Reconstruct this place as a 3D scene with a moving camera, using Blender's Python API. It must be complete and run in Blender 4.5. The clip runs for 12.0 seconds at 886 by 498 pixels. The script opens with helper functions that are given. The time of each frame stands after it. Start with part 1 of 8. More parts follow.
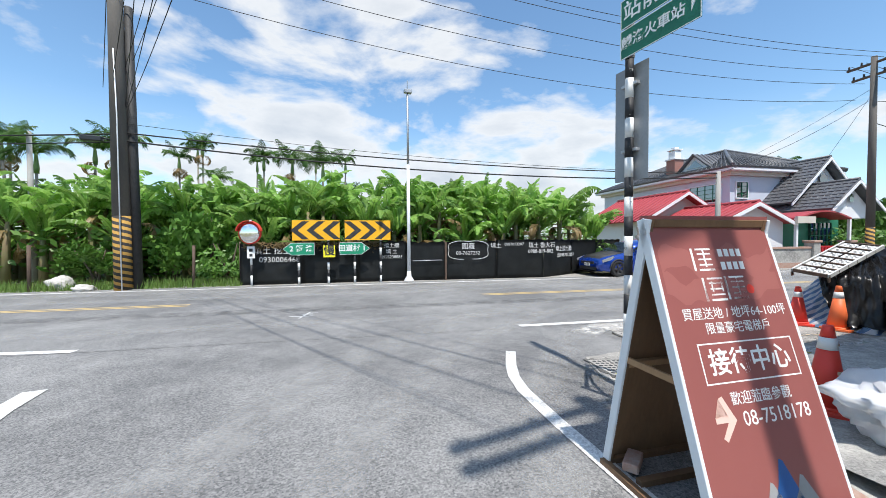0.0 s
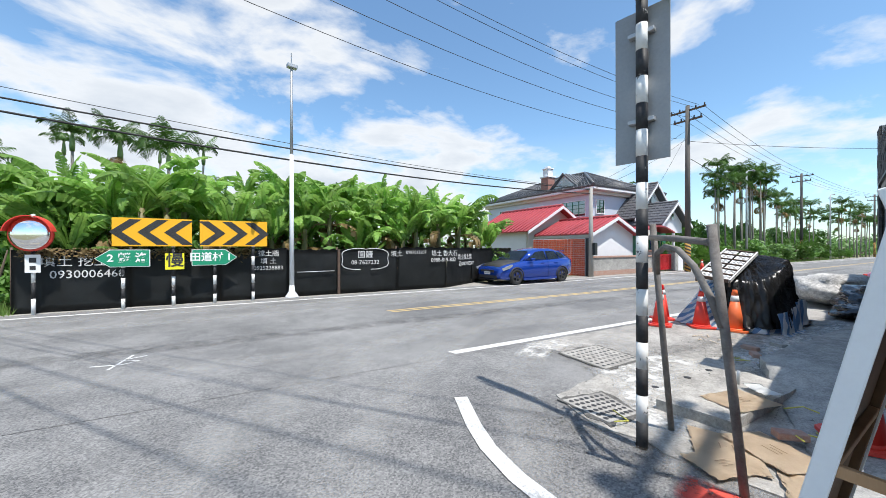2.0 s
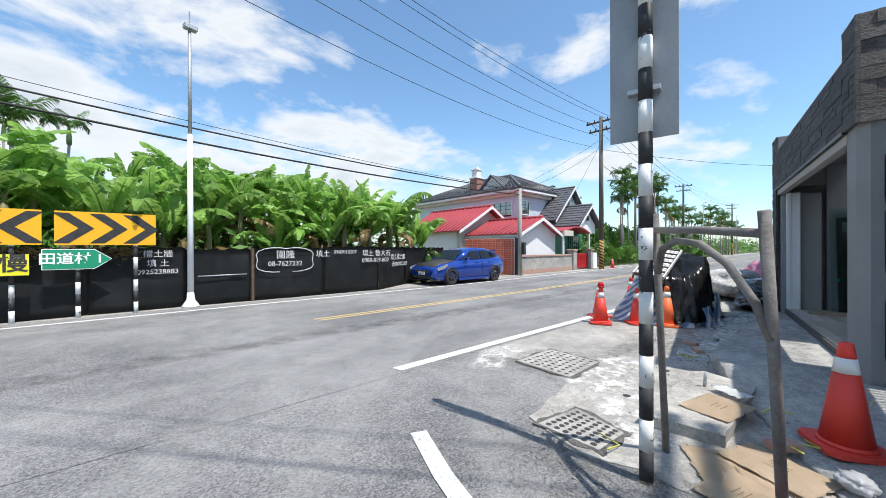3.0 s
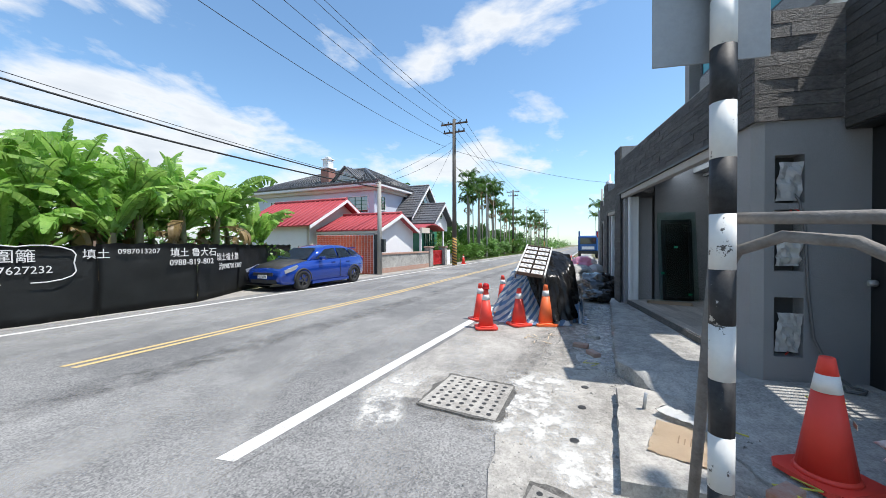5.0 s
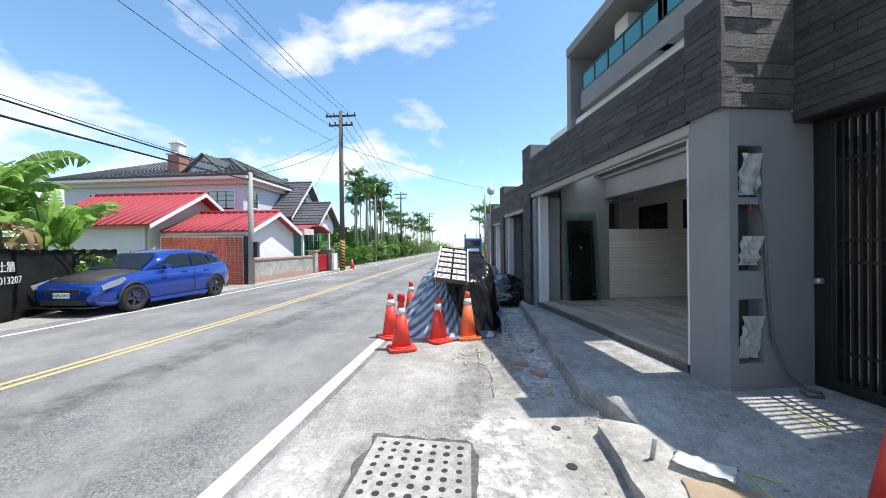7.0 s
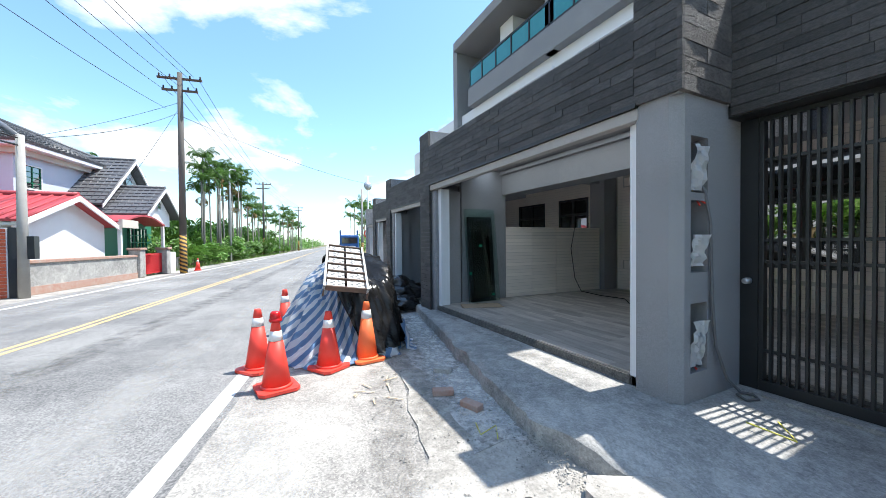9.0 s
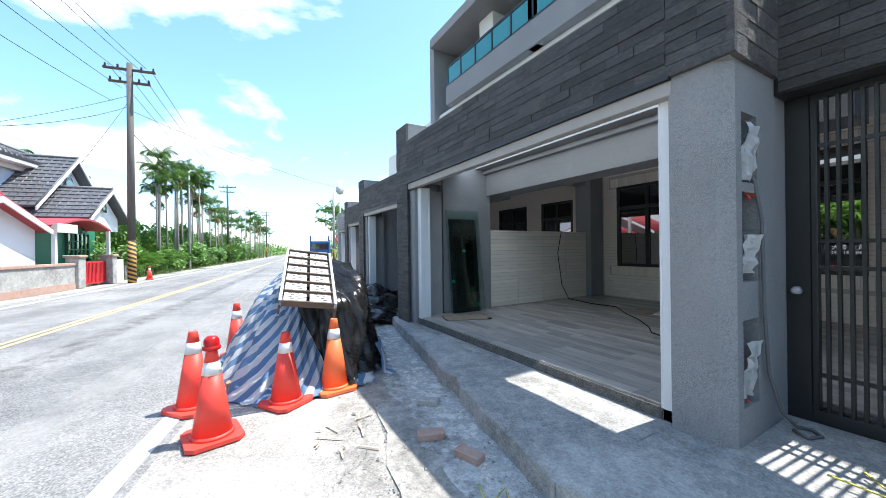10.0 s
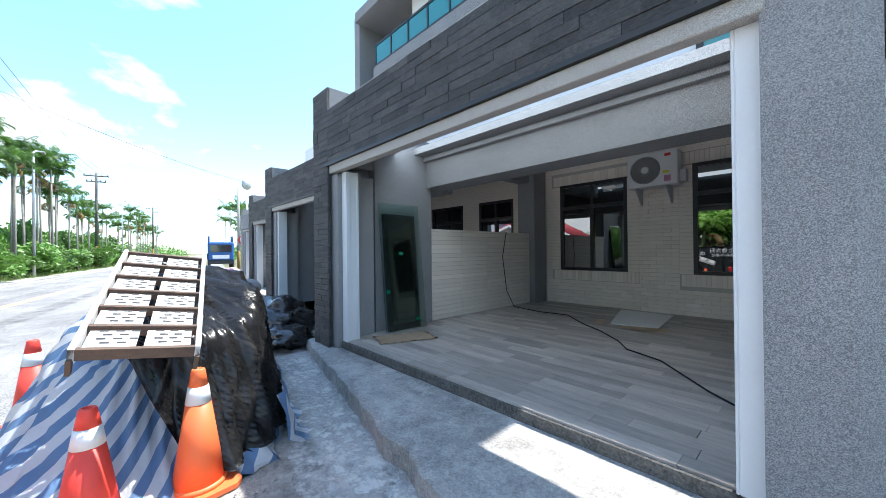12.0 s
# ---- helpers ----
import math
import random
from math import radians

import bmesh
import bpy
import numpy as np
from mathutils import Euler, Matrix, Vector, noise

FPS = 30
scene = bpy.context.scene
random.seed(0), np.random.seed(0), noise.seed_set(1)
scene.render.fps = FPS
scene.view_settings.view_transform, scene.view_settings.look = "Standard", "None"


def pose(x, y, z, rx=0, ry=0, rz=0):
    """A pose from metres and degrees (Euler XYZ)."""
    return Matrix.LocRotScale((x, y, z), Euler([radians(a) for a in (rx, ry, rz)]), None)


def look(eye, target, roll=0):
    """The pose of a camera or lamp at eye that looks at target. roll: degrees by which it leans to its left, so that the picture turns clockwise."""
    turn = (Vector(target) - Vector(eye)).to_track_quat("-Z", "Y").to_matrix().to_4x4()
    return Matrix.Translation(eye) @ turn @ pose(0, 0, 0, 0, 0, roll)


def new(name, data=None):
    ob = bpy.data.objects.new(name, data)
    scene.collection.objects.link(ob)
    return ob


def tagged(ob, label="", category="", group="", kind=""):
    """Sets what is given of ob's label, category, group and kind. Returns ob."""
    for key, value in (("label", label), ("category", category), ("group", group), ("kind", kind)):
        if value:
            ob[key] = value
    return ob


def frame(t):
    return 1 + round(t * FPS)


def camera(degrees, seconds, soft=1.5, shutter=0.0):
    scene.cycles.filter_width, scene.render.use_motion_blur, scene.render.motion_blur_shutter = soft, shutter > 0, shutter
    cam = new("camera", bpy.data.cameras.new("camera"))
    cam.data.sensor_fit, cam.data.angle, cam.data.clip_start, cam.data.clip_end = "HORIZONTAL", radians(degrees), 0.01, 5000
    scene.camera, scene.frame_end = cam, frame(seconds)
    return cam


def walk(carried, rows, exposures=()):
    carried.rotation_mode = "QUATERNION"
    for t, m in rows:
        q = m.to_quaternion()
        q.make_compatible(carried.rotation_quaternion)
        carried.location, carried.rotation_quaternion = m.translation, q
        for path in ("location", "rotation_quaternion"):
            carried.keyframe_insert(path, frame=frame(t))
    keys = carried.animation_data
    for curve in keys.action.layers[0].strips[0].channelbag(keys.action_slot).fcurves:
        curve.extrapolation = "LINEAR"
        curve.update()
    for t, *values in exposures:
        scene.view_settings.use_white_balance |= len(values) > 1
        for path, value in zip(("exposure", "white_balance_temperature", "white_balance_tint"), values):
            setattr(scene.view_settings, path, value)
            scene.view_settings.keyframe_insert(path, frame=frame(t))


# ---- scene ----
cam = camera(103.0, 12.0, soft=0.55)
PATH = [
    (0, (0.094, 0.149, 1.539), (0.863, 1.994, 1.485), -0.4),
    (0.5, (0.131, 0.563, 1.528), (1.088, 2.318, 1.481), -0.3),
    (1, (0.2, 0.968, 1.511), (1.285, 2.648, 1.475), -0.5),
    (1.5, (0.265, 1.371, 1.496), (1.407, 3.012, 1.471), -0.4),
    (2, (0.355, 1.718, 1.47), (1.676, 3.219, 1.467), -0.1),
    (2.5, (0.532, 2.064, 1.437), (1.98, 3.443, 1.442), -0.1),
    (3, (0.69, 2.4, 1.439), (2.291, 3.598, 1.436), -0.2),
    (5, (1.74, 3.388, 1.455), (3.69, 3.831, 1.432), -0.2),
    (5.5, (2.023, 3.56, 1.442), (3.994, 3.897, 1.429), -0.6),
    (6, (2.284, 3.719, 1.442), (4.281, 3.838, 1.435), -0.4),
    (6.5, (2.587, 3.824, 1.435), (4.585, 3.741, 1.428), -0.5),
    (8.5, (3.668, 4.081, 1.446), (5.573, 3.473, 1.411), -0.6),
    (9, (3.985, 4.049, 1.45), (5.782, 3.172, 1.417), -0.5),
    (9.5, (4.32, 3.92, 1.447), (6.082, 2.975, 1.437), -0.9),
    (10, (4.642, 3.839, 1.433), (6.37, 2.832, 1.432), -0.7),
    (10.5, (4.956, 3.714, 1.416), (6.619, 2.603, 1.432), -0.8),
    (11, (5.244, 3.581, 1.43), (6.89, 2.445, 1.468), -0.8),
    (11.5, (5.548, 3.503, 1.428), (7.138, 2.291, 1.475), -0.5),
    (12, (5.767, 3.351, 1.43), (7.234, 1.992, 1.439), -0.6),
]
EXPOSURES = [(0.0, 0.15, 6550, 10), (3.0, 0.2, 6550, 10), (5.5, 0.22, 6550, 10), (9.0, 0.78, 6450, 9), (12.0, 1.25, 6350, 9)]
walk(cam, [(t, look(eye, target, roll)) for t, eye, target, roll in PATH], EXPOSURES)


# ---- light ----
SUN_ELEV, SUN_AZ = 65.4, -95.0          # degrees; the sun stands on the building's side of the road
sun_way = Vector((math.cos(radians(SUN_ELEV)) * math.cos(radians(SUN_AZ)), math.cos(radians(SUN_ELEV)) * math.sin(radians(SUN_AZ)), math.sin(radians(SUN_ELEV))))
sun = new("sun", bpy.data.lights.new("sun", "SUN"))
sun.data.energy, sun.data.angle, sun.data.color = 5.0, radians(0.53), (1.0, 0.965, 0.91)
sun.matrix_world = look(sun_way * 50, (0, 0, 0))


slot = new("sky_slot", bpy.data.lights.new("sky_slot", "AREA"))   # added fill lamp in the open slot over the carport's front, brightens the interior
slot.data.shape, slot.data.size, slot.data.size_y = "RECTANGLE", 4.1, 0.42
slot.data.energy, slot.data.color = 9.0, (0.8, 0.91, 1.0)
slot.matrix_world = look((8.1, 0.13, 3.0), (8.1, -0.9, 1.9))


def link(tree, a, b):
    tree.links.new(a, b)


def node(tree, kind, **values):
    n = tree.nodes.new("ShaderNode" + kind)
    for key, value in values.items():
        n.inputs[key.replace("_", " ")].default_value = value
    return n


def math_node(tree, op, a, b=None, clamp=False):
    n = tree.nodes.new("ShaderNodeMath")
    n.operation, n.use_clamp = op, clamp
    for i, v in enumerate((a, b)):
        if v is None:
            continue
        if isinstance(v, (int, float)):
            n.inputs[i].default_value = v
        else:
            tree.links.new(v, n.inputs[i])
    return n.outputs[0]


def ramp(tree, fac, lo, hi, c0=(0, 0, 0, 1), c1=(1, 1, 1, 1)):
    r = tree.nodes.new("ShaderNodeValToRGB")
    r.color_ramp.elements[0].position, r.color_ramp.elements[1].position = lo, hi
    r.color_ramp.elements[0].color, r.color_ramp.elements[1].color = c0, c1
    tree.links.new(fac, r.inputs["Fac"])
    return r.outputs["Color"]


def mix_col(tree, fac, a, b, blend="MIX"):
    n = tree.nodes.new("ShaderNodeMix")
    n.data_type, n.blend_type = "RGBA", blend
    for sock, v in ((n.inputs[0], fac), (n.inputs[6], a), (n.inputs[7], b)):
        if isinstance(v, (int, float)):
            sock.default_value = v
        elif isinstance(v, tuple):
            sock.default_value = (*v[:3], 1)
        else:
            tree.links.new(v, sock)
    return n.outputs[2]


def make_world():
    world = bpy.data.worlds.new("sky")
    scene.world = world
    world.use_nodes = True
    t = world.node_tree
    t.nodes.clear()
    sky = t.nodes.new("ShaderNodeTexSky")
    sky.sky_type, sky.sun_disc = "NISHITA", False
    sky.sun_elevation, sky.sun_rotation = radians(SUN_ELEV), radians(90 - SUN_AZ)
    sky.air_density, sky.dust_density, sky.ozone_density = 1.0, 0.6, 1.6
    geo = t.nodes.new("ShaderNodeTexCoord")
    sep = t.nodes.new("ShaderNodeSeparateXYZ")
    link(t, geo.outputs["Generated"], sep.inputs[0])
    up = math_node(t, "MAXIMUM", sep.outputs[2], 0.0)
    soft = math_node(t, "ADD", up, 0.42)
    flat = t.nodes.new("ShaderNodeCombineXYZ")
    link(t, math_node(t, "DIVIDE", sep.outputs[0], soft), flat.inputs[0])
    link(t, math_node(t, "DIVIDE", sep.outputs[1], soft), flat.inputs[1])
    link(t, math_node(t, "MULTIPLY", up, 2.2), flat.inputs[2])
    big = node(t, "TexNoise", Scale=2.3, Detail=10.0, Roughness=0.56, Distortion=0.25)
    link(t, flat.outputs[0], big.inputs["Vector"])
    fine = node(t, "TexNoise", Scale=9.0, Detail=6.0, Roughness=0.6)
    link(t, flat.outputs[0], fine.inputs["Vector"])
    # a bank of cumulus over the plantation, thinner cloud over the road's end
    bank = t.nodes.new("ShaderNodeVectorMath")
    bank.operation = "DOT_PRODUCT"
    link(t, geo.outputs["Generated"], bank.inputs[0])
    bank.inputs[1].default_value = Vector((0.30, 0.90, 0.30)).normalized()
    near = ramp(t, bank.outputs["Value"], 0.72, 0.99)
    wide = ramp(t, bank.outputs["Value"], 0.32, 0.88, (0.15, 0.15, 0.15, 1), (1, 1, 1, 1))
    body = math_node(t, "ADD", big.outputs["Fac"], math_node(t, "MULTIPLY", fine.outputs["Fac"], 0.16))
    body = math_node(t, "ADD", body, math_node(t, "MULTIPLY", near, 0.09))
    low = ramp(t, up, 0.0, 0.34, (1, 1, 1, 1), (0, 0, 0, 1))
    body = math_node(t, "ADD", body, math_node(t, "MULTIPLY", math_node(t, "MULTIPLY", low, wide), 0.15))
    cover = ramp(t, body, 0.60, 0.73)
    shade = ramp(t, body, 0.70, 0.94, (6.1, 6.3, 6.5, 1), (4.2, 4.6, 5.1, 1))
    haze = ramp(t, up, 0.0, 0.30, (0.55, 0.55, 0.55, 1), (0, 0, 0, 1))
    haze = mix_col(t, 1.0, haze, wide, "MULTIPLY")
    clear = mix_col(t, haze, mix_col(t, 1.0, sky.outputs[0], (1.12, 1.36, 1.42), "MULTIPLY"), (5.2, 6.0, 6.6))
    col = mix_col(t, math_node(t, "MULTIPLY", cover, 0.92), clear, shade)
    bg = node(t, "Background", Strength=0.14)
    link(t, col, bg.inputs["Color"])
    out = t.nodes.new("ShaderNodeOutputWorld")
    link(t, bg.outputs[0], out.inputs["Surface"])


make_world()


# ---- materials ----
def surf(name, a, b, scale=4.0, rough=0.7, fine=60.0, bump=0.15, metal=0.0, stain=0.25, vary=0.0, spec=0.4, dist=0.004, stretch=(1, 1, 1), grain=0.35, speck=0.0, cell=110.0, mid=0.0):
    """Two-scale noise surface: a and b are its base colours, stain blends b in large patches, grain in fine ones."""
    m = bpy.data.materials.new(name)
    m.use_nodes = True
    t = m.node_tree
    p = t.nodes["Principled BSDF"]
    g = t.nodes.new("ShaderNodeNewGeometry")
    mp = t.nodes.new("ShaderNodeMapping")
    mp.inputs["Scale"].default_value = stretch
    link(t, g.outputs["Position"], mp.inputs["Vector"])
    n1 = node(t, "TexNoise", Scale=scale, Detail=6.0, Roughness=0.62)
    n2 = node(t, "TexNoise", Scale=fine, Detail=4.0, Roughness=0.7)
    link(t, mp.outputs[0], n1.inputs["Vector"])
    link(t, mp.outputs[0], n2.inputs["Vector"])
    f = math_node(t, "ADD", math_node(t, "MULTIPLY", ramp(t, n1.outputs["Fac"], 0.35, 0.68), stain), math_node(t, "MULTIPLY", ramp(t, n2.outputs["Fac"], 0.32, 0.68), grain), True)
    if mid:
        n3 = node(t, "TexNoise", Scale=scale * 7, Detail=5.0, Roughness=0.7)
        link(t, mp.outputs[0], n3.inputs["Vector"])
        f = math_node(t, "ADD", f, math_node(t, "MULTIPLY", ramp(t, n3.outputs["Fac"], 0.44, 0.62), mid), True)
    if speck:
        vo = t.nodes.new("ShaderNodeTexVoronoi")
        vo.inputs["Scale"].default_value = cell
        link(t, mp.outputs[0], vo.inputs["Vector"])
        sv = t.nodes.new("ShaderNodeSeparateColor")
        link(t, vo.outputs["Color"], sv.inputs[0])
        f = math_node(t, "ADD", f, math_node(t, "MULTIPLY", math_node(t, "SUBTRACT", sv.outputs[0], 0.5), speck), True)
    col = mix_col(t, f, a, b)
    if vary:
        info = t.nodes.new("ShaderNodeObjectInfo")
        hsv = t.nodes.new("ShaderNodeHueSaturation")
        link(t, math_node(t, "ADD", math_node(t, "MULTIPLY", info.outputs["Random"], vary * 2), 1 - vary), hsv.inputs["Value"])
        link(t, col, hsv.inputs["Color"])
        col = hsv.outputs[0]
    link(t, col, p.inputs["Base Color"])
    link(t, math_node(t, "ADD", math_node(t, "MULTIPLY", n1.outputs["Fac"], 0.2), rough - 0.1, True), p.inputs["Roughness"])
    p.inputs["Metallic"].default_value = metal
    p.inputs["Specular IOR Level"].default_value = spec
    if bump:
        bn = node(t, "Bump", Strength=bump, Distance=dist)
        link(t, n2.outputs["Fac"], bn.inputs["Height"])
        link(t, bn.outputs[0], p.inputs["Normal"])
    return m


def glass_mat(name, col, rough=0.0):
    m = bpy.data.materials.new(name)
    m.use_nodes = True
    p = m.node_tree.nodes["Principled BSDF"]
    p.inputs["Base Color"].default_value = (*col, 1)
    p.inputs["Transmission Weight"].default_value = 1.0
    p.inputs["Roughness"].default_value = rough
    p.inputs["IOR"].default_value = 1.45
    return m


def leaf_mat(name, a, b, glow=0.35, rough=0.42):
    m = surf(name, a, b, scale=3.0, rough=rough, fine=18.0, bump=0.05, stain=0.6, vary=0.28, grain=0.3)
    t = m.node_tree
    p = t.nodes["Principled BSDF"]
    tr = node(t, "BsdfTranslucent")
    link(t, p.inputs["Base Color"].links[0].from_socket, tr.inputs["Color"])
    mixer = node(t, "MixShader", Fac=glow)
    link(t, p.outputs[0], mixer.inputs[1])
    link(t, tr.outputs[0], mixer.inputs[2])
    link(t, mixer.outputs[0], t.nodes["Material Output"].inputs["Surface"])
    return m


M = {}
M["asphalt"] = surf("asphalt", (0.085, 0.085, 0.087), (0.36, 0.352, 0.34), 0.42, 0.85, 60, 0.6, stain=0.42, grain=0.35, dist=0.006, speck=0.55, cell=85, mid=0.12)
M["old_asphalt"] = surf("old_asphalt", (0.16, 0.152, 0.142), (0.46, 0.435, 0.4), 0.7, 0.9, 60, 0.6, stain=0.55, grain=0.35, dist=0.006, speck=0.5, cell=75, mid=0.25)
M["concrete"] = surf("concrete", (0.18, 0.17, 0.155), (0.47, 0.445, 0.405), 1.1, 0.9, 45, 0.6, stain=0.6, grain=0.35, dist=0.01, speck=0.25, cell=70, mid=0.35)
M["grey_concrete"] = surf("grey_concrete", (0.17, 0.167, 0.16), (0.5, 0.485, 0.455), 1.2, 0.9, 50, 0.5, stain=0.5, grain=0.3, dist=0.008, speck=0.3, cell=80, mid=0.3)
M["wet_concrete"] = surf("wet_concrete", (0.14, 0.138, 0.133), (0.6, 0.58, 0.55), 1.5, 0.85, 30, 0.7, stain=0.5, grain=0.3, dist=0.014, speck=0.3, cell=60, mid=0.5)
M["sand"] = surf("sand", (0.32, 0.3, 0.27), (0.58, 0.56, 0.52), 2.2, 0.95, 60, 0.5, stain=0.6, grain=0.4, dist=0.01, speck=0.3, cell=70, mid=0.3)
M["soil"] = surf("soil", (0.11, 0.12, 0.05), (0.22, 0.19, 0.11), 0.5, 0.95, 30, 0.5, stain=0.7)
M["white_line"] = surf("white_line", (0.8, 0.79, 0.76), (0.33, 0.325, 0.315), 5.0, 0.75, 100, 0.3, stain=0.2, grain=0.25, speck=0.4, cell=85, mid=0.5)
M["yellow_line"] = surf("yellow_line", (0.66, 0.45, 0.16), (0.38, 0.33, 0.24), 5.0, 0.75, 100, 0.3, stain=0.3, grain=0.3, speck=0.3, cell=85, mid=0.3)
M["granite"] = surf("granite", (0.135, 0.135, 0.14), (0.6, 0.595, 0.595), 1.5, 0.75, 160, 0.5, stain=0.1, grain=0.4, dist=0.003, speck=0.6, cell=330)
M["granite_light"] = surf("granite_light", (0.27, 0.255, 0.235), (0.72, 0.69, 0.65), 1.5, 0.75, 160, 0.4, stain=0.1, grain=0.4, dist=0.003, speck=0.6, cell=330)
M["slate"] = surf("slate", (0.03, 0.031, 0.031), (0.135, 0.126, 0.118), 3.0, 0.7, 42, 1.0, stain=0.3, grain=0.35, dist=0.014, stretch=(1, 1, 2.6), vary=0.3, mid=0.25)
M["slate_rough"] = surf("slate_rough", (0.05, 0.047, 0.045), (0.2, 0.18, 0.165), 6, 0.7, 26, 1.0, stain=0.5, grain=0.5, dist=0.03, stretch=(1, 1, 2.2), vary=0.3)
M["black_steel"] = surf("black_steel", (0.012, 0.014, 0.015), (0.03, 0.03, 0.03), 3, 0.38, 90, 0.03, stain=0.3, grain=0.2, spec=0.5)
M["white_wall"] = surf("white_wall", (0.78, 0.78, 0.78), (0.66, 0.66, 0.66), 1.2, 0.8, 50, 0.08, stain=0.25, grain=0.1)
M["white_steel"] = surf("white_steel", (0.76, 0.77, 0.78), (0.6, 0.61, 0.62), 3, 0.45, 40, 0.05, stain=0.25, grain=0.15)
M["beige_tile"] = surf("beige_tile", (0.84, 0.76, 0.67), (0.76, 0.685, 0.6), 2, 0.6, 60, 0.06, stain=0.3, grain=0.15, vary=0.06)
M["grout"] = surf("grout", (0.5, 0.46, 0.41), (0.56, 0.52, 0.47), 4, 0.95, 90, 0.2)
M["cream"] = surf("cream", (0.6, 0.55, 0.48), (0.5, 0.46, 0.4), 2, 0.8, 60, 0.1)
M["plank"] = surf("plank", (0.5, 0.455, 0.405), (0.23, 0.205, 0.18), 3.5, 0.42, 30, 0.06, stain=0.5, grain=0.4, vary=0.28, stretch=(0.35, 3.0, 1), spec=0.5)
M["dark_frame"] = surf("dark_frame", (0.02, 0.022, 0.024), (0.04, 0.042, 0.045), 3, 0.4, 60, 0.03)
M["teal_glass"] = surf("teal_glass", (0.03, 0.22, 0.23), (0.05, 0.27, 0.28), 1, 0.06, 10, 0, spec=0.8)
# recess shade put into the colour: niche backs and fan opening
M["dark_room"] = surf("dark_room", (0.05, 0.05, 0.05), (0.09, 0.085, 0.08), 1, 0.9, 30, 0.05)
M["cone_red"] = surf("cone_red", (0.74, 0.055, 0.04), (0.6, 0.07, 0.04), 5, 0.5, 70, 0.06, stain=0.3, grain=0.15, vary=0.06)
M["cone_orange"] = surf("cone_orange", (0.86, 0.17, 0.05), (0.62, 0.14, 0.06), 5, 0.5, 70, 0.06, stain=0.35, grain=0.15)
M["reflective"] = surf("reflective", (0.72, 0.73, 0.72), (0.5, 0.5, 0.5), 8, 0.45, 90, 0.04, stain=0.3, grain=0.15)
M["fence_black"] = surf("fence_black", (0.017, 0.02, 0.02), (0.045, 0.048, 0.05), 0.9, 0.6, 60, 0.25, stain=0.5, grain=0.25, dist=0.01)
M["galv"] = surf("galv", (0.5, 0.51, 0.52), (0.36, 0.37, 0.38), 4, 0.45, 50, 0.05, metal=0.55, stain=0.4)
M["pole_concrete"] = surf("pole_concrete", (0.15, 0.135, 0.12), (0.09, 0.082, 0.075), 1.8, 0.9, 50, 0.4, stain=0.7, grain=0.3, stretch=(1, 1, 0.3))
M["pole_light"] = surf("pole_light", (0.4, 0.385, 0.36), (0.27, 0.26, 0.24), 1.8, 0.9, 50, 0.3, stain=0.6, grain=0.3)
M["wood"] = surf("wood", (0.42, 0.25, 0.13), (0.27, 0.15, 0.075), 3, 0.7, 40, 0.25, stain=0.6, grain=0.35, stretch=(1, 1, 0.25))
M["plywood"] = surf("plywood", (0.20, 0.11, 0.055), (0.12, 0.065, 0.035), 3, 0.7, 40, 0.2, stain=0.6, grain=0.35, stretch=(1, 1, 0.25))
M["cardboard"] = surf("cardboard", (0.64, 0.52, 0.38), (0.47, 0.35, 0.23), 5, 0.9, 60, 0.15, stain=0.5, grain=0.2)
M["print_dark"] = surf("print_dark", (0.16, 0.1, 0.06), (0.22, 0.15, 0.1), 5, 0.9, 60, 0.05)
M["bin_plastic"] = surf("black_plastic", (0.012, 0.012, 0.013), (0.05, 0.05, 0.051), 3, 0.22, 9, 0.9, stain=0.35, grain=0.2, spec=0.6)
M["rust"] = surf("rust", (0.075, 0.05, 0.04), (0.15, 0.1, 0.07), 8, 0.8, 60, 0.3, stain=0.6)
M["pipe"] = surf("pipe", (0.24, 0.225, 0.21), (0.12, 0.105, 0.095), 9, 0.8, 50, 0.7, stain=0.6, grain=0.4, dist=0.008)
M["panel_red"] = surf("panel_red", (0.28, 0.09, 0.08), (0.25, 0.078, 0.07), 1.5, 0.42, 30, 0.02, stain=0.4, grain=0.1)
M["panel_pink"] = surf("panel_pink", (0.33, 0.115, 0.1), (0.3, 0.1, 0.09), 1.5, 0.42, 30, 0.02, stain=0.4, grain=0.1)
M["arrow_pink"] = surf("arrow_pink", (0.78, 0.52, 0.44), (0.74, 0.48, 0.41), 1.5, 0.5, 30, 0.02)
M["print_white"] = surf("print_white", (0.8, 0.8, 0.78), (0.72, 0.72, 0.7), 4, 0.55, 50, 0.02, stain=0.2, grain=0.1)
M["chalk_white"] = surf("chalk_white", (0.7, 0.7, 0.69), (0.42, 0.42, 0.42), 6, 0.85, 60, 0.1, stain=0.35, grain=0.4)
M["sign_yellow"] = surf("sign_yellow", (0.86, 0.44, 0.015), (0.78, 0.38, 0.015), 3, 0.5, 40, 0.02)
M["sign_lemon"] = surf("sign_lemon", (0.82, 0.74, 0.03), (0.74, 0.66, 0.03), 3, 0.5, 40, 0.02)
M["sign_green"] = surf("sign_green", (0.012, 0.27, 0.14), (0.012, 0.22, 0.115), 3, 0.45, 40, 0.02)
M["sign_dkgreen"] = surf("sign_dark_green", (0.015, 0.16, 0.095), (0.015, 0.13, 0.075), 3, 0.45, 40, 0.02)
M["sign_back"] = surf("sign_back", (0.33, 0.34, 0.35), (0.24, 0.25, 0.26), 2, 0.5, 40, 0.05, metal=0.3, stain=0.6)
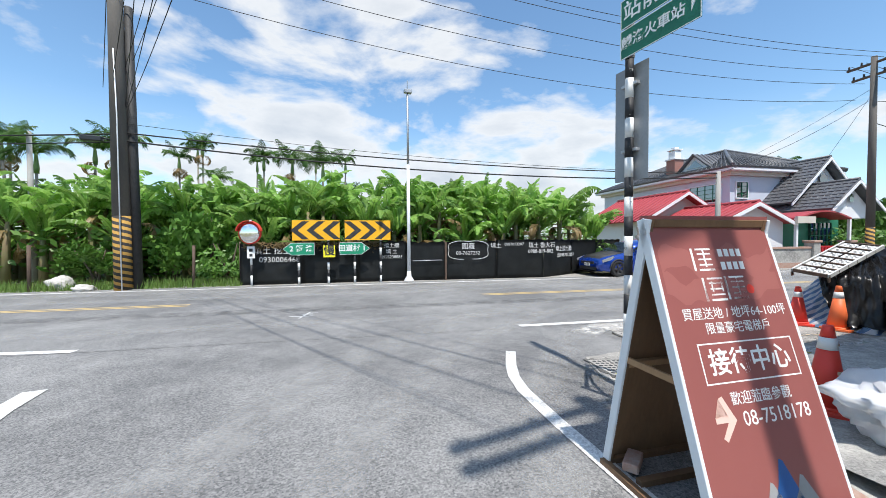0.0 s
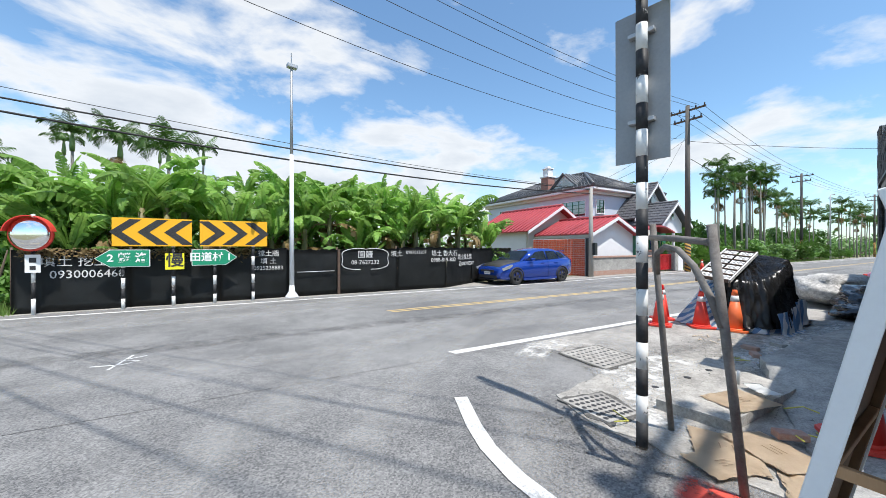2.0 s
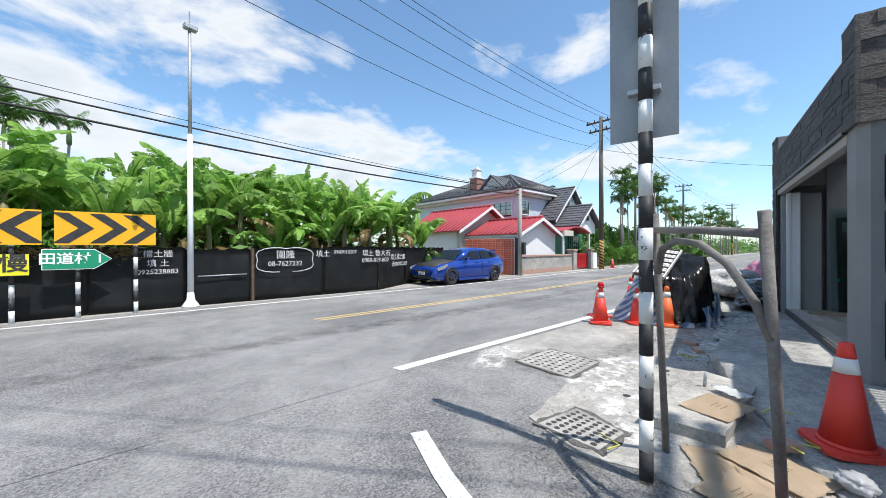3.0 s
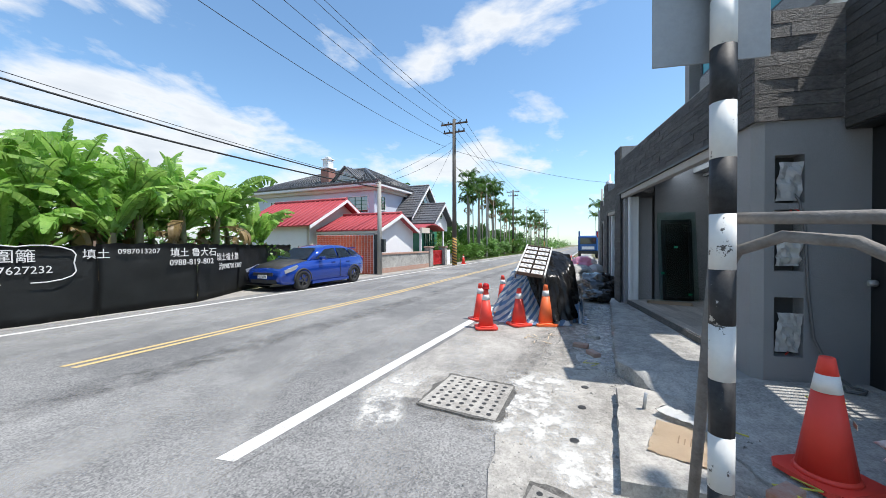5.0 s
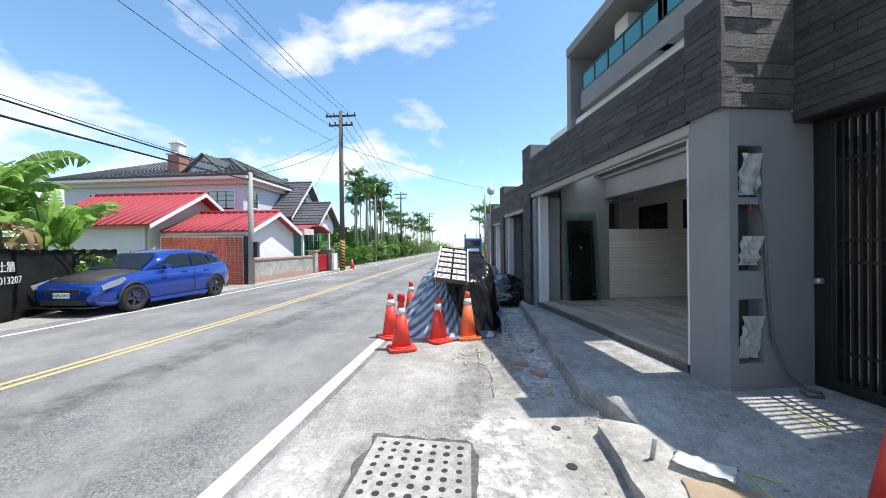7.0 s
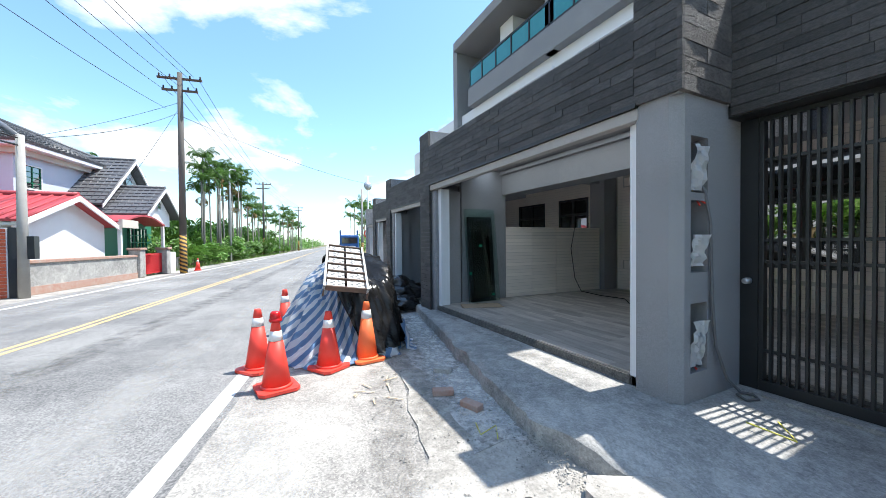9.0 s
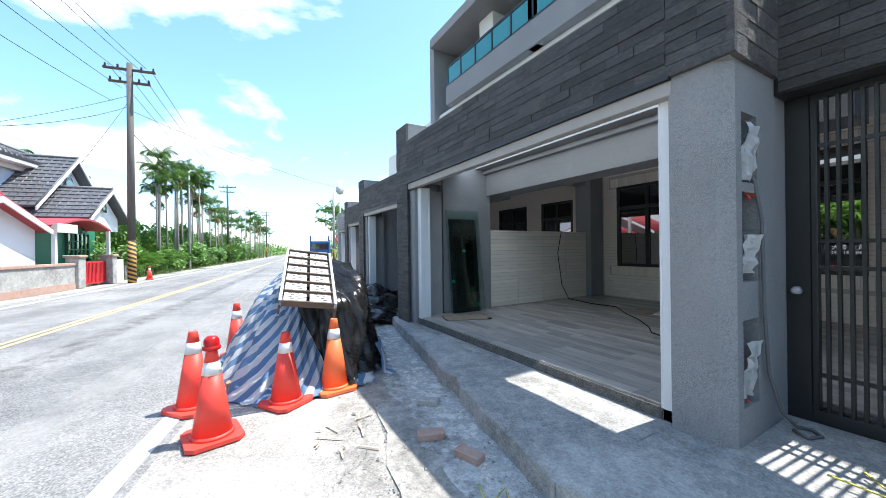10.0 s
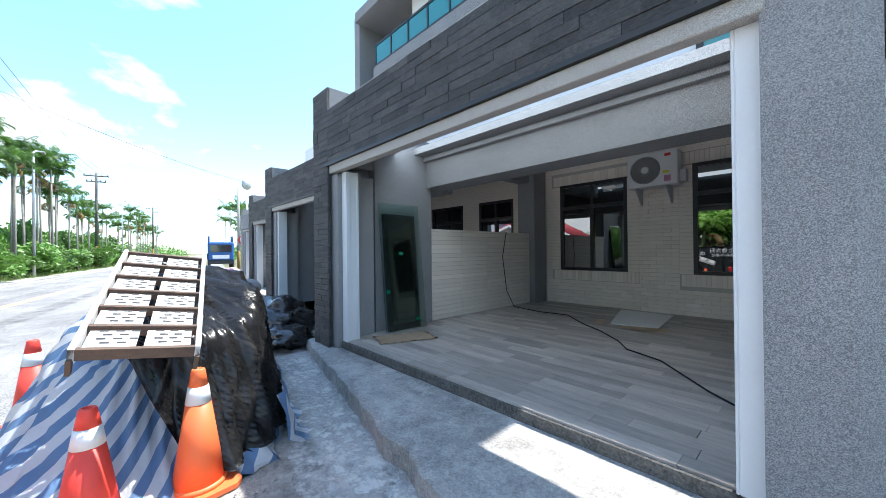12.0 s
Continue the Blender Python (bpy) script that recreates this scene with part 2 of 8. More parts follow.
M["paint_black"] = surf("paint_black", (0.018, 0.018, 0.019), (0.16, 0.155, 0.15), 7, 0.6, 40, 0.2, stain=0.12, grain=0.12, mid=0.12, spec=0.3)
M["paint_white"] = surf("paint_white", (0.74, 0.74, 0.73), (0.3, 0.3, 0.295), 7, 0.62, 22, 0.2, stain=0.2, grain=0.2, mid=0.35, spec=0.3)
M["car_blue"] = surf("car_blue", (0.008, 0.05, 0.33), (0.006, 0.04, 0.27), 1, 0.2, 30, 0, metal=0.35, spec=0.6, stain=0.1, grain=0.1)
M["car_blue"].node_tree.nodes["Principled BSDF"].inputs["Coat Weight"].default_value = 0.8
M["car_glass"] = surf("car_glass", (0.02, 0.025, 0.027), (0.04, 0.045, 0.05), 1, 0.05, 10, 0, spec=0.9)
M["rubber"] = surf("rubber", (0.015, 0.015, 0.015), (0.03, 0.03, 0.03), 5, 0.85, 60, 0.2)
M["rim"] = surf("rim", (0.1, 0.1, 0.105), (0.16, 0.16, 0.165), 3, 0.35, 40, 0.02, metal=0.8)
M["roof_tile"] = surf("roof_tile", (0.085, 0.086, 0.093), (0.15, 0.152, 0.16), 2, 0.45, 40, 0.1, stain=0.4, spec=0.5)
M["roof_red"] = surf("roof_red", (0.40, 0.06, 0.07), (0.32, 0.05, 0.058), 2, 0.55, 40, 0.1, stain=0.5)
M["brick_red"] = surf("brick_red", (0.62, 0.135, 0.065), (0.5, 0.1, 0.05), 3, 0.7, 60, 0.2, stain=0.4, vary=0.12)
M["gate_red"] = surf("gate_red", (0.5, 0.02, 0.025), (0.4, 0.02, 0.025), 3, 0.45, 40, 0.03)
M["house_white"] = surf("house_white", (0.78, 0.78, 0.8), (0.68, 0.68, 0.7), 1.5, 0.8, 40, 0.08, stain=0.35)
M["house_lilac"] = surf("house_lilac", (0.57, 0.61, 0.69), (0.51, 0.55, 0.63), 1.5, 0.8, 40, 0.08, stain=0.35)
M["green_door"] = surf("green_door", (0.015, 0.17, 0.085), (0.015, 0.13, 0.065), 2, 0.5, 40, 0.03)
M["banana_leaf"] = leaf_mat("banana_leaf", (0.156, 0.345, 0.052), (0.416, 0.611, 0.156), 0.5, 0.4)
M["banana_dry"] = leaf_mat("banana_dry", (0.30, 0.22, 0.10), (0.22, 0.14, 0.06), 0.3)
M["banana_stem"] = surf("banana_stem", (0.16, 0.18, 0.07), (0.19, 0.13, 0.07), 4, 0.6, 40, 0.2, stain=0.7, stretch=(1, 1, 0.3))
M["palm_leaf"] = leaf_mat("palm_leaf", (0.05, 0.125, 0.025), (0.115, 0.21, 0.04), 0.35)
M["palm_dry"] = leaf_mat("palm_dry", (0.34, 0.24, 0.09), (0.25, 0.15, 0.06), 0.3)
M["palm_trunk"] = surf("palm_trunk", (0.3, 0.28, 0.24), (0.17, 0.155, 0.13), 5, 0.9, 30, 0.3, stain=0.6, stretch=(1, 1, 3))
M["shaft"] = surf("crownshaft", (0.13, 0.22, 0.06), (0.2, 0.26, 0.09), 3, 0.5, 30, 0.05)
M["shrub_leaf"] = leaf_mat("shrub_leaf", (0.07, 0.17, 0.025), (0.14, 0.27, 0.05), 0.35)
M["grass"] = leaf_mat("grass", (0.10, 0.19, 0.035), (0.17, 0.25, 0.06), 0.3, 0.6)
M["bark"] = surf("bark", (0.14, 0.11, 0.08), (0.08, 0.06, 0.045), 6, 0.9, 40, 0.4)
M["wire"] = surf("wire", (0.015, 0.015, 0.016), (0.03, 0.03, 0.03), 3, 0.6, 40, 0)
M["mirror"] = surf("mirror", (0.9, 0.9, 0.9), (0.88, 0.88, 0.88), 1, 0.12, 10, 0, metal=1.0, grain=0)
M["bag_white"] = leaf_mat("bag_white", (0.72, 0.72, 0.73), (0.6, 0.6, 0.62), 0.35, 0.35)
M["bag_pink"] = leaf_mat("bag_pink", (0.75, 0.36, 0.5), (0.66, 0.3, 0.44), 0.35, 0.35)
M["strap_yellow"] = surf("strap_yellow", (0.62, 0.58, 0.1), (0.52, 0.47, 0.1), 5, 0.5, 40, 0.03)
M["brick_clay"] = surf("brick_clay", (0.36, 0.17, 0.12), (0.42, 0.36, 0.31), 8, 0.9, 40, 0.5, stain=0.5, grain=0.4)
M["truck_blue"] = surf("truck_blue", (0.02, 0.10, 0.30), (0.02, 0.08, 0.24), 2, 0.35, 30, 0.02)
M["lamp_red"] = surf("lamp_red", (0.5, 0.01, 0.012), (0.4, 0.01, 0.01), 3, 0.25, 30, 0)
M["grey_pvc"] = surf("grey_pvc", (0.3, 0.3, 0.3), (0.24, 0.24, 0.24), 3, 0.5, 40, 0.05)


def window_glass(name, col=(0.006, 0.012, 0.011)):
    """Dark tinted float glass: a black body with a clear gloss, so it mirrors the street."""
    m = bpy.data.materials.new(name)
    m.use_nodes = True
    p = m.node_tree.nodes["Principled BSDF"]
    p.inputs["Base Color"].default_value = (*col, 1)
    p.inputs["Roughness"].default_value = 0.015
    p.inputs["IOR"].default_value = 3.0
    return m


M["pane"] = window_glass("tinted_pane")
M["sheet_glass"] = glass_mat("sheet_glass", (0.72, 0.9, 0.86))


def stripe_tarp():
    m = surf("striped_tarp", (0.82, 0.83, 0.85), (0.66, 0.66, 0.66), 3, 0.45, 12, 0.7, stain=0.3, grain=0.2)
    t = m.node_tree
    p = t.nodes["Principled BSDF"]
    old = p.inputs["Base Color"].links[0].from_socket
    uv = t.nodes.new("ShaderNodeUVMap")
    sep = t.nodes.new("ShaderNodeSeparateXYZ")
    link(t, uv.outputs[0], sep.inputs[0])
    w = math_node(t, "GREATER_THAN", math_node(t, "FRACT", math_node(t, "MULTIPLY", sep.outputs[0], 7.5)), 0.52)
    link(t, mix_col(t, w, old, (0.19, 0.32, 0.52)), p.inputs["Base Color"])
    return m


M["tarp"] = stripe_tarp()


def hazard_paint():
    """Slanting yellow and black warning bands round a pole's foot."""
    m = surf("hazard_bands", (0.52, 0.3, 0.06), (0.36, 0.2, 0.06), 5, 0.8, 40, 0.3, stain=0.5, grain=0.4)
    t = m.node_tree
    p = t.nodes["Principled BSDF"]
    old = p.inputs["Base Color"].links[0].from_socket
    uv = t.nodes.new("ShaderNodeUVMap")
    sep = t.nodes.new("ShaderNodeSeparateXYZ")
    link(t, uv.outputs[0], sep.inputs[0])
    s = math_node(t, "ADD", math_node(t, "MULTIPLY", sep.outputs[0], 2.0), math_node(t, "MULTIPLY", sep.outputs[1], 5.0))
    w = math_node(t, "GREATER_THAN", math_node(t, "FRACT", s), 0.5)
    link(t, mix_col(t, w, old, (0.035, 0.032, 0.03)), p.inputs["Base Color"])
    return m


M["hazard"] = hazard_paint()
M["chimney_brick"] = surf("chimney_brick", (0.3, 0.11, 0.085), (0.4, 0.3, 0.26), 9, 0.9, 30, 0.4, stain=0.3, grain=0.3)


def stain_mat(name, col, amount=0.6, scale=5.0, lo=0.42, hi=0.62):
    """A worn film on the ground: breaks up in noise and fades out towards its own edges."""
    m = surf(name, col, tuple(c * 0.8 for c in col), 3, 0.9, 60, 0.2, stain=0.4)
    t = m.node_tree
    p = t.nodes["Principled BSDF"]
    uv = t.nodes.new("ShaderNodeUVMap")
    sep = t.nodes.new("ShaderNodeSeparateXYZ")
    link(t, uv.outputs[0], sep.inputs[0])
    edge = math_node(t, "SUBTRACT", 1.0, math_node(t, "ABSOLUTE", math_node(t, "SUBTRACT", math_node(t, "MULTIPLY", sep.outputs[1], 2.0), 1.0)))
    ends = math_node(t, "SUBTRACT", 1.0, math_node(t, "ABSOLUTE", math_node(t, "SUBTRACT", math_node(t, "MULTIPLY", sep.outputs[0], 2.0), 1.0)))
    g = t.nodes.new("ShaderNodeNewGeometry")
    n = node(t, "TexNoise", Scale=scale, Detail=8.0, Roughness=0.72)
    link(t, g.outputs["Position"], n.inputs["Vector"])
    soft = math_node(t, "MULTIPLY", math_node(t, "MULTIPLY", edge, 2.2, True), math_node(t, "MULTIPLY", ends, 4.0, True))
    a = math_node(t, "MULTIPLY", math_node(t, "MULTIPLY", ramp(t, n.outputs["Fac"], lo, hi), soft), amount, True)
    link(t, a, p.inputs["Alpha"])
    return m


M["dust_trace"] = stain_mat("dust_trace", (0.5, 0.49, 0.47), 0.42, 3.0, 0.35, 0.7)
M["dark_trace"] = stain_mat("dark_trace", (0.06, 0.06, 0.06), 0.45, 4.0, 0.4, 0.68)
M["red_spray"] = stain_mat("red_spray", (0.75, 0.09, 0.06), 0.95, 9.0, 0.36, 0.5)
M["cement_film"] = stain_mat("cement_film", (0.66, 0.645, 0.61), 0.9, 6.0, 0.42, 0.58)
M["mud_film"] = stain_mat("mud_film", (0.17, 0.16, 0.145), 0.32, 5.0, 0.42, 0.6)


def flaked(name, paint, under, cover=0.6):
    """Old paint on steel with crisp chips and a dusting of dirt."""
    m = surf(name, paint, tuple(0.72 * c + 0.06 for c in paint), 5, 0.6, 40, 0.15, stain=0.35, grain=0.25, spec=0.3)
    t = m.node_tree
    p = t.nodes["Principled BSDF"]
    col = p.inputs["Base Color"].links[0].from_socket
    n = node(t, "TexNoise", Scale=13.0, Detail=9.0, Roughness=0.72)
    g = t.nodes.new("ShaderNodeNewGeometry")
    link(t, g.outputs["Position"], n.inputs["Vector"])
    mx = t.nodes.new("ShaderNodeMix")
    mx.data_type = "RGBA"
    link(t, ramp(t, n.outputs["Fac"], cover, cover + 0.015), mx.inputs[0])
    link(t, col, mx.inputs[6])
    mx.inputs[7].default_value = (*under, 1)
    link(t, mx.outputs[2], p.inputs["Base Color"])
    return m


M["flaked_white"] = flaked("flaked_white", (0.72, 0.72, 0.7), (0.09, 0.085, 0.08), 0.61)
M["flaked_black"] = flaked("flaked_black", (0.02, 0.02, 0.022), (0.5, 0.49, 0.47), 0.64)
M["grey_cable"] = surf("grey_cable", (0.11, 0.11, 0.115), (0.17, 0.17, 0.165), 9, 0.6, 60, 0.05)
M["faded_print"] = surf("faded_print", (0.24, 0.16, 0.1), (0.36, 0.26, 0.165), 14, 0.9, 60, 0.05, stain=0.6)
M["crumbled"] = surf("crumbled", (0.05, 0.048, 0.045), (0.2, 0.19, 0.175), 9, 0.95, 50, 0.8, stain=0.4, grain=0.5, dist=0.012, speck=0.4, cell=70)
M["gravel"] = surf("gravel", (0.1, 0.097, 0.092), (0.38, 0.365, 0.34), 30, 0.95, 90, 0.4, stain=0.5, grain=0.4)


# ---- building tools ----
def box(bm, x0, x1, y0, y1, z0, z1, bevel=0.0, m=None):
    vs = [bm.verts.new((x, y, z)) for z in (z0, z1) for x, y in ((x0, y0), (x1, y0), (x1, y1), (x0, y1))]
    fs = [bm.faces.new([vs[i] for i in q]) for q in ((3, 2, 1, 0), (4, 5, 6, 7), (0, 1, 5, 4), (1, 2, 6, 5), (2, 3, 7, 6), (3, 0, 4, 7))]
    if bevel:
        es = list({e for f in fs for e in f.edges})
        out = bmesh.ops.bevel(bm, geom=es, offset=bevel, segments=1, affect="EDGES")
        vs = list({v for f in out["faces"] for v in f.verts} | {v for v in vs if v.is_valid})
    if m:
        bmesh.ops.transform(bm, matrix=m, verts=vs)
    return vs


def tube(bm, pts, radii, seg=10, cap=True, uv=None):
    """A round bar through the points; radii is one number or one for each."""
    if isinstance(radii, (int, float)):
        radii = [radii] * len(pts)
    pts = [Vector(p) for p in pts]
    rings, side = [], None
    for i, p in enumerate(pts):
        d = (pts[min(i + 1, len(pts) - 1)] - pts[max(i - 1, 0)]).normalized()
        if side is None:
            side = d.orthogonal().normalized()
        side = (side - d * side.dot(d)).normalized()
        other = d.cross(side)
        rings.append([bm.verts.new(p + (side * math.cos(a) + other * math.sin(a)) * radii[i]) for a in (2 * math.pi * k / seg for k in range(seg))])
    lay = bm.loops.layers.uv.verify() if uv else None
    run = 0.0
    for i in range(len(pts) - 1):
        step = (pts[i + 1] - pts[i]).length
        for k in range(seg):
            f = bm.faces.new((rings[i][k], rings[i][(k + 1) % seg], rings[i + 1][(k + 1) % seg], rings[i + 1][k]))
            f.smooth = True
            if uv:
                for l, c in zip(f.loops, ((k / seg, run), ((k + 1) / seg, run), ((k + 1) / seg, run + step), (k / seg, run + step))):
                    l[lay].uv = c
        run += step
    if cap:
        bm.faces.new(rings[0][::-1])
        bm.faces.new(rings[-1])
    return rings


def lathe(bm, profile, seg=20, x=0.0, y=0.0):
    """Turns (radius, height) pairs round an upright axis."""
    rings = [[bm.verts.new((x + r * math.cos(a), y + r * math.sin(a), z)) for a in (2 * math.pi * k / seg for k in range(seg))] for r, z in profile]
    for a, b in zip(rings, rings[1:]):
        for k in range(seg):
            bm.faces.new((a[k], a[(k + 1) % seg], b[(k + 1) % seg], b[k])).smooth = True
    bm.faces.new(rings[0][::-1])
    bm.faces.new(rings[-1])


def prism(bm, outline, z0, z1, m=None):
    """A flat outline (x, y) given thickness."""
    lo = [bm.verts.new((x, y, z0)) for x, y in outline]
    hi = [bm.verts.new((x, y, z1)) for x, y in outline]
    n = len(outline)
    bm.faces.new(lo[::-1])
    bm.faces.new(hi)
    for i in range(n):
        bm.faces.new((lo[i], lo[(i + 1) % n], hi[(i + 1) % n], hi[i]))
    if m:
        bmesh.ops.transform(bm, matrix=m, verts=lo + hi)
    return lo + hi


def to_mesh(name, bm, material):
    bmesh.ops.recalc_face_normals(bm, faces=bm.faces)
    me = bpy.data.meshes.new(name)
    bm.to_mesh(me)
    bm.free()
    me.materials.append(M[material] if isinstance(material, str) else material)
    return me


def part(name, bm, material, parent=None, label="", m=None):
    """Links a bmesh, or a mesh that is already made, as ONE object under its thing."""
    ob = new(name, bm if isinstance(bm, bpy.types.Mesh) else to_mesh(name, bm, material))
    if parent:
        ob.parent = parent
    if m:
        ob.matrix_basis = m
    return tagged(ob, label)


def thing(name, label, category, m=None, group="", kind=""):
    ob = new(name)
    ob.empty_display_size = 0.1
    if m:
        ob.matrix_basis = m
    return tagged(ob, label, category, group, kind)


def solid(name, bm, material, label, category, kind="", group="", m=None):
    """A thing that is one mesh."""
    return tagged(part(name, bm, material, None, "", m), label, category, group, kind)


def boxes(name, spans, material, parent=None, label="", bevel=0.0, m=None):
    bm = bmesh.new()
    for s in spans:
        box(bm, *s, bevel=bevel)
    return part(name, bm, material, parent, label, m)


def text_mesh(body, size, material, depth=0.002, bold=0.0):
    cu = bpy.data.curves.new("lettering", "FONT")
    cu.body, cu.size, cu.align_x, cu.align_y, cu.extrude, cu.offset = body, size, "CENTER", "CENTER", depth, bold
    cu.resolution_u = 2
    ob = bpy.data.objects.new("lettering", cu)
    scene.collection.objects.link(ob)
    dg = bpy.context.evaluated_depsgraph_get()
    me = bpy.data.meshes.new_from_object(ob.evaluated_get(dg))
    bpy.data.objects.remove(ob)
    bpy.data.curves.remove(cu)
    me.materials.clear()
    me.materials.append(M[material])
    return me


def upright(x, y, z, yaw):
    """Stands a flat outline up: its x runs along the yaw, its y goes up, its front looks to the right of that way."""
    return pose(x, y, z, 0, 0, yaw) @ pose(0, 0, 0, 90)


def road_y(x):
    """The yellow centre line: the road bends gently and then runs straight."""
    return 8.72 - 0.215 * (x - 4.85) if x < 12 else 7.18 - 0.17 * (x - 12)


def band(bm, xs, lo, hi, z, thick=0.0):
    """A strip along the road between two offsets from its centre line."""
    pts = [(x, road_y(x) + lo) for x in xs] + [(x, road_y(x) + hi) for x in reversed(xs)]
    a = [bm.verts.new((x, y, z)) for x, y in pts]
    n = len(xs)
    for i in range(n - 1):
        bm.faces.new((a[i], a[i + 1], a[2 * n - 2 - i], a[2 * n - 1 - i]))


# ---- ground, road and kerbs ----
def rough_outline(pts, step=0.22, jag=0.04, seed=1):
    rnd = random.Random(seed)
    out = []
    for (x0, y0), (x1, y1) in zip(pts, pts[1:] + pts[:1]):
        n = max(1, int(math.hypot(x1 - x0, y1 - y0) / step))
        for i in range(n):
            f = i / n
            out.append((x0 + (x1 - x0) * f + rnd.uniform(-jag, jag), y0 + (y1 - y0) * f + rnd.uniform(-jag, jag)))
    return out


def patch(name, pts, z0, z1, material, label, category, jag=0.04, step=0.22, seed=1, kind="structure"):
    bm = bmesh.new()
    prism(bm, rough_outline(pts, step, jag, seed) if jag else pts, z0, z1)
    bmesh.ops.triangulate(bm, faces=[f for f in bm.faces if len(f.verts) > 4])
    return solid(name, bm, material, label, category, kind)


bm = bmesh.new()
bmesh.ops.create_grid(bm, x_segments=40, y_segments=40, size=900, matrix=Matrix.Translation((0, 0, -0.05)))
solid("ground", bm, "soil", "bare earth with weeds round the road", "ground", "structure")

XS = [-90, -60, -40, -25, -15, -10, -5, -2, 0, 2, 4, 6, 8, 10, 12, 14, 16, 18, 20, 22.5, 25, 40, 70, 120, 250, 420]
bm = bmesh.new()
band(bm, XS, -3.75, 3.7, 0.0)
solid("road", bm, "asphalt", "grey worn asphalt road with tyre traces", "road", "structure")
bm = bmesh.new()
prism(bm, [(-9, -40), (2.6, -40), (2.9, 0.2), (3.4, 0.4), (12, -0.5), (40, -6.0), (40, 0.5), (12, 4.6), (4, 6.6), (-9, 9.5)], -0.04, -0.004)
solid("side_road", bm, "asphalt", "grey asphalt mouth of the side road", "road", "structure")

XR = [x for x in XS if x >= 2]
bm = bmesh.new()
band(bm, [3.72] + [x for x in XS if x >= 4], -3.68, -3.53, 0.004)
solid("edge_line", bm, "white_line", "worn white line along the near road edge", "road marking", "structure")
bm = bmesh.new()
band(bm, XS, 3.05, 3.19, 0.004)
solid("edge_line", bm, "white_line", "worn white line along the far road edge", "road marking", "structure")
for side in (-0.13, 0.05):
    for xs in ([4.85] + [x for x in XS if x >= 6], [x for x in XS if x < -2.3] + [-2.3]):
        bm = bmesh.new()
        band(bm, xs, side, side + 0.09, 0.004)
        solid("centre_line", bm, "yellow_line", "faded yellow line down the road's middle", "road marking", "structure", "double yellow line")


def stroke(name, pts, width, label, z=0.005, material="white_line"):
    bm = bmesh.new()
    a, b = [], []
    for i, p in enumerate(pts):
        d = Vector(pts[min(i + 1, len(pts) - 1)]) - Vector(pts[max(i - 1, 0)])
        n = Vector((-d.y, d.x)).normalized() * width / 2
        a.append(bm.verts.new((p[0] + n.x, p[1] + n.y, z)))
        b.append(bm.verts.new((p[0] - n.x, p[1] - n.y, z)))
    for i in range(len(pts) - 1):
        bm.faces.new((a[i], a[i + 1], b[i + 1], b[i]))
    return solid(name, bm, material, label, "road marking", "structure")


stroke("corner_line", [(1.97, -3.0), (1.96, 0.0), (1.97, 1.5), (2.03, 2.0), (2.1, 2.5), (2.2, 3.1), (2.32, 3.45), (2.48, 3.75), (2.78, 4.21)], 0.13, "curved white line at the side road's corner")
stroke("edge_dash", [(-6.5, 7.8), (-2.8, 6.68)], 0.14, "white line across the side road's mouth")
stroke("corner_line", [(-2.42, 5.1), (-2.42, 4.6), (-2.36, 4.1), (-2.3, 3.4)], 0.2, "white corner line on the asphalt")
for pts in ([(-0.05, 7.9), (0.25, 7.75), (0.42, 7.83), (0.2, 7.98), (0.5, 8.05)], [(0.12, 7.6), (0.36, 8.2)]):
    stroke("survey_mark", pts, 0.035, "chalked survey mark on the asphalt", material="chalk_white")


def film(pts, width, material, label, z=0.004, category="stain"):
    """A stain laid along a line, with its own soft edges."""
    bm = bmesh.new()
    lay = bm.loops.layers.uv.verify()
    rows = []
    for i, p in enumerate(pts):
        d = Vector(pts[min(i + 1, len(pts) - 1)]) - Vector(pts[max(i - 1, 0)])
        n = Vector((-d.y, d.x)).normalized() * width / 2
        rows.append((bm.verts.new((p[0] + n.x, p[1] + n.y, z)), bm.verts.new((p[0] - n.x, p[1] - n.y, z))))
    k = len(rows) - 1
    for i in range(k):
        f = bm.faces.new((rows[i][0], rows[i + 1][0], rows[i + 1][1], rows[i][1]))
        for l, c in zip(f.loops, ((i / k, 0), ((i + 1) / k, 0), ((i + 1) / k, 1), (i / k, 1))):
            l[lay].uv = c
    return solid("ground_stain", bm, material, label, category, "structure")


def arc(x0, y0, x1, y1, bx, by, n=14):
    return [((1 - t) ** 2 * x0 + 2 * t * (1 - t) * bx + t * t * x1, (1 - t) ** 2 * y0 + 2 * t * (1 - t) * by + t * t * y1) for t in (i / n for i in range(n + 1))]


for k, (off, w) in enumerate(((0.0, 0.5), (1.45, 0.5), (2.6, 0.7), (-1.2, 0.6))):
    film(arc(0.2 - off, -3.0, 9.5 + off, 5.3 + 0.9 * off, 0.9 - off, 5.9 + off), w, "dust_trace", "pale dusty tyre trace turning into the road", 0.0015 + 0.0004 * k)
for k, (dy, w) in enumerate(((-2.6, 0.55), (-1.2, 0.6), (1.1, 0.6), (2.3, 0.7))):
    film([(x, road_y(x) + dy) for x in range(-22, 46, 4)], w, "dust_trace" if k != 1 else "dark_trace", "long worn tyre trace along the road", 0.0032 + 0.0002 * k)
film([(x, road_y(x) + 3.45) for x in range(-20, 30, 3)], 0.7, "dust_trace", "dusty strip along the road's far edge", 0.0042)
film([(2.55, 2.1), (2.85, 2.2), (3.05, 2.2)], 0.42, "red_spray", "patch of sprayed red paint on the ground", 0.0125, "road marking")
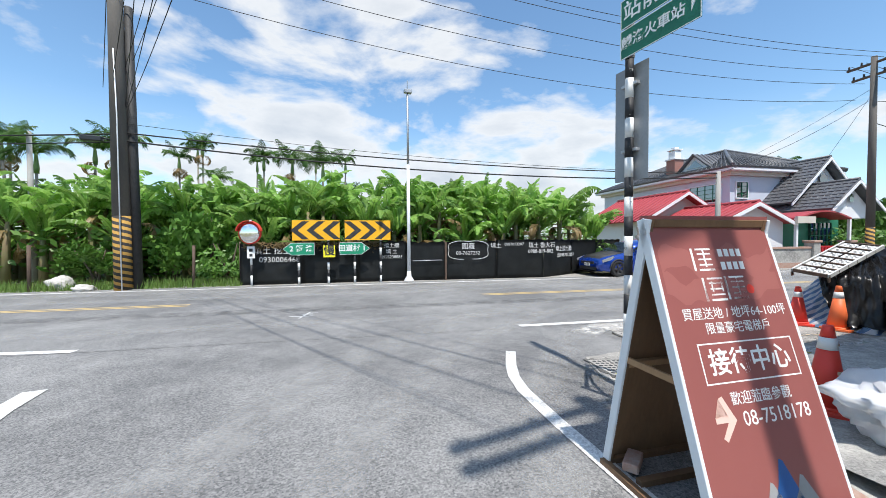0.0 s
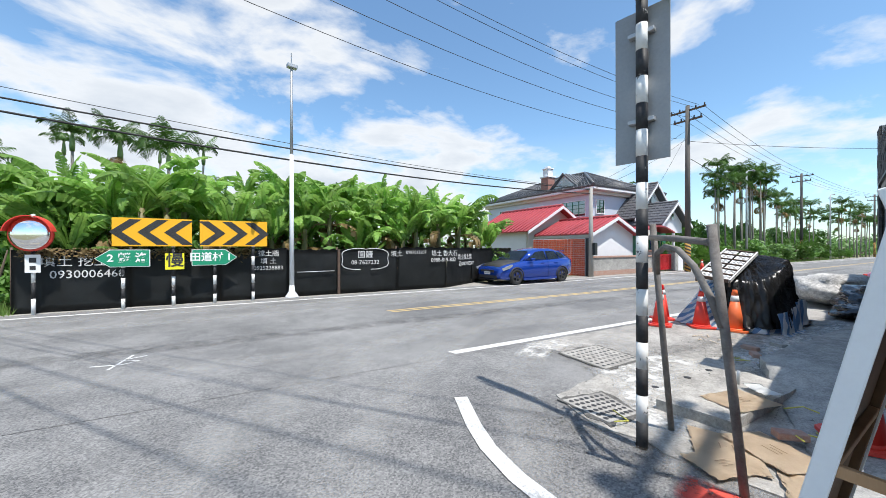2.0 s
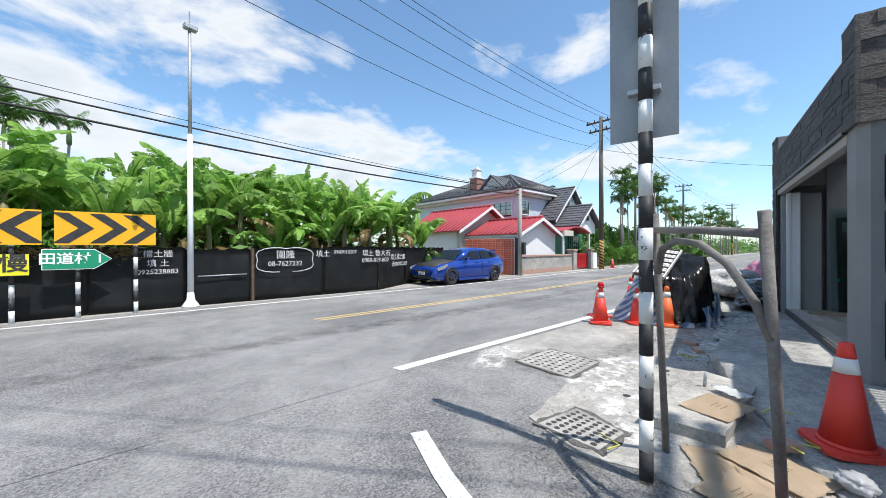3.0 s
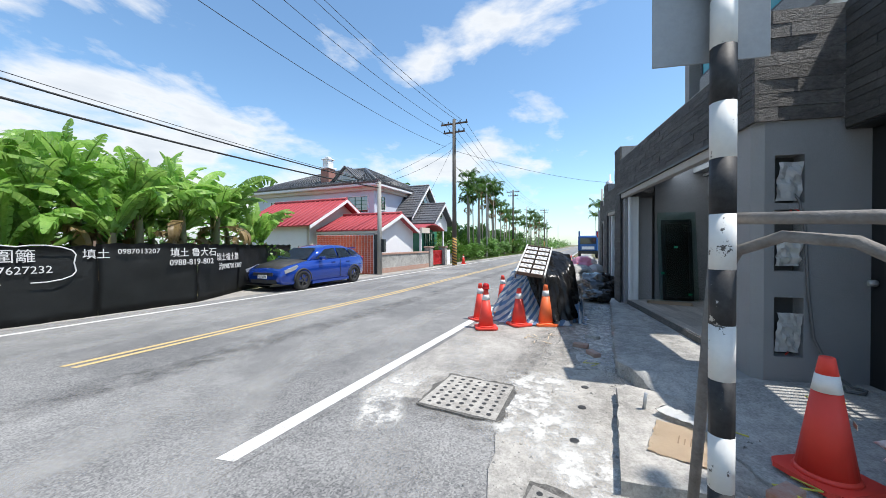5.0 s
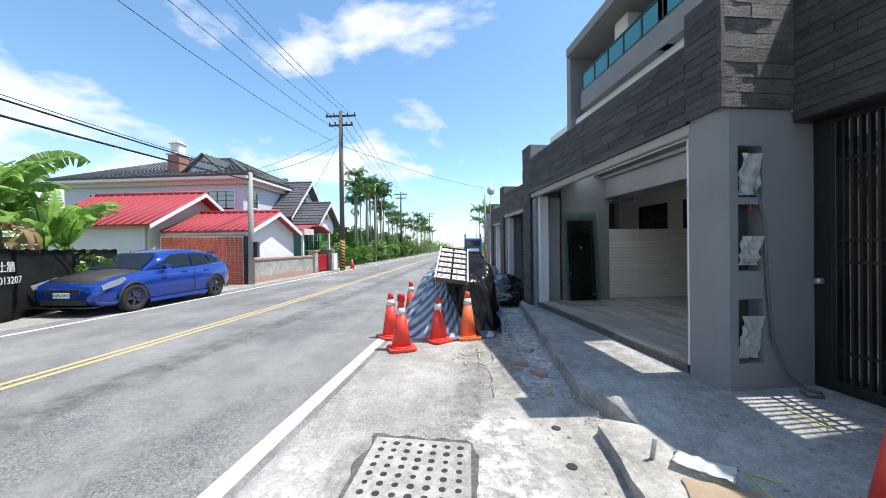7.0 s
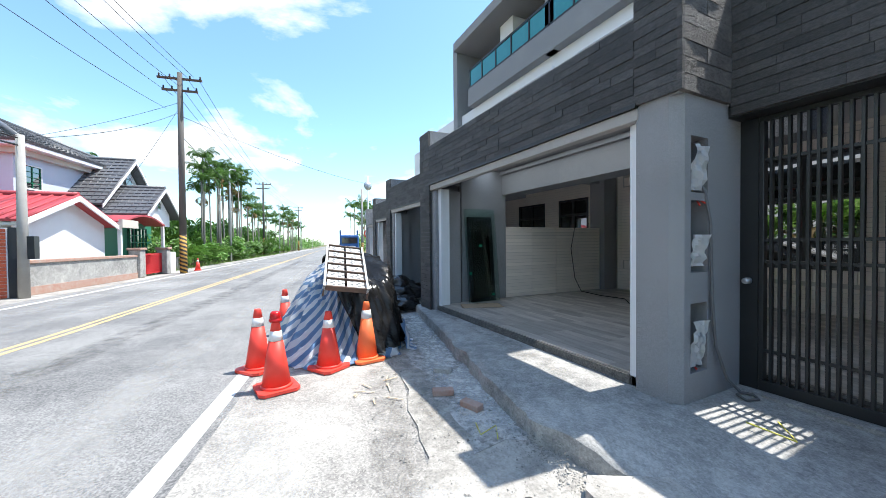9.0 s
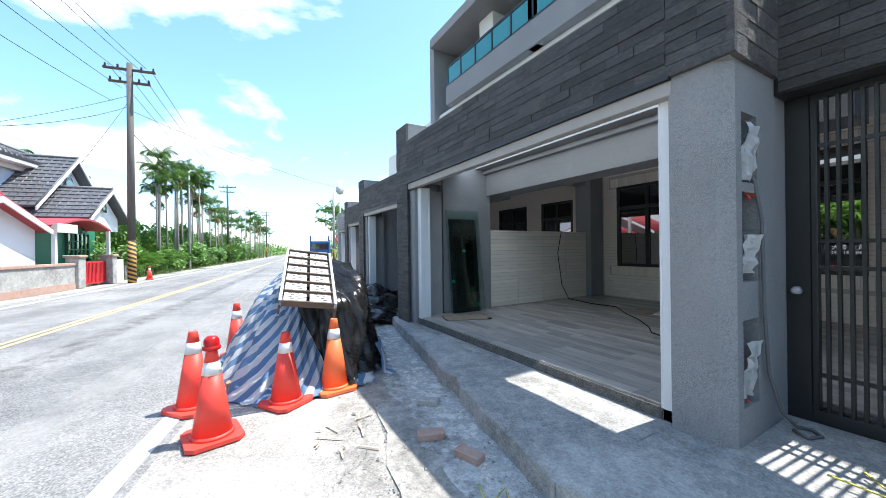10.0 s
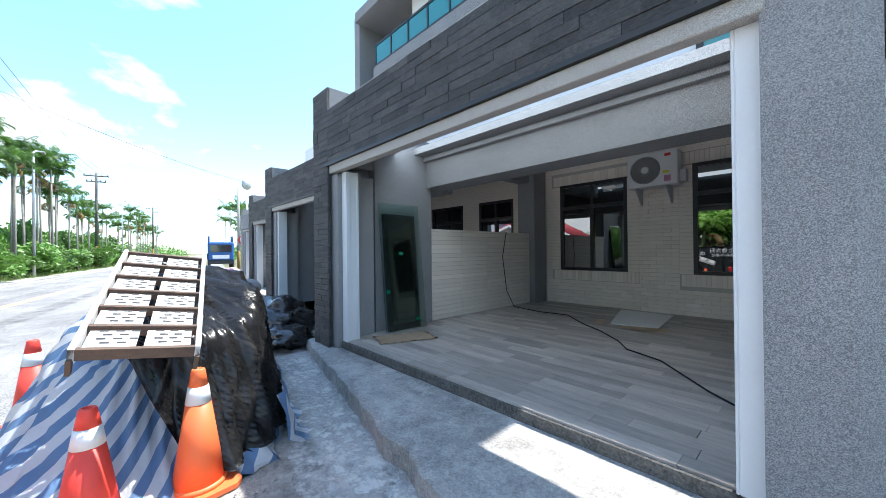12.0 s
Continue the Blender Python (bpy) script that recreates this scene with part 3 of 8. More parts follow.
film([(2.4, 1.95), (2.7, 1.9), (2.95, 1.85)], 0.22, "red_spray", "patch of sprayed red paint on the ground", 0.0127, "road marking")
film([(4.3, 3.4), (5.0, 3.28), (5.9, 3.2)], 0.75, "cement_film", "pale spilled cement beside the drain cover", 0.0145)
film([(3.4, 2.75), (4.2, 3.0), (4.9, 3.3)], 0.7, "cement_film", "pale spilled cement by the sign pole", 0.0143)
film([(4.3, 4.5), (4.9, 4.7), (5.6, 4.55)], 0.5, "cement_film", "pale cement dust on the asphalt", 0.0028)
film([(6.1, 2.5), (7.5, 2.25), (9.5, 1.85), (11.0, 1.5)], 0.5, "cement_film", "spilled cement along the kerb", 0.0165)
film([(6.0, 2.85), (8.0, 2.55), (11.0, 1.9)], 0.5, "mud_film", "dark damp dirt along the shoulder", 0.0155)
film([(3.0, 2.2), (3.2, 2.75), (3.15, 3.4)], 0.5, "mud_film", "dark crumbled asphalt round the pole's foot", 0.0147)
film([(4.5, 3.5), (4.62, 4.0), (4.75, 4.45)], 0.25, "mud_film", "dark crumbled asphalt round the drain cover", 0.0105)
film([(4.7, 4.42), (5.1, 4.36), (5.55, 4.28)], 0.25, "mud_film", "dark crumbled asphalt round the drain cover", 0.0107)
film([(6.2, 1.6), (8.0, 1.35), (10.5, 1.15)], 0.35, "mud_film", "dark dirt on the kerb slab", 0.192)
film([(5.4, 3.5), (6.6, 3.25), (8.4, 2.85)], 0.35, "mud_film", "dark crumbled edge of the shoulder", 0.0109)

patch("shoulder", [(5.0, 3.4), (5.9, 3.2), (8, 2.7), (11, 1.9), (16, 0.7), (25, -0.9), (60, -6.9), (60, -5.4), (25, 0.5), (16, 2.4), (11, 3.62), (8, 4.38), (4.9, 5.1)], -0.04, -0.002, "old_asphalt", "pale worn asphalt shoulder", "pavement", 0.02)
patch("broken_concrete", [(3.1, 0.6), (3.22, 2.5), (3.28, 3.3), (3.55, 3.62), (4.45, 3.6), (5.6, 3.4), (6.1, 3.12), (8.0, 2.72), (11.2, 1.86), (14, 1.0), (14, -0.5), (11, 0.5), (6, 0.6)], -0.03, 0.009, "concrete", "rough light concrete strip with broken edge", "pavement", 0.05)
patch("gutter_strip", [(6.0, 2.2), (6.1, 2.78), (8.0, 2.5), (11.2, 1.75), (11.2, 1.1), (8, 1.8)], -0.02, 0.014, "wet_concrete", "damp patchy cement strip along the kerb", "pavement", 0.07, 0.15, 3)


def ramp_slab(name, near, far, z_near, z_far, material, label, seed, nx=60, ny=14, lift=0.0):
    """A cement slab between a near edge and a far edge, rising towards the far one, with a ragged near edge."""
    bm = bmesh.new()
    rows = []
    for i in range(nx + 1):
        f = i / nx
        flush = max(0.0, min(1.0, (f - 0.5) / 0.35)) ** 2 if lift else 0.0
        a, b = [Vector(e[0]).lerp(Vector(e[1]), f) for e in (near, far)]
        a = a + Vector((0, 0.05 * noise.noise((f * 14, seed, 0)) + 0.02 * noise.noise((f * 60, seed, 2))))
        col = [bm.verts.new((a.x, a.y, -0.02))]
        for j in range(ny + 1):
            g = j / ny
            q = a.lerp(b, g)
            col.append(bm.verts.new((q.x, q.y, (z_near + (z_far - z_near) * g) * (1 - flush) + flush * (lift + 0.022 * g) + 0.006 * noise.noise((q.x * 3, q.y * 3, seed)))))
        rows.append(col)
    for i in range(nx):
        for j in range(ny + 1):
            bm.faces.new((rows[i][j], rows[i + 1][j], rows[i + 1][j + 1], rows[i][j + 1])).smooth = j > 0
    return solid(name, bm, material, label, "pavement", "structure")


ramp_slab("gate_apron", ((3.4, 1.75), (6.02, 2.38)), ((3.0, 0.2), (6.02, 0.5)), 0.03, 0.175, "grey_concrete", "grey cement apron rising to the gate", 5, lift=0.166)
ramp_slab("kerb_slab", ((5.98, 2.38), (10.87, 1.34)), ((5.98, 0.55), (10.87, 0.55)), 0.165, 0.19, "grey_concrete", "grey cement kerb slab before the carport", 6, 90)
patch("loose_slab", [(3.92, 2.84), (5.36, 2.52), (5.44, 2.42), (5.21, 2.02), (3.9, 2.3)], 0.0, 0.1, "concrete", "broken light concrete slab beside the gutter", "slab", 0.007, 0.1, 11)
patch("shoulder_far", [(x, road_y(x) + 3.5) for x in (-90, -25, 0, 8, 16, 25, 60, 120)] + [(x, road_y(x) + 5.0) for x in (120, 60, 25, 16, 8, 0, -25, -90)], -0.03, -0.008, "old_asphalt", "dusty strip between road and fence", "pavement", 0.05, 0.6)


def drain_cover(corners, holes_u, holes_v, label, seed):
    """A concrete drain cover: a frame, and a plate with black discs painting its round holes' shade."""
    (a, b, c, d) = [Vector(p) for p in corners]
    th = thing("drain_cover", label, "drain cover", kind="")
    bm = bmesh.new()
    prism(bm, [(p.x, p.y) for p in (a, b, c, d)], 0.0, 0.018)
    part("plate", bm, "concrete", th)
    rnd = random.Random(seed)
    mid = (a + b + c + d) / 4
    ring = []
    for p, q in ((a, b), (b, c), (c, d), (d, a)):
        for k in range(9):
            e = p.lerp(q, k / 9)
            out = (e - mid).normalized() * rnd.uniform(0.015, 0.075)
            ring.append((e.x + out.x, e.y + out.y))
    bm = bmesh.new()
    prism(bm, ring, 0.0, 0.0152)
    part("rim", bm, "crumbled", th, "dark crumbled rim")
    for i in range(holes_u):
        for j in range(holes_v):
            f, g = (i + 0.8) / (holes_u + 0.6), (j + 0.8) / (holes_v + 0.6)
            p = (a * (1 - f) + b * f) * (1 - g) + (d * (1 - f) + c * f) * g
            # raised black disc, the hole's shade as colour
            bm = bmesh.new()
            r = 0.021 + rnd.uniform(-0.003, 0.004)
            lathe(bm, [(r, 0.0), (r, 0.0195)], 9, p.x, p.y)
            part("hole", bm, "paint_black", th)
    return th


drain_cover([(4.63, 3.61), (5.37, 3.48), (5.55, 4.16), (4.82, 4.32)], 8, 7, "perforated concrete drain cover in broken asphalt", 1)
drain_cover([(3.33, 3.01), (3.69, 2.91), (3.9, 3.33), (3.44, 3.5)], 7, 6, "small perforated concrete drain cover", 2)
# bore holes are solid discs, their shade painted black
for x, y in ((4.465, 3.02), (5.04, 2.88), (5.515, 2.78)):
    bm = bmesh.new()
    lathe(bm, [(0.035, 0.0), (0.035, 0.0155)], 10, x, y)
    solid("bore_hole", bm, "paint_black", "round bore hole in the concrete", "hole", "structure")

# loose gravel along the broken edges
rnd = random.Random(5)
verts, faces = [], []
for _ in range(8600):
    k = rnd.random()
    if k < 0.2:
        x, y, z = rnd.gauss(2.95, 0.22), rnd.uniform(1.9, 3.5), 0.003
        y += 0.4 * (x - 2.95)
    elif k < 0.34:
        x, y, z = rnd.uniform(3.2, 7.0), rnd.uniform(2.3, 3.4), 0.012
    elif k < 0.6:
        x = rnd.uniform(3.0, 9.0)
        y, z = 3.45 - 0.26 * max(0, x - 5.2) + rnd.gauss(0, 0.14), 0.008
    elif k < 0.68:
        x, y, z = rnd.gauss(5.75, 0.28), rnd.gauss(2.42, 0.1), 0.02 + 0.1 * rnd.random() ** 2
    elif k < 0.82:
        x, z = rnd.uniform(4.0, 5.4), 0.05
        y = rnd.gauss(2.0 - 0.5 * (x - 5.4) ** 2 if x < 6.3 else 1.4, 0.28)
        y = min(max(y, 0.5), 2.1)
        z = 0.03 + 0.145 * max(0.0, min(1.0, (1.98 - y + 0.23 * (x - 4.4)) / 1.7)) - 0.004
    else:
        x, y, z = rnd.uniform(6.2, 10.5), 0, 0.014
        y = 2.4 - 0.2 * (x - 6) + rnd.gauss(0, 0.12)
    r = rnd.uniform(0.003, 0.007) if rnd.random() < 0.93 else rnd.uniform(0.007, 0.02)
    b = len(verts)
    for dx, dy, dz in ((1, 0, 0), (-0.6, 0.8, 0), (-0.6, -0.8, 0), (0.1, 0, 0.7)):
        verts.append((x + dx * r * rnd.uniform(0.7, 1.3), y + dy * r * rnd.uniform(0.7, 1.3), z + dz * r))
    faces += [(b, b + 1, b + 3), (b + 1, b + 2, b + 3), (b + 2, b, b + 3)]
me = bpy.data.meshes.new("gravel")
me.from_pydata(verts, [], faces)
me.materials.append(M["gravel"])
tagged(new("gravel", me), "loose grey gravel and mortar crumbs", "gravel", kind="stuff")


# ---- the terrace of new houses ----
def stone_face(parent, x0, x1, z0, z1, y, material="slate", seed=1, axis="y", row=0.075, long=(0.22, 0.46)):
    """Courses of split slate, each slip a piece of its own, proud by a few millimetres. axis: the way the face looks."""
    rnd = random.Random(seed)
    shared = {}
    z, out = z0, []
    n = max(1, round((z1 - z0) / row))
    h = (z1 - z0) / n
    for i in range(n):
        x = x0
        while x < x1 - 0.01:
            w = min(rnd.choice((long[0], sum(long) / 2, long[1])), x1 - x)
            if x1 - x - w < 0.12:
                w = x1 - x
            key = (round(w, 2), rnd.randrange(3))
            if key not in shared:
                bm = bmesh.new()
                d = (0.033, 0.035, 0.0375)[key[1]]
                v = box(bm, 0.001, w - 0.001, 0, d, 0.0015, h - 0.0015)
                for q in v[4:8]:
                    q.co.z -= 0.002
                for q in v:
                    if q.co.y > 0.01:
                        q.co.y += rnd.uniform(-0.003, 0.002)
                shared[key] = to_mesh("slate_slip", bm, material)
            m = pose(x + w, y, z + i * h, 0, 0, 180) if axis == "-y" else pose(x, y, z + i * h)
            if axis == "-x":
                m = pose(y, x, z + i * h, 0, 0, 90)
            part("slate_slip", shared[key], material, parent, m=m)
            x += w


def portal(x0, x1, y, seed, label, pier=True, left_post=0.0):
    """A street portal: slate-clad lintel over a granite-dashed beam, with a raised end post at the far end."""
    th = thing("portal_wall", label, "wall", kind="structure")
    boxes("lintel_beam", [(x0 + 0.35, x1 - 0.35, y - 0.12, y - 0.02, 2.465, 2.565)], "granite_light", th, "pale washed-granite beam", 0.006)
    boxes("drip_edge", [(x0 + 0.35, x1 - 0.35, y - 0.03, y + 0.012, 2.565, 2.6)], "black_steel", th, "dark steel drip edge")
    # second box is an unseen deep core, added to bound the sun patch
    boxes("band_core", [(x0 + 0.37, x1 - 0.45, y - 0.12, y - 0.03, 2.565, 2.97), (x0 + 0.37, x1 - 0.45, y - 0.94, y - 0.03, 2.97, 3.3), (x1 - 0.45, x1, y - 0.68, y - 0.03, 2.6, 3.6), (x1 - 0.35, x1, y - 0.68, y - 0.03, 0.0, 2.6)], "granite", th, "grey granite-dashed core")
    return th


P1 = portal(5.58, 10.65, 1.3, 1, "street portal with slate cladding over a wide opening")
stone_face(P1, 5.95, 10.2, 2.6, 3.3, 1.27, seed=2)
stone_face(P1, 10.2, 10.65, 0.1, 3.6, 1.27, seed=3, long=(0.14, 0.3))
boxes("coping", [(5.95, 10.2, 0.6, 1.3, 3.3, 3.312)], "grey_concrete", P1)
boxes("coping", [(10.2, 10.66, 0.6, 1.3, 3.6, 3.612)], "grey_concrete", P1)
boxes("jamb", [(10.05, 10.3, 0.7, 1.24, 0.1, 2.45)], "granite", P1, "grey granite-dashed jamb", 0.01)
boxes("shutter_guide", [(9.95, 10.05, 1.0, 1.18, 0.2, 2.465), (9.935, 9.95, 1.0, 1.03, 0.2, 2.465), (9.935, 9.95, 1.12, 1.18, 0.2, 2.465)], "white_steel", P1, "white steel shutter guide", 0.004)
boxes("shutter_guide", [(5.952, 6.045, 1.0, 1.2, 0.12, 2.465), (6.045, 6.06, 1.0, 1.03, 0.12, 2.465), (6.045, 6.06, 1.16, 1.2, 0.12, 2.465)], "white_steel", P1, "white steel shutter guide", 0.004)

# corner pier with open service niches
PIER = thing("gate_pier", "granite-dashed corner pier with open service niches", "pier", kind="structure")
NICHES = [(0.41, 0.96), (1.2, 1.77), (1.83, 2.27)]
bm = bmesh.new()
box(bm, 5.74, 5.95, 0.38, 1.27, 0.0, 2.57)
box(bm, 5.6, 5.74, 0.38, 0.89, 0.0, 2.57)
prism(bm, [(5.6, 1.12), (5.74, 1.12), (5.74, 1.27), (5.68, 1.27), (5.6, 1.2)], 0.0, 2.57)
zs = [0.0] + [z for n in NICHES for z in n] + [2.57]
for z0, z1 in zip(zs[::2], zs[1::2]):
    box(bm, 5.6, 5.74, 0.89, 1.12, z0, z1)
part("pier_body", bm, "granite", PIER)
# thin dark sheets paint shade onto the niche backs
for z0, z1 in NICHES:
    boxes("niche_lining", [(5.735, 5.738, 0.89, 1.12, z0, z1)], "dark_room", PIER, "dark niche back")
bm = bmesh.new()
box(bm, 5.6, 5.95, 0.62, 1.27, 2.57, 3.58)
part("block_core", bm, "granite", PIER)
stone_face(PIER, 5.56, 5.95, 2.58, 3.58, 1.27, seed=5, long=(0.2, 0.39))
stone_face(PIER, 0.62, 1.305, 2.58, 3.58, 5.6, "slate_rough", 6, "-x", 0.12, (0.2, 0.5))

GL = thing("gate_lintel", "dark slate-clad lintel over the steel gate", "lintel", kind="structure")
boxes("lintel_core", [(3.9, 5.6, 0.22, 0.59, 2.47, 3.58)], "black_steel", GL)
stone_face(GL, 3.9, 5.57, 2.48, 3.58, 0.585, seed=7)
boxes("gate_side_post", [(3.8, 3.97, 0.2, 0.62, 0.0, 3.58)], "granite", GL, "granite-dashed end post", 0.01)

# steel gate
G = thing("steel_gate", "black steel gate with thin upright bars, closed", "gate")
boxes("gate_frame", [(5.47, 5.6, 0.34, 0.4, 0.16, 2.47), (3.9, 4.0, 0.34, 0.4, 0.16, 2.47), (4.0, 5.47, 0.34, 0.4, 2.43, 2.47), (4.0, 5.47, 0.34, 0.4, 0.2, 0.29)], "black_steel", G, bevel=0.004)
boxes("gate_stile", [(5.435, 5.468, 0.335, 0.405, 0.29, 2.43)], "black_steel", G, bevel=0.004)
for z in (0.52, 1.26, 1.44, 2.1):
    boxes("rail", [(4.0, 5.435, 0.36, 0.38, z, z + 0.025)], "black_steel", G)
bm = bmesh.new()
box(bm, -0.009, 0.009, -0.02, 0.02, 0.29, 2.43)
bar = to_mesh("bar", bm, "black_steel")
for i in range(26):
    part("bar", bar, "black_steel", G, m=pose(5.395 - i * 0.055, 0.37, 0))
bm = bmesh.new()
lathe(bm, [(0.005, 0), (0.03, 0.004), (0.026, 0.05), (0.012, 0.06)], 14)
part("lock_knob", bm, "galv", G, "steel lock knob", pose(5.535, 0.41, 1.11, -90, 0, 0))
boxes("gate_sill", [(3.9, 5.6, 0.25, 0.5, 0.0, 0.2)], "grey_concrete", GL, "cement sill")

# carport: floor, side walls, beam, ceiling, back wall
FLOOR = thing("carport_floor", "wood-look plank tile floor of the carport", "floor", kind="structure")
boxes("screed", [(5.95, 10.15, -3.75, 1.2, 0.0, 0.262), (3.9, 5.95, -3.75, 0.22, 0.0, 0.262)], "crumbled", FLOOR, "rough dark cement edge")
boxes("screed_far", [(10.4, 15.2, -3.75, 0.2, 0.0, 0.1)], "grey_concrete", FLOOR)
rnd = random.Random(11)
planks = {}
for j in range(38):
    y = 1.17 - j * 0.13
    lo = 5.96 if y > 0.2 else 3.95
    x = lo - rnd.uniform(0, 0.55)
    while x < 10.13:
        a, b = max(x, lo), min(x + 0.6, 10.13)
        if b - a > 0.03:
            key = round(b - a, 2)
            if key not in planks:
                bm = bmesh.new()
                box(bm, 0.001, key - 0.001, 0.001, 0.129, 0, 0.015)
                planks[key] = to_mesh("floor_plank", bm, "plank")
            part("floor_plank", planks[key], "plank", FLOOR, m=pose(a, y - 0.13, 0.262))
        x += 0.6

SIDE = thing("wall_side", "granite-dashed party wall with a low tiled part", "wall", kind="structure")
boxes("wall_panel", [(10.15, 10.4, -0.45, 0.62, 0.0, 3.2)], "granite", SIDE, "grey granite-dashed wall panel")
boxes("low_wall_core", [(10.17, 10.4, -3.3, -0.45, 0.0, 1.78)], "grout", SIDE)
bm = bmesh.new()
box(bm, 0, 0.018, 0, 0.70, 0.003, 0.07, 0.0)
strip = to_mesh("cladding_tile", bm, "beige_tile")
for i in range(20):
    for j in range(4):
        part("cladding_tile", strip, "beige_tile", SIDE, m=pose(10.152, -3.29 + j * 0.71, 0.28 + i * 0.0735))
bm = bmesh.new()
box(bm, 0, 0.26, 0.002, 0.068, 0, 0.035)
cap = to_mesh("coping_tile", bm, "beige_tile")
for j in range(40):
    part("coping_tile", cap, "beige_tile", SIDE, m=pose(10.148, -3.29 + j * 0.071, 1.752))
boxes("column", [(10.02, 10.45, -3.75, -3.3, 0.0, 3.2)], "granite", SIDE, "grey granite-dashed column", 0.01)
boxes("right_wall", [(3.81, 3.96, -3.95, 0.2, 0.0, 3.58)], "granite", SIDE, "grey granite-dashed end wall")

BEAM = thing("balcony_beam", "grey granite-dashed beam with a stepped cornice", "beam", kind="structure")
boxes("beam_body", [(5.4, 10.4, -0.8, -0.36, 2.45, 2.86)], "granite", BEAM)
# top step reaches out further than the beam to keep sun off the floor
boxes("cornice", [(5.4, 10.4, -0.8, -0.28, 2.86, 2.91), (5.4, 10.4, -0.8, -0.32, 2.91, 2.94), (5.4, 10.4, -0.8, -0.1, 2.94, 3.04)], "granite", BEAM)
# unseen block, added to keep sun off the apron beside the lattice patch
boxes("side_bay", [(3.98, 4.82, -2.0, -0.3, 2.5, 4.4)], "granite", BEAM, "grey granite-dashed bay beside the gate")
boxes("beam_far", [(10.4, 15.6, -1.2, -0.8, 2.47, 3.16)], "granite", BEAM)
boxes("cross_beam", [(10.15, 10.4, -3.75, -0.8, 2.9, 3.2)], "granite", BEAM)
ceiling = boxes("ceiling", [(5.4, 15.6, -3.9, -0.8, 3.2, 3.3), (3.9, 5.4, -3.9, -1.5, 3.2, 3.3)], "white_wall")
tagged(ceiling, "grey cement ceiling over the carport", "ceiling", kind="structure")

BACK = thing("wall_back", "beige tile-clad house wall with dark windows", "wall", kind="structure")
WINS = [(8.29, 9.66, 0.99, 2.8), (5.9, 7.25, 0.98, 2.85), (10.9, 12.0, 1.0, 2.68), (12.6, 13.9, 1.0, 2.68), (4.2, 5.2, 0.98, 2.85)]
xs = sorted({3.9, 15.6, *(w[0] for w in WINS), *(w[1] for w in WINS)})
spans = []
for a, b in zip(xs, xs[1:]):
    w = [q for q in WINS if q[0] < (a + b) / 2 < q[1]]
    spans += [(a, b, -3.95, -3.77, 0.0, w[0][2]), (a, b, -3.95, -3.77, w[0][3], 3.2)] if w else [(a, b, -3.95, -3.77, 0.0, 3.2)]
boxes("wall_core", spans, "grout", BACK)
rest = bmesh.new()
bm = bmesh.new()
box(bm, 0.002, 0.233, 0, 0.014, 0.003, 0.069)
tile = to_mesh("cladding_tile", bm, "beige_tile")
bm = bmesh.new()
box(bm, 0.003, 0.066, 0, 0.016, 0.002, 0.2)
soldier = to_mesh("soldier_tile", bm, "beige_tile")
count = 0
for i in range(41):
    z = 0.278 + i * 0.0715
    zones = sorted((w[0] - 0.2, w[1] + 0.2) for w in (*WINS[:2], WINS[4]) if w[2] - 0.205 < z + 0.07 and z < w[3] + 0.205)
    x = 3.95 - 0.118 * (i % 2)
    free, at = [], 3.95
    for a, c in zones:
        free.append((at, a))
        at = c
    free.append((at, 10.0))
    for a, c in free:
        x = a
        while x < c - 0.01:
            w_ = min(0.236 if x > a or i % 2 else 0.118, c - x)
            if w_ > 0.23 and x >= 7.0 and 0.2 < z < 2.6 and count < 290:
                part("cladding_tile", tile, "beige_tile", BACK, m=pose(x, -3.77, z))
                count += 1
            elif w_ > 0.01:
                box(rest, x + 0.002, x + w_ - 0.003, -3.77, -3.756, z + 0.003, z + 0.069)
            x += w_
for w in (*WINS[:2], WINS[4]):
    for z in (w[2] - 0.205, w[3] + 0.003):
        for j in range(int((w[1] - w[0] + 0.4) / 0.069)):
            part("soldier_tile", soldier, "beige_tile", BACK, m=pose(w[0] - 0.2 + j * 0.069, -3.77, z))
    for x in (w[0] - 0.2, w[1] + 0.002):
        for i in range(int((w[3] - w[2]) / 0.0715)):
            box(rest, x, x + 0.197, -3.77, -3.756, w[2] + i * 0.0715 + 0.003, w[2] + i * 0.0715 + 0.069)
for i in range(44):
    box(rest, 10.46, 15.0, -3.77, -3.756, 0.1 + i * 0.0715, 0.165 + i * 0.0715) if (0.1 + i * 0.0715 > 2.62 or i < 11) else None
    if 11 <= i and 0.1 + i * 0.0715 <= 2.62:
        for a, b in ((10.46, 10.9), (12.0, 12.6), (13.9, 15.0)):
            box(rest, a, b, -3.77, -3.756, 0.1 + i * 0.0715, 0.165 + i * 0.0715)
tagged(part("cladding_rest", rest, "beige_tile", BACK), kind="stuff")

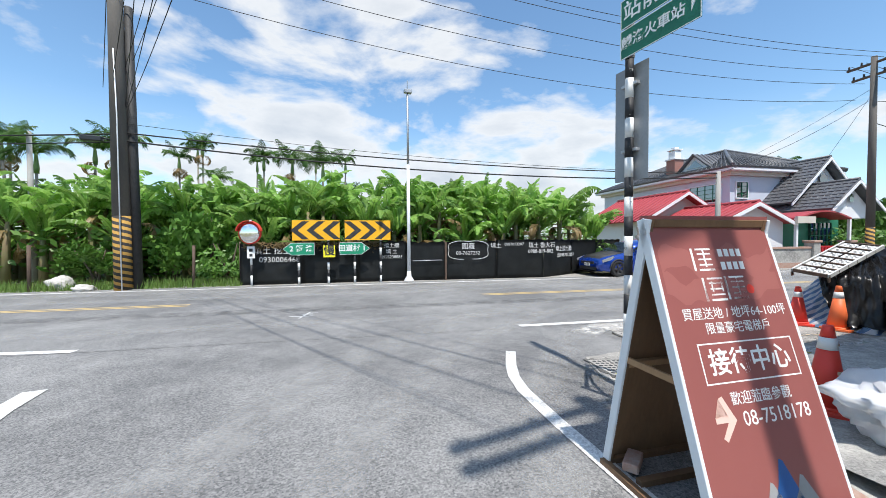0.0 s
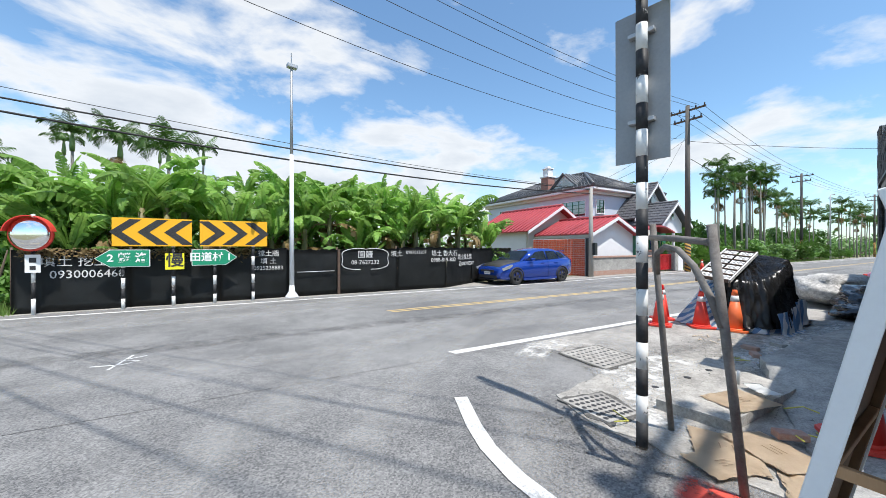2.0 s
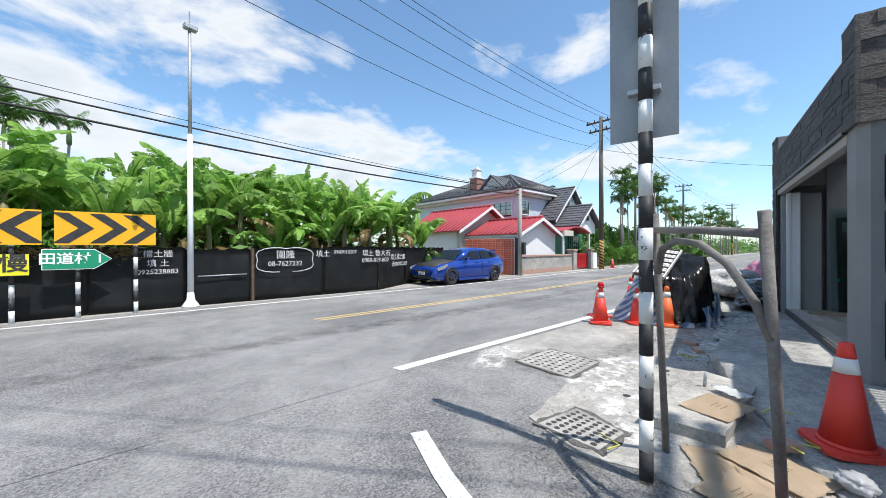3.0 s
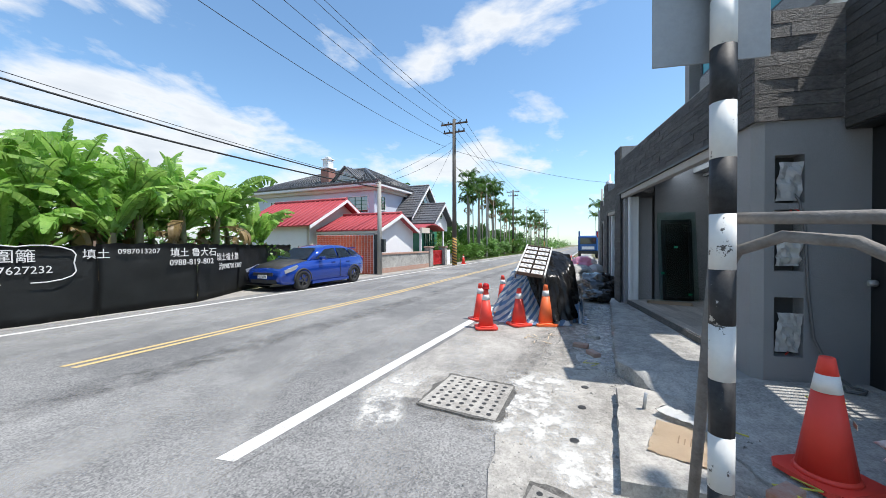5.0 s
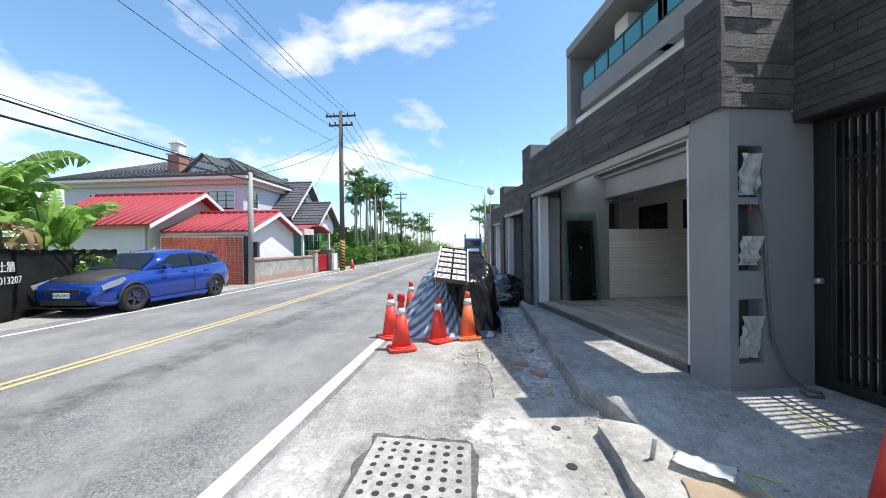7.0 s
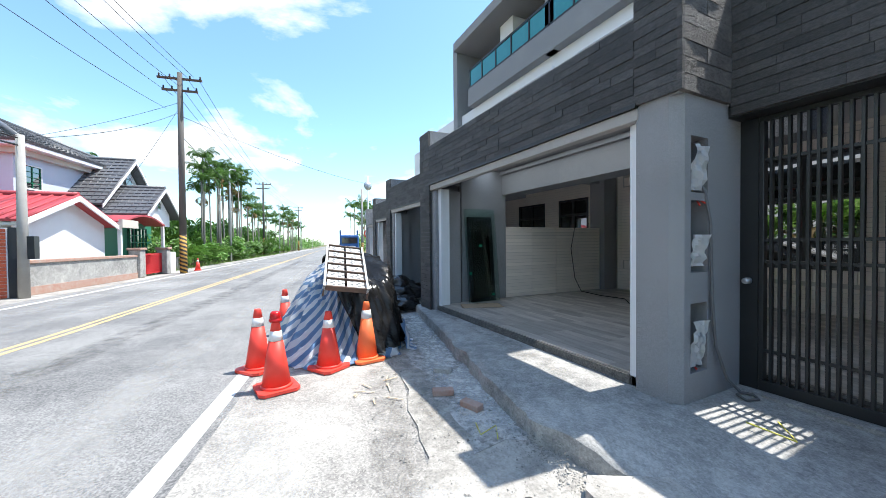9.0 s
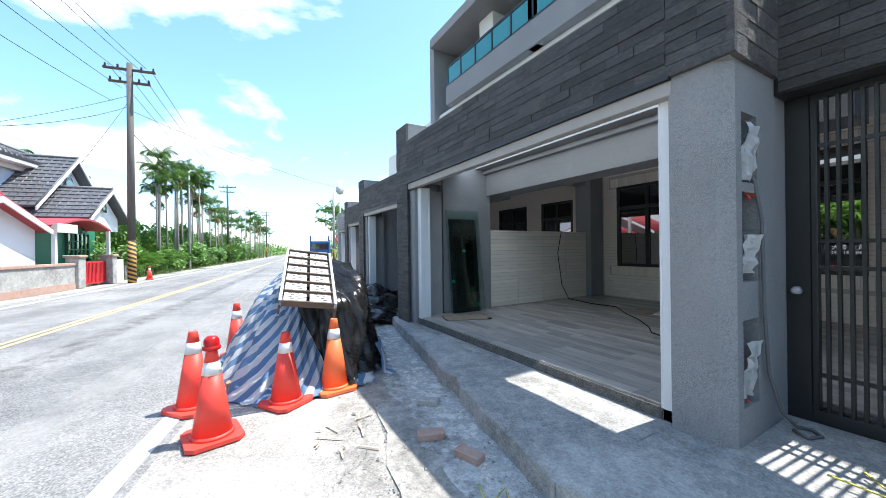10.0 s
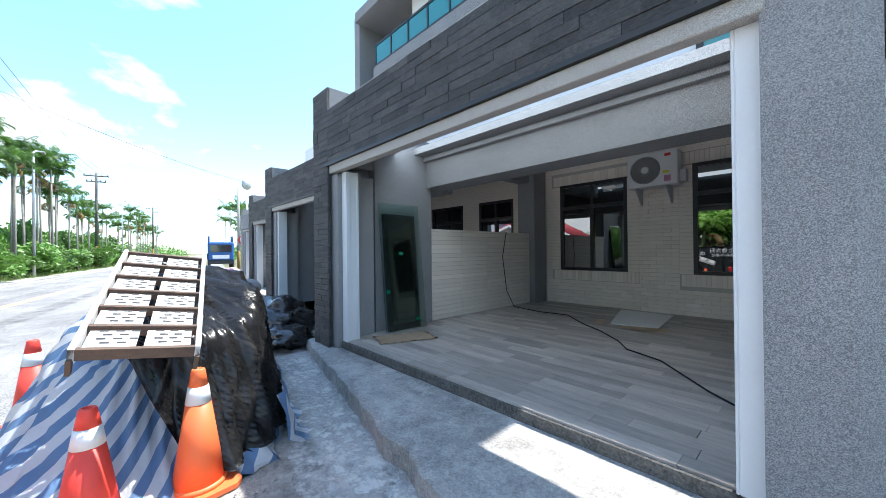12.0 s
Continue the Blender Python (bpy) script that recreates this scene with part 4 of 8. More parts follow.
for x0, x1, z0, z1 in WINS:
    win = thing("window", "dark aluminium window with tinted panes and a transom", "window", kind="structure")
    tz = z0 + (z1 - z0) * 0.71
    mx = (x0 + x1) / 2
    boxes("window_frame", [(x0, x0 + 0.06, -3.84, -3.745, z0, z1), (x1 - 0.06, x1, -3.84, -3.745, z0, z1), (x0 + 0.06, x1 - 0.06, -3.84, -3.745, z0, z0 + 0.06), (x0 + 0.06, x1 - 0.06, -3.84, -3.745, z1 - 0.06, z1), (x0 + 0.06, x1 - 0.06, -3.84, -3.75, tz, tz + 0.07), (mx - 0.035, mx + 0.035, -3.835, -3.755, z0 + 0.06, tz), (mx - 0.03, mx + 0.03, -3.835, -3.755, tz + 0.07, z1 - 0.06)], "dark_frame", win, bevel=0.003)
    for a, b, c, d, yy in ((x0 + 0.06, mx - 0.035, z0 + 0.06, tz, -3.8), (mx + 0.035, x1 - 0.06, z0 + 0.06, tz, -3.79), (x0 + 0.06, mx - 0.03, tz + 0.07, z1 - 0.06, -3.795), (mx + 0.03, x1 - 0.06, tz + 0.07, z1 - 0.06, -3.795)):
        boxes("pane", [(a, b, yy - 0.006, yy, c, d)], "pane", win)

# upper storeys
UP = thing("upper_house", "white rendered upper storeys with grey frames", "house", pose(0, 0, 0.12), kind="structure")
boxes("white_wall", [(4.2, 15.3, -4.4, -2.3, 3.1, 5.95), (4.2, 7.3, -12, -4.4, 3.3, 9.2), (7.3, 15.3, -12, -4.4, 3.3, 9.2)], "white_wall", UP)
# unseen parapets, added so their shadows trim the sun patches below
boxes("upper_parapet", [(5.4, 6.95, -2.3, -2.1, 5.95, 7.35), (3.9, 5.4, -2.3, -2.1, 3.3, 6.4)], "white_wall", UP, "white rendered parapet")
boxes("balcony_slab", [(7.3, 14.45, -2.6, -2.05, 5.95, 6.55)], "granite", UP, "grey granite-dashed balcony edge", 0.01)
boxes("side_fin", [(15.3, 15.6, -6, -2.1, 3.3, 8.5)], "granite", UP, "grey side fin", 0.01)
boxes("roof_slab", [(6.95, 15.3, -6, -1.95, 8.2, 8.5)], "granite", UP, "grey roof slab", 0.01)
boxes("inner_wall", [(7.3, 15.3, -4.4, -4.2, 5.95, 8.2)], "beige_tile", UP, "cream tiled balcony wall")
for x in (12.7, 8.6):
    boxes("white_column", [(x, x + 0.65, -3.6, -2.62, 5.95, 8.2)], "white_wall", UP, "white column")
boxes("grey_column", [(10.45, 10.75, -2.6, -2.1, 5.95, 8.2)], "granite", UP, "grey mullion column")
for x in (13.6, 11.0):
    boxes("balcony_window", [(x, x + 0.9, -4.18, -4.12, 6.0, 7.9)], "dark_frame", UP, "dark balcony window")
rail = thing("balcony_rail", "teal glass balcony rail in a dark frame", "railing", pose(0, 0, 0.12), kind="structure")
for z in (6.56, 7.14):
    boxes("rail_bar", [(7.4, 14.4, -2.13, -2.08, z, z + 0.06)], "dark_frame", rail)
for i in range(10):
    x = 14.4 - i * 0.76
    boxes("rail_post", [(x - 0.05, x, -2.13, -2.08, 6.55, 7.2)], "dark_frame", rail)
    if i < 9:
        boxes("glass_panel", [(x - 0.76, x - 0.05, -2.112, -2.1, 6.62, 7.14)], "teal_glass", rail)
boxes("upper_window", [(5.7, 6.8, -2.31, -2.27, 3.75, 5.2)], "teal_glass", UP, "teal reflecting window")
for x0, x1 in ((10.7, 13.1), (7.5, 9.85)):
    boxes("strip_window", [(x0, x1, -2.32, -2.285, 4.5, 5.58)], "pane", UP, "dark strip window")
    boxes("strip_window_frame", [(x0 - 0.1, x0, -2.3, -2.2, 4.4, 5.64), (x1, x1 + 0.1, -2.3, -2.2, 4.4, 5.64), (x0, x1, -2.3, -2.2, 5.58, 5.64)], "white_wall", UP, "white window surround")
    boxes("strip_window_bar", [(x, x + 0.05, -2.29, -2.265, 4.5, 5.58) for x in (x0 + 0.02, (x0 + x1) / 2, x1 - 0.07)] + [(x0, x1, -2.29, -2.27, 5.53, 5.58)], "dark_frame", UP, "dark window bars")
boxes("upper_window_frame", [(5.62, 5.7, -2.32, -2.25, 3.67, 5.28), (6.8, 6.88, -2.32, -2.25, 3.67, 5.28), (5.7, 6.8, -2.32, -2.25, 3.67, 3.75)], "dark_frame", UP)

# the next houses of the row step back along the road
for k, (x0, y) in enumerate(((10.67, 0.47), (15.76, -0.4), (20.85, -1.27))):
    p = portal(x0 - 0.3, x0 + 5.07, y, 20 + k, "street portal of the next house, slate clad")
    if k < 2:
        stone_face(p, x0 + 0.0, x0 + 4.62, 2.6, 3.3, y - 0.03, seed=30 + k)
        stone_face(p, x0 + 4.62, x0 + 5.07, 0.0, 3.6, y - 0.03, seed=40 + k, long=(0.14, 0.3))
    boxes("jamb", [(x0 + 4.45, x0 + 4.72, y - 0.6, y - 0.06, 0.0, 2.45)], "granite", p)
    boxes("shutter_guide", [(x0 + 4.36, x0 + 4.45, y - 0.3, y - 0.1, 0.1, 2.45)], "white_steel", p, "white steel shutter guide")
    boxes("side_wall", [(x0 + 4.6, x0 + 4.8, y - 4.2, y - 0.6, 0.0, 3.2)], "granite", p, "grey party wall")
    if k:
        boxes("rear_wall", [(x0 - 0.2, x0 + 4.6, y - 4.3, y - 4.2, 0.0, 3.3)], "beige_tile", p, "beige rear wall")
    boxes("roof_slab", [(x0 - 0.2, x0 + 4.8, y - 4.2, y - 1.6, 3.2, 3.4)], "grey_concrete", p)
    boxes("step", [(x0 + 0.1, x0 + 4.9, y - 2, y + 0.5, 0.0, 0.1)], "grey_concrete", p, "cement step")
    up = boxes("upper_storeys", [(x0 + 4.9, x0 + 9.8, y - 12, y - 5.2, 3.3, 8.6)], "white_wall")
    tagged(up, "white upper storeys of the next house", "house", kind="structure")



# ---- the villa across the road ----
HU = Vector((1, -0.19, 0)).normalized()
HV = Vector((0.19, 1, 0)).normalized()
HM = Matrix(((HU.x, HV.x, 0, 18.4), (HU.y, HV.y, 0, 10.65), (0, 0, 1, 0), (0, 0, 0, 1)))
VILLA = thing("villa", "two-storey white villa with dark tiled hip roof", "house", HM)


def roof_plane(name, parent, a, b, c, d, material, pitch=0.3, thick=0.08, roll=0.045):
    """A roof slope: eave a-b, top d-c, with rounded rolls running up it."""
    a, b, c, d = (Vector(p) for p in (a, b, c, d))
    nrm = (b - a).cross(d - a).normalized()
    if nrm.z < 0:
        nrm = -nrm
    bm = bmesh.new()
    vs = [bm.verts.new(p) for p in (a, b, c, d)] + [bm.verts.new(p - nrm * thick) for p in (a, b, c, d)]
    for q in ((0, 1, 2, 3), (7, 6, 5, 4), (0, 1, 5, 4), (1, 2, 6, 5), (2, 3, 7, 6), (3, 0, 4, 7)):
        bm.faces.new([vs[i] for i in q])
    deck = part(name, bm, material, parent)
    bm = bmesh.new()
    n = max(2, int((b - a).length / pitch))
    for i in range(n + 1):
        f = i / n
        lo, hi = a.lerp(b, f), d.lerp(c, f)
        if (hi - lo).length > 0.2:
            tube(bm, [lo + nrm * 0.01, hi + nrm * 0.01], roll, 6)
    tagged(part("roof_rib", bm, material, deck), kind="stuff")
    return deck


def courses(name, parent, a, b, c, d, material, step=0.32):
    """Overlapping tile courses: thin steps across a slope."""
    a, b, c, d = (Vector(p) for p in (a, b, c, d))
    n = max(2, int((d - a).length / step))
    nrm = (b - a).cross(d - a).normalized()
    if nrm.z < 0:
        nrm = -nrm
    bm = bmesh.new()
    for i in range(n):
        p, q = a.lerp(d, i / n), b.lerp(c, i / n)
        r, s = b.lerp(c, (i + 1) / n), a.lerp(d, (i + 1) / n)
        vs = [bm.verts.new(v) for v in (p + nrm * 0.06, q + nrm * 0.06, r + nrm * 0.02, s + nrm * 0.02, p, q)]
        bm.faces.new(vs[:4])
        bm.faces.new((vs[0], vs[1], vs[5], vs[4]))
    return tagged(part(name, bm, material, parent), kind="stuff")


def gable_wall(name, parent, u0, u1, v, z_eave, z_peak, material, depth=0.2, z0=0.0):
    bm = bmesh.new()
    prism(bm, [(u0, z0), (u1, z0), (u1, z_eave), ((u0 + u1) / 2, z_peak), (u0, z_eave)], -depth, 0, pose(0, v, 0) @ pose(0, 0, 0, 90))
    return part(name, bm, material, parent)


def gable_roof(parent, u0, u1, v0, v1, ze, zp, material, over=0.25, pitch=0.3, board=True):
    um = (u0 + u1) / 2
    k = (zp - ze) / (um - u0) * over
    for s, ue in ((-1, u0 - over), (1, u1 + over)):
        d = roof_plane("roof_slope", parent, (ue, v0 - over, ze - k), (ue, v1, ze - k), (um, v1, zp + 0.02), (um, v0 - over, zp + 0.02), material, pitch)
        if material != "roof_red":
            courses("tile_layer", d, (ue, v0 - over, ze - k), (ue, v1, ze - k), (um, v1, zp + 0.02), (um, v0 - over, zp + 0.02), material)
        if board:
            bm = bmesh.new()
            prism(bm, [(ue, ze - k - 0.2), (um, zp - 0.18), (um, zp + 0.0), (ue, ze - k - 0.02)], 0.0, 0.06, pose(0, v0 - over, 0) @ pose(0, 0, 0, 90))
            part("bargeboard", bm, "house_white", parent, "white bargeboard")
    bm = bmesh.new()
    tube(bm, [(um, v0 - over, zp + 0.06), (um, v1, zp + 0.06)], 0.09, 8)
    part("ridge_cap", bm, material, parent)


def villa_window(parent, u, v, z, w, h, face="u", panes=4):
    """A window with white frame and dark green bars in it."""
    m = pose(u, v, z, 0, 0, -90 if face == "u" else 0)
    fr = boxes("window", [(-w / 2 - 0.06, -w / 2, -0.07, 0.02, -h / 2, h / 2), (w / 2, w / 2 + 0.06, -0.07, 0.02, -h / 2, h / 2), (-w / 2 - 0.06, w / 2 + 0.06, -0.07, 0.02, h / 2, h / 2 + 0.06), (-w / 2 - 0.06, w / 2 + 0.06, -0.1, 0.02, -h / 2 - 0.07, -h / 2)], "house_white", parent, "white window frame", m=m)
    boxes("pane", [(-w / 2, w / 2, -0.02, 0.0, -h / 2, h / 2)], "pane", fr)
    spans = [(-w / 2 + w * i / panes - 0.015, -w / 2 + w * i / panes + 0.015, -0.05, -0.02, -h / 2, h / 2) for i in range(panes + 1)]
    spans += [(-w / 2, w / 2, -0.05, -0.02, -h / 2 + h * i / 4 - 0.012, -h / 2 + h * i / 4 + 0.012) for i in range(5)]
    boxes("lattice", spans, "green_door", fr, "green window bars")


# main block: long side looks down the road
MU0, MU1, MV0, MV1 = 6.2, 15.5, 4.2, 17.5
boxes("main_wall", [(MU0 + 0.5, MU1 - 0.5, MV0 + 0.5, MV1 - 0.5, 0.0, 5.75)], "house_lilac", VILLA, "pale lilac rendered wall")
boxes("eave_board", [(MU0 - 0.1, MU1 + 0.1, MV0 - 0.1, MV1 + 0.1, 5.75, 6.0)], "house_white", VILLA, "white boxed eave", 0.03)
boxes("eave_moulding", [(MU0 + 0.25, MU1 - 0.25, MV0 + 0.25, MV1 - 0.25, 5.5, 5.75)], "cream", VILLA, "cream moulding")
um, zr = (MU0 + MU1) / 2, 8.15
h0, h1 = MV0 + 4.3, MV1 - 4.3
for q in (((MU0 - 0.15, MV0 - 0.15, 6.0), (MU0 - 0.15, MV1 + 0.15, 6.0), (um, h1, zr), (um, h0, zr)), ((MU1 + 0.15, MV0 - 0.15, 6.0), (MU1 + 0.15, MV1 + 0.15, 6.0), (um, h1, zr), (um, h0, zr)), ((MU0 - 0.15, MV0 - 0.15, 6.0), (MU1 + 0.15, MV0 - 0.15, 6.0), (um + 0.05, h0, zr), (um - 0.05, h0, zr)), ((MU0 - 0.15, MV1 + 0.15, 6.0), (MU1 + 0.15, MV1 + 0.15, 6.0), (um + 0.05, h1, zr), (um - 0.05, h1, zr))):
    d = roof_plane("roof_slope", VILLA, *q, "roof_tile", 0.35)
    courses("tile_layer", d, *q, "roof_tile")
for a, b in (((um, h0, zr), (um, h1, zr)), ((MU0 - 0.15, MV0 - 0.15, 6.02), (um, h0, zr)), ((MU1 + 0.15, MV0 - 0.15, 6.02), (um, h0, zr))):
    bm = bmesh.new()
    tube(bm, [Vector(a) + Vector((0, 0, 0.06)), Vector(b) + Vector((0, 0, 0.06))], 0.11, 8)
    part("ridge_cap", bm, "roof_tile", VILLA)
for v, w in ((MV0 + 2.2, 2.3), (MV0 + 6.3, 2.0), (MV0 + 10.2, 1.4)):
    villa_window(VILLA, MU0 + 0.49, v, 4.5, w, 1.15, "u")
villa_window(VILLA, MU0 + 1.4, MV0 + 0.49, 4.6, 0.9, 1.0, "v", 2)
# chimney and dormer on the long slope
chim = boxes("chimney", [(7.0, 7.8, 9.2, 10.0, 5.8, 7.55)], "chimney_brick", VILLA, "red brick chimney", 0.01)
boxes("chimney_cap", [(6.92, 7.88, 9.12, 10.08, 7.55, 7.68), (7.1, 7.7, 9.3, 9.9, 7.68, 8.3), (7.02, 7.78, 9.22, 9.98, 8.3, 8.38), (7.2, 7.6, 9.4, 9.8, 8.38, 8.55)], "house_white", chim, "white chimney cap", 0.02)
FACE_U = Matrix(((0, 0, 1, 0), (1, 0, 0, 0), (0, 1, 0, 0), (0, 0, 0, 1)))
dm = bmesh.new()
prism(dm, [(-1.2, 0), (1.2, 0), (0, 1.05)], 0, 1.8, pose(6.9, 7.4, 6.35) @ FACE_U)
dor = part("dormer", dm, "house_white", VILLA, "white gabled dormer")
bm = bmesh.new()
prism(bm, [(-0.62, 0.16), (0.62, 0.16), (0, 0.7)], 0, 0.03, pose(6.86, 7.4, 6.35) @ FACE_U)
part("dormer_pane", bm, "pane", dor)
for s in (-1, 1):
    roof_plane("dormer_roof", dor, (6.7, 7.4 + s * 1.4, 6.28), (9.0, 7.4 + s * 1.4, 6.28), (9.0, 7.4, 7.5), (6.7, 7.4, 7.5), "roof_tile", 0.35)

# front wings, gables to the road
gable_wall("wing_wall", VILLA, 10.0, 14.4, 3.4, 4.2, 6.3, "house_white")
gable_roof(VILLA, 9.4, 15.0, 3.2, 9.0, 3.9, 6.5, "roof_tile", 0.3)
boxes("wing_body", [(10.0, 14.4, 3.4, 8.0, 0.0, 3.9)], "house_white", VILLA)
gable_wall("porch_gable", VILLA, 9.6, 12.6, 1.4, 3.3, 4.55, "house_white", z0=2.6)
gable_roof(VILLA, 9.3, 12.9, 1.2, 5.0, 3.3, 4.75, "roof_tile", 0.25)
bm = bmesh.new()
lathe(bm, [(0.3, 0), (0.3, 0.04)], 16)
part("gable_vent", bm, "pane", VILLA, "arched gable window", pose(12.2, 3.28, 5.2, 90))
bm = bmesh.new()
prism(bm, [(-0.16, 0), (0.16, 0), (0.16, 0.3), (0, 0.48), (-0.16, 0.3)], 0, 0.02, pose(11.1, 1.29, 3.55) @ pose(0, 0, 0, 90))
part("gable_vent", bm, "pane", VILLA, "small arched gable window")

ANNEX = thing("annex", "low white annex with red sheet roofs", "house", HM)
gable_wall("annex_gable", ANNEX, 1.0, 5.3, 0.75, 2.35, 3.25, "house_white")
boxes("annex_body", [(1.0, 5.3, 0.76, 4.5, 0.0, 2.3)], "house_white", ANNEX)
gable_roof(ANNEX, 1.0, 5.3, 0.55, 4.6, 2.4, 3.3, "roof_red", 0.22, 0.35)
boxes("gutter", [(0.72, 0.84, 0.4, 4.6, 2.1, 2.2)], "cream", ANNEX, "cream gutter board")
gable_wall("rear_gable", ANNEX, 0.4, 5.8, 4.8, 2.7, 4.2, "cream")
gable_roof(ANNEX, 0.2, 6.0, 4.6, 10.5, 2.75, 4.35, "roof_red", 0.3, 0.4)
boxes("rear_body", [(0.4, 5.8, 4.9, 10.2, 0.0, 2.7)], "house_white", ANNEX)

PORCH = thing("porch", "porch with red barrel canopy and green door", "porch", HM)
bm = bmesh.new()
prof = [(5.6 + 3.6 * i / 10, 2.55 + 0.38 * math.sin(math.pi * i / 10)) for i in range(11)]
prism(bm, prof + [(x, z - 0.08) for x, z in reversed(prof)], 0, 2.4, pose(0, 2.6, 0) @ pose(0, 0, 0, 90))
part("barrel_canopy", bm, "roof_red", PORCH, "red barrel canopy")
boxes("canopy_fascia", [(5.4, 6.6, 0.15, 0.3, 2.25, 2.6)], "cream", PORCH, "cream canopy fascia")
boxes("green_wall", [(5.32, 9.8, 1.1, 1.2, 0.0, 2.6)], "green_door", PORCH, "green panelled wall")
boxes("green_window", [(7.6, 9.1, 1.02, 1.1, 0.9, 2.3)], "pane", PORCH, "dark green-barred window")
boxes("lattice", [(7.6 + i * 0.3, 7.63 + i * 0.3, 0.98, 1.02, 0.9, 2.3) for i in range(6)] + [(7.6, 9.1, 0.98, 1.02, 0.9 + i * 0.35, 0.93 + i * 0.35) for i in range(5)], "green_door", PORCH)
for u in (5.6, 9.3):
    boxes("porch_post", [(u - 0.06, u + 0.06, 0.3, 0.42, 0.0, 2.5)], "house_white", PORCH)

# street walls and gate of the villa
BW = thing("brick_wall", "red brick-tiled boundary wall", "wall", pose(18.4, 10.75, 0, 0, 0, 12), kind="structure")
boxes("wall_core", [(-0.1, 0.1, 0.0, 2.9, 0.0, 1.98)], "house_white", BW)
bm = bmesh.new()
box(bm, 0, 0.02, 0.008, 0.142, 0.006, 0.092)
rb = to_mesh("brick", bm, "brick_red")
for i in range(20):
    for j in range(19):
        part("brick", rb, "brick_red", BW, m=pose(-0.118, 0.02 + j * 0.15, 0.0 + i * 0.098))
boxes("steel_post", [(-0.14, 0.06, -0.22, -0.02, 0.0, 2.0)], "dark_frame", BW, "dark steel post")
LW = thing("garden_wall", "low grey rendered garden wall on brick base", "wall", HM, kind="structure")
boxes("wall_base", [(0.3, 6.0, -0.1, 0.12, 0.0, 0.25)], "brick_clay", LW, "dark red brick base")
boxes("wall_panel", [(0.3, 5.95, -0.07, 0.1, 0.25, 0.95)], "grey_concrete", LW, "grey rendered panel")
boxes("wall_cap", [(0.25, 6.0, -0.12, 0.14, 0.95, 1.05)], "brick_clay", LW, "dark red coping", 0.01)
for u in (5.95, 8.35):
    boxes("gate_post", [(u, u + 0.45, -0.2, 0.25, 0.0, 1.25)], "grey_concrete", LW, "grey tiled gate post", 0.02)
    boxes("post_cap", [(u - 0.05, u + 0.5, -0.25, 0.3, 1.25, 1.36)], "brick_clay", LW, "dark red post cap", 0.02)
RG = thing("red_gate", "bright red metal slat gate", "gate", HM)
boxes("gate_frame", [(6.42, 8.33, 0.0, 0.05, 0.1, 0.16), (6.42, 8.33, 0.0, 0.05, 1.0, 1.08)], "gate_red", RG)
boxes("gate_panel", [(6.42, 8.33, 0.02, 0.03, 0.1, 0.55)], "gate_red", RG)
for i in range(20):
    boxes("slat", [(6.42 + i * 0.098, 6.47 + i * 0.098, 0.005, 0.045, 0.16, 1.0)], "gate_red", RG)
boxes("garden_wall_far", [(9.0, 9.6, -0.1, 0.15, 0.0, 1.1)], "house_white", LW)


# ---- fence, signs and poles across the road ----
# the far side is laid out in its own plan, which stands on the road's scale
FAR_SIDE = pose(0.137, -0.035, 0) @ Matrix.Scale(0.9, 4)


def far_side(x, y):
    return 0.9 * x + 0.137, 0.9 * y - 0.035


def fence_y(x):
    return 15.29 - 0.206 * x if x < 4.26 else (15.46 - 0.246 * x if x < 10.1 else 12.975 + 0.3 * (x - 10.1))


FENCE = thing("sheet_fence", "black plastic-sheet fence on steel posts, sagging slightly", "fence", FAR_SIDE)
fx = [-2.05, 0.2, 2.3, 4.2, 5.8, 8.0, 10.1, 12.3, 14.6, 17.3]
rnd = random.Random(3)
for a, b in zip(fx, fx[1:]):
    h = 1.66 + rnd.uniform(-0.05, 0.03)
    bm = bmesh.new()
    nx, nz = 20, 8
    grid = []
    off = rnd.uniform(0, 50)
    for i in range(nx + 1):
        col = []
        for j in range(nz + 1):
            x = a + (b - a) * i / nx
            z = h * j / nz - 0.02 * math.sin(i * 1.3) * (j == nz)
            w = 0.06 * noise.noise((x * 1.4 + off, z * 2.2, 0)) + 0.025 * noise.noise((x * 5, z * 4 + off, 3)) + 0.03 * math.sin(math.pi * j / nz)
            col.append(bm.verts.new((x, fence_y(x) - w, z - 0.01)))
        grid.append(col)
    for i in range(nx):
        for j in range(nz):
            bm.faces.new((grid[i][j], grid[i + 1][j], grid[i + 1][j + 1], grid[i][j + 1])).smooth = True
    bmesh.ops.solidify(bm, geom=bm.faces[:], thickness=0.006)
    part("sheet", bm, "fence_black", FENCE)
    bm = bmesh.new()
    tube(bm, [(a, fence_y(a) + 0.06, 0), (a, fence_y(a) + 0.06, h + 0.05)], 0.03, 6)
    part("post", bm, "rust", FENCE, "rusty steel post")
boxes("wood_post", [(5.76, 5.84, fence_y(5.8) - 0.13, fence_y(5.8) - 0.06, 0.0, 1.62)], "rust", FENCE, "weathered timber post")
bm = bmesh.new()
tube(bm, [(4.45, fence_y(4.45) - 0.1, 0.83), (5.65, fence_y(5.65) - 0.1, 0.84)], 0.018, 6)
part("latch_bar", bm, "galv", FENCE, "pale pipe across the sheet")
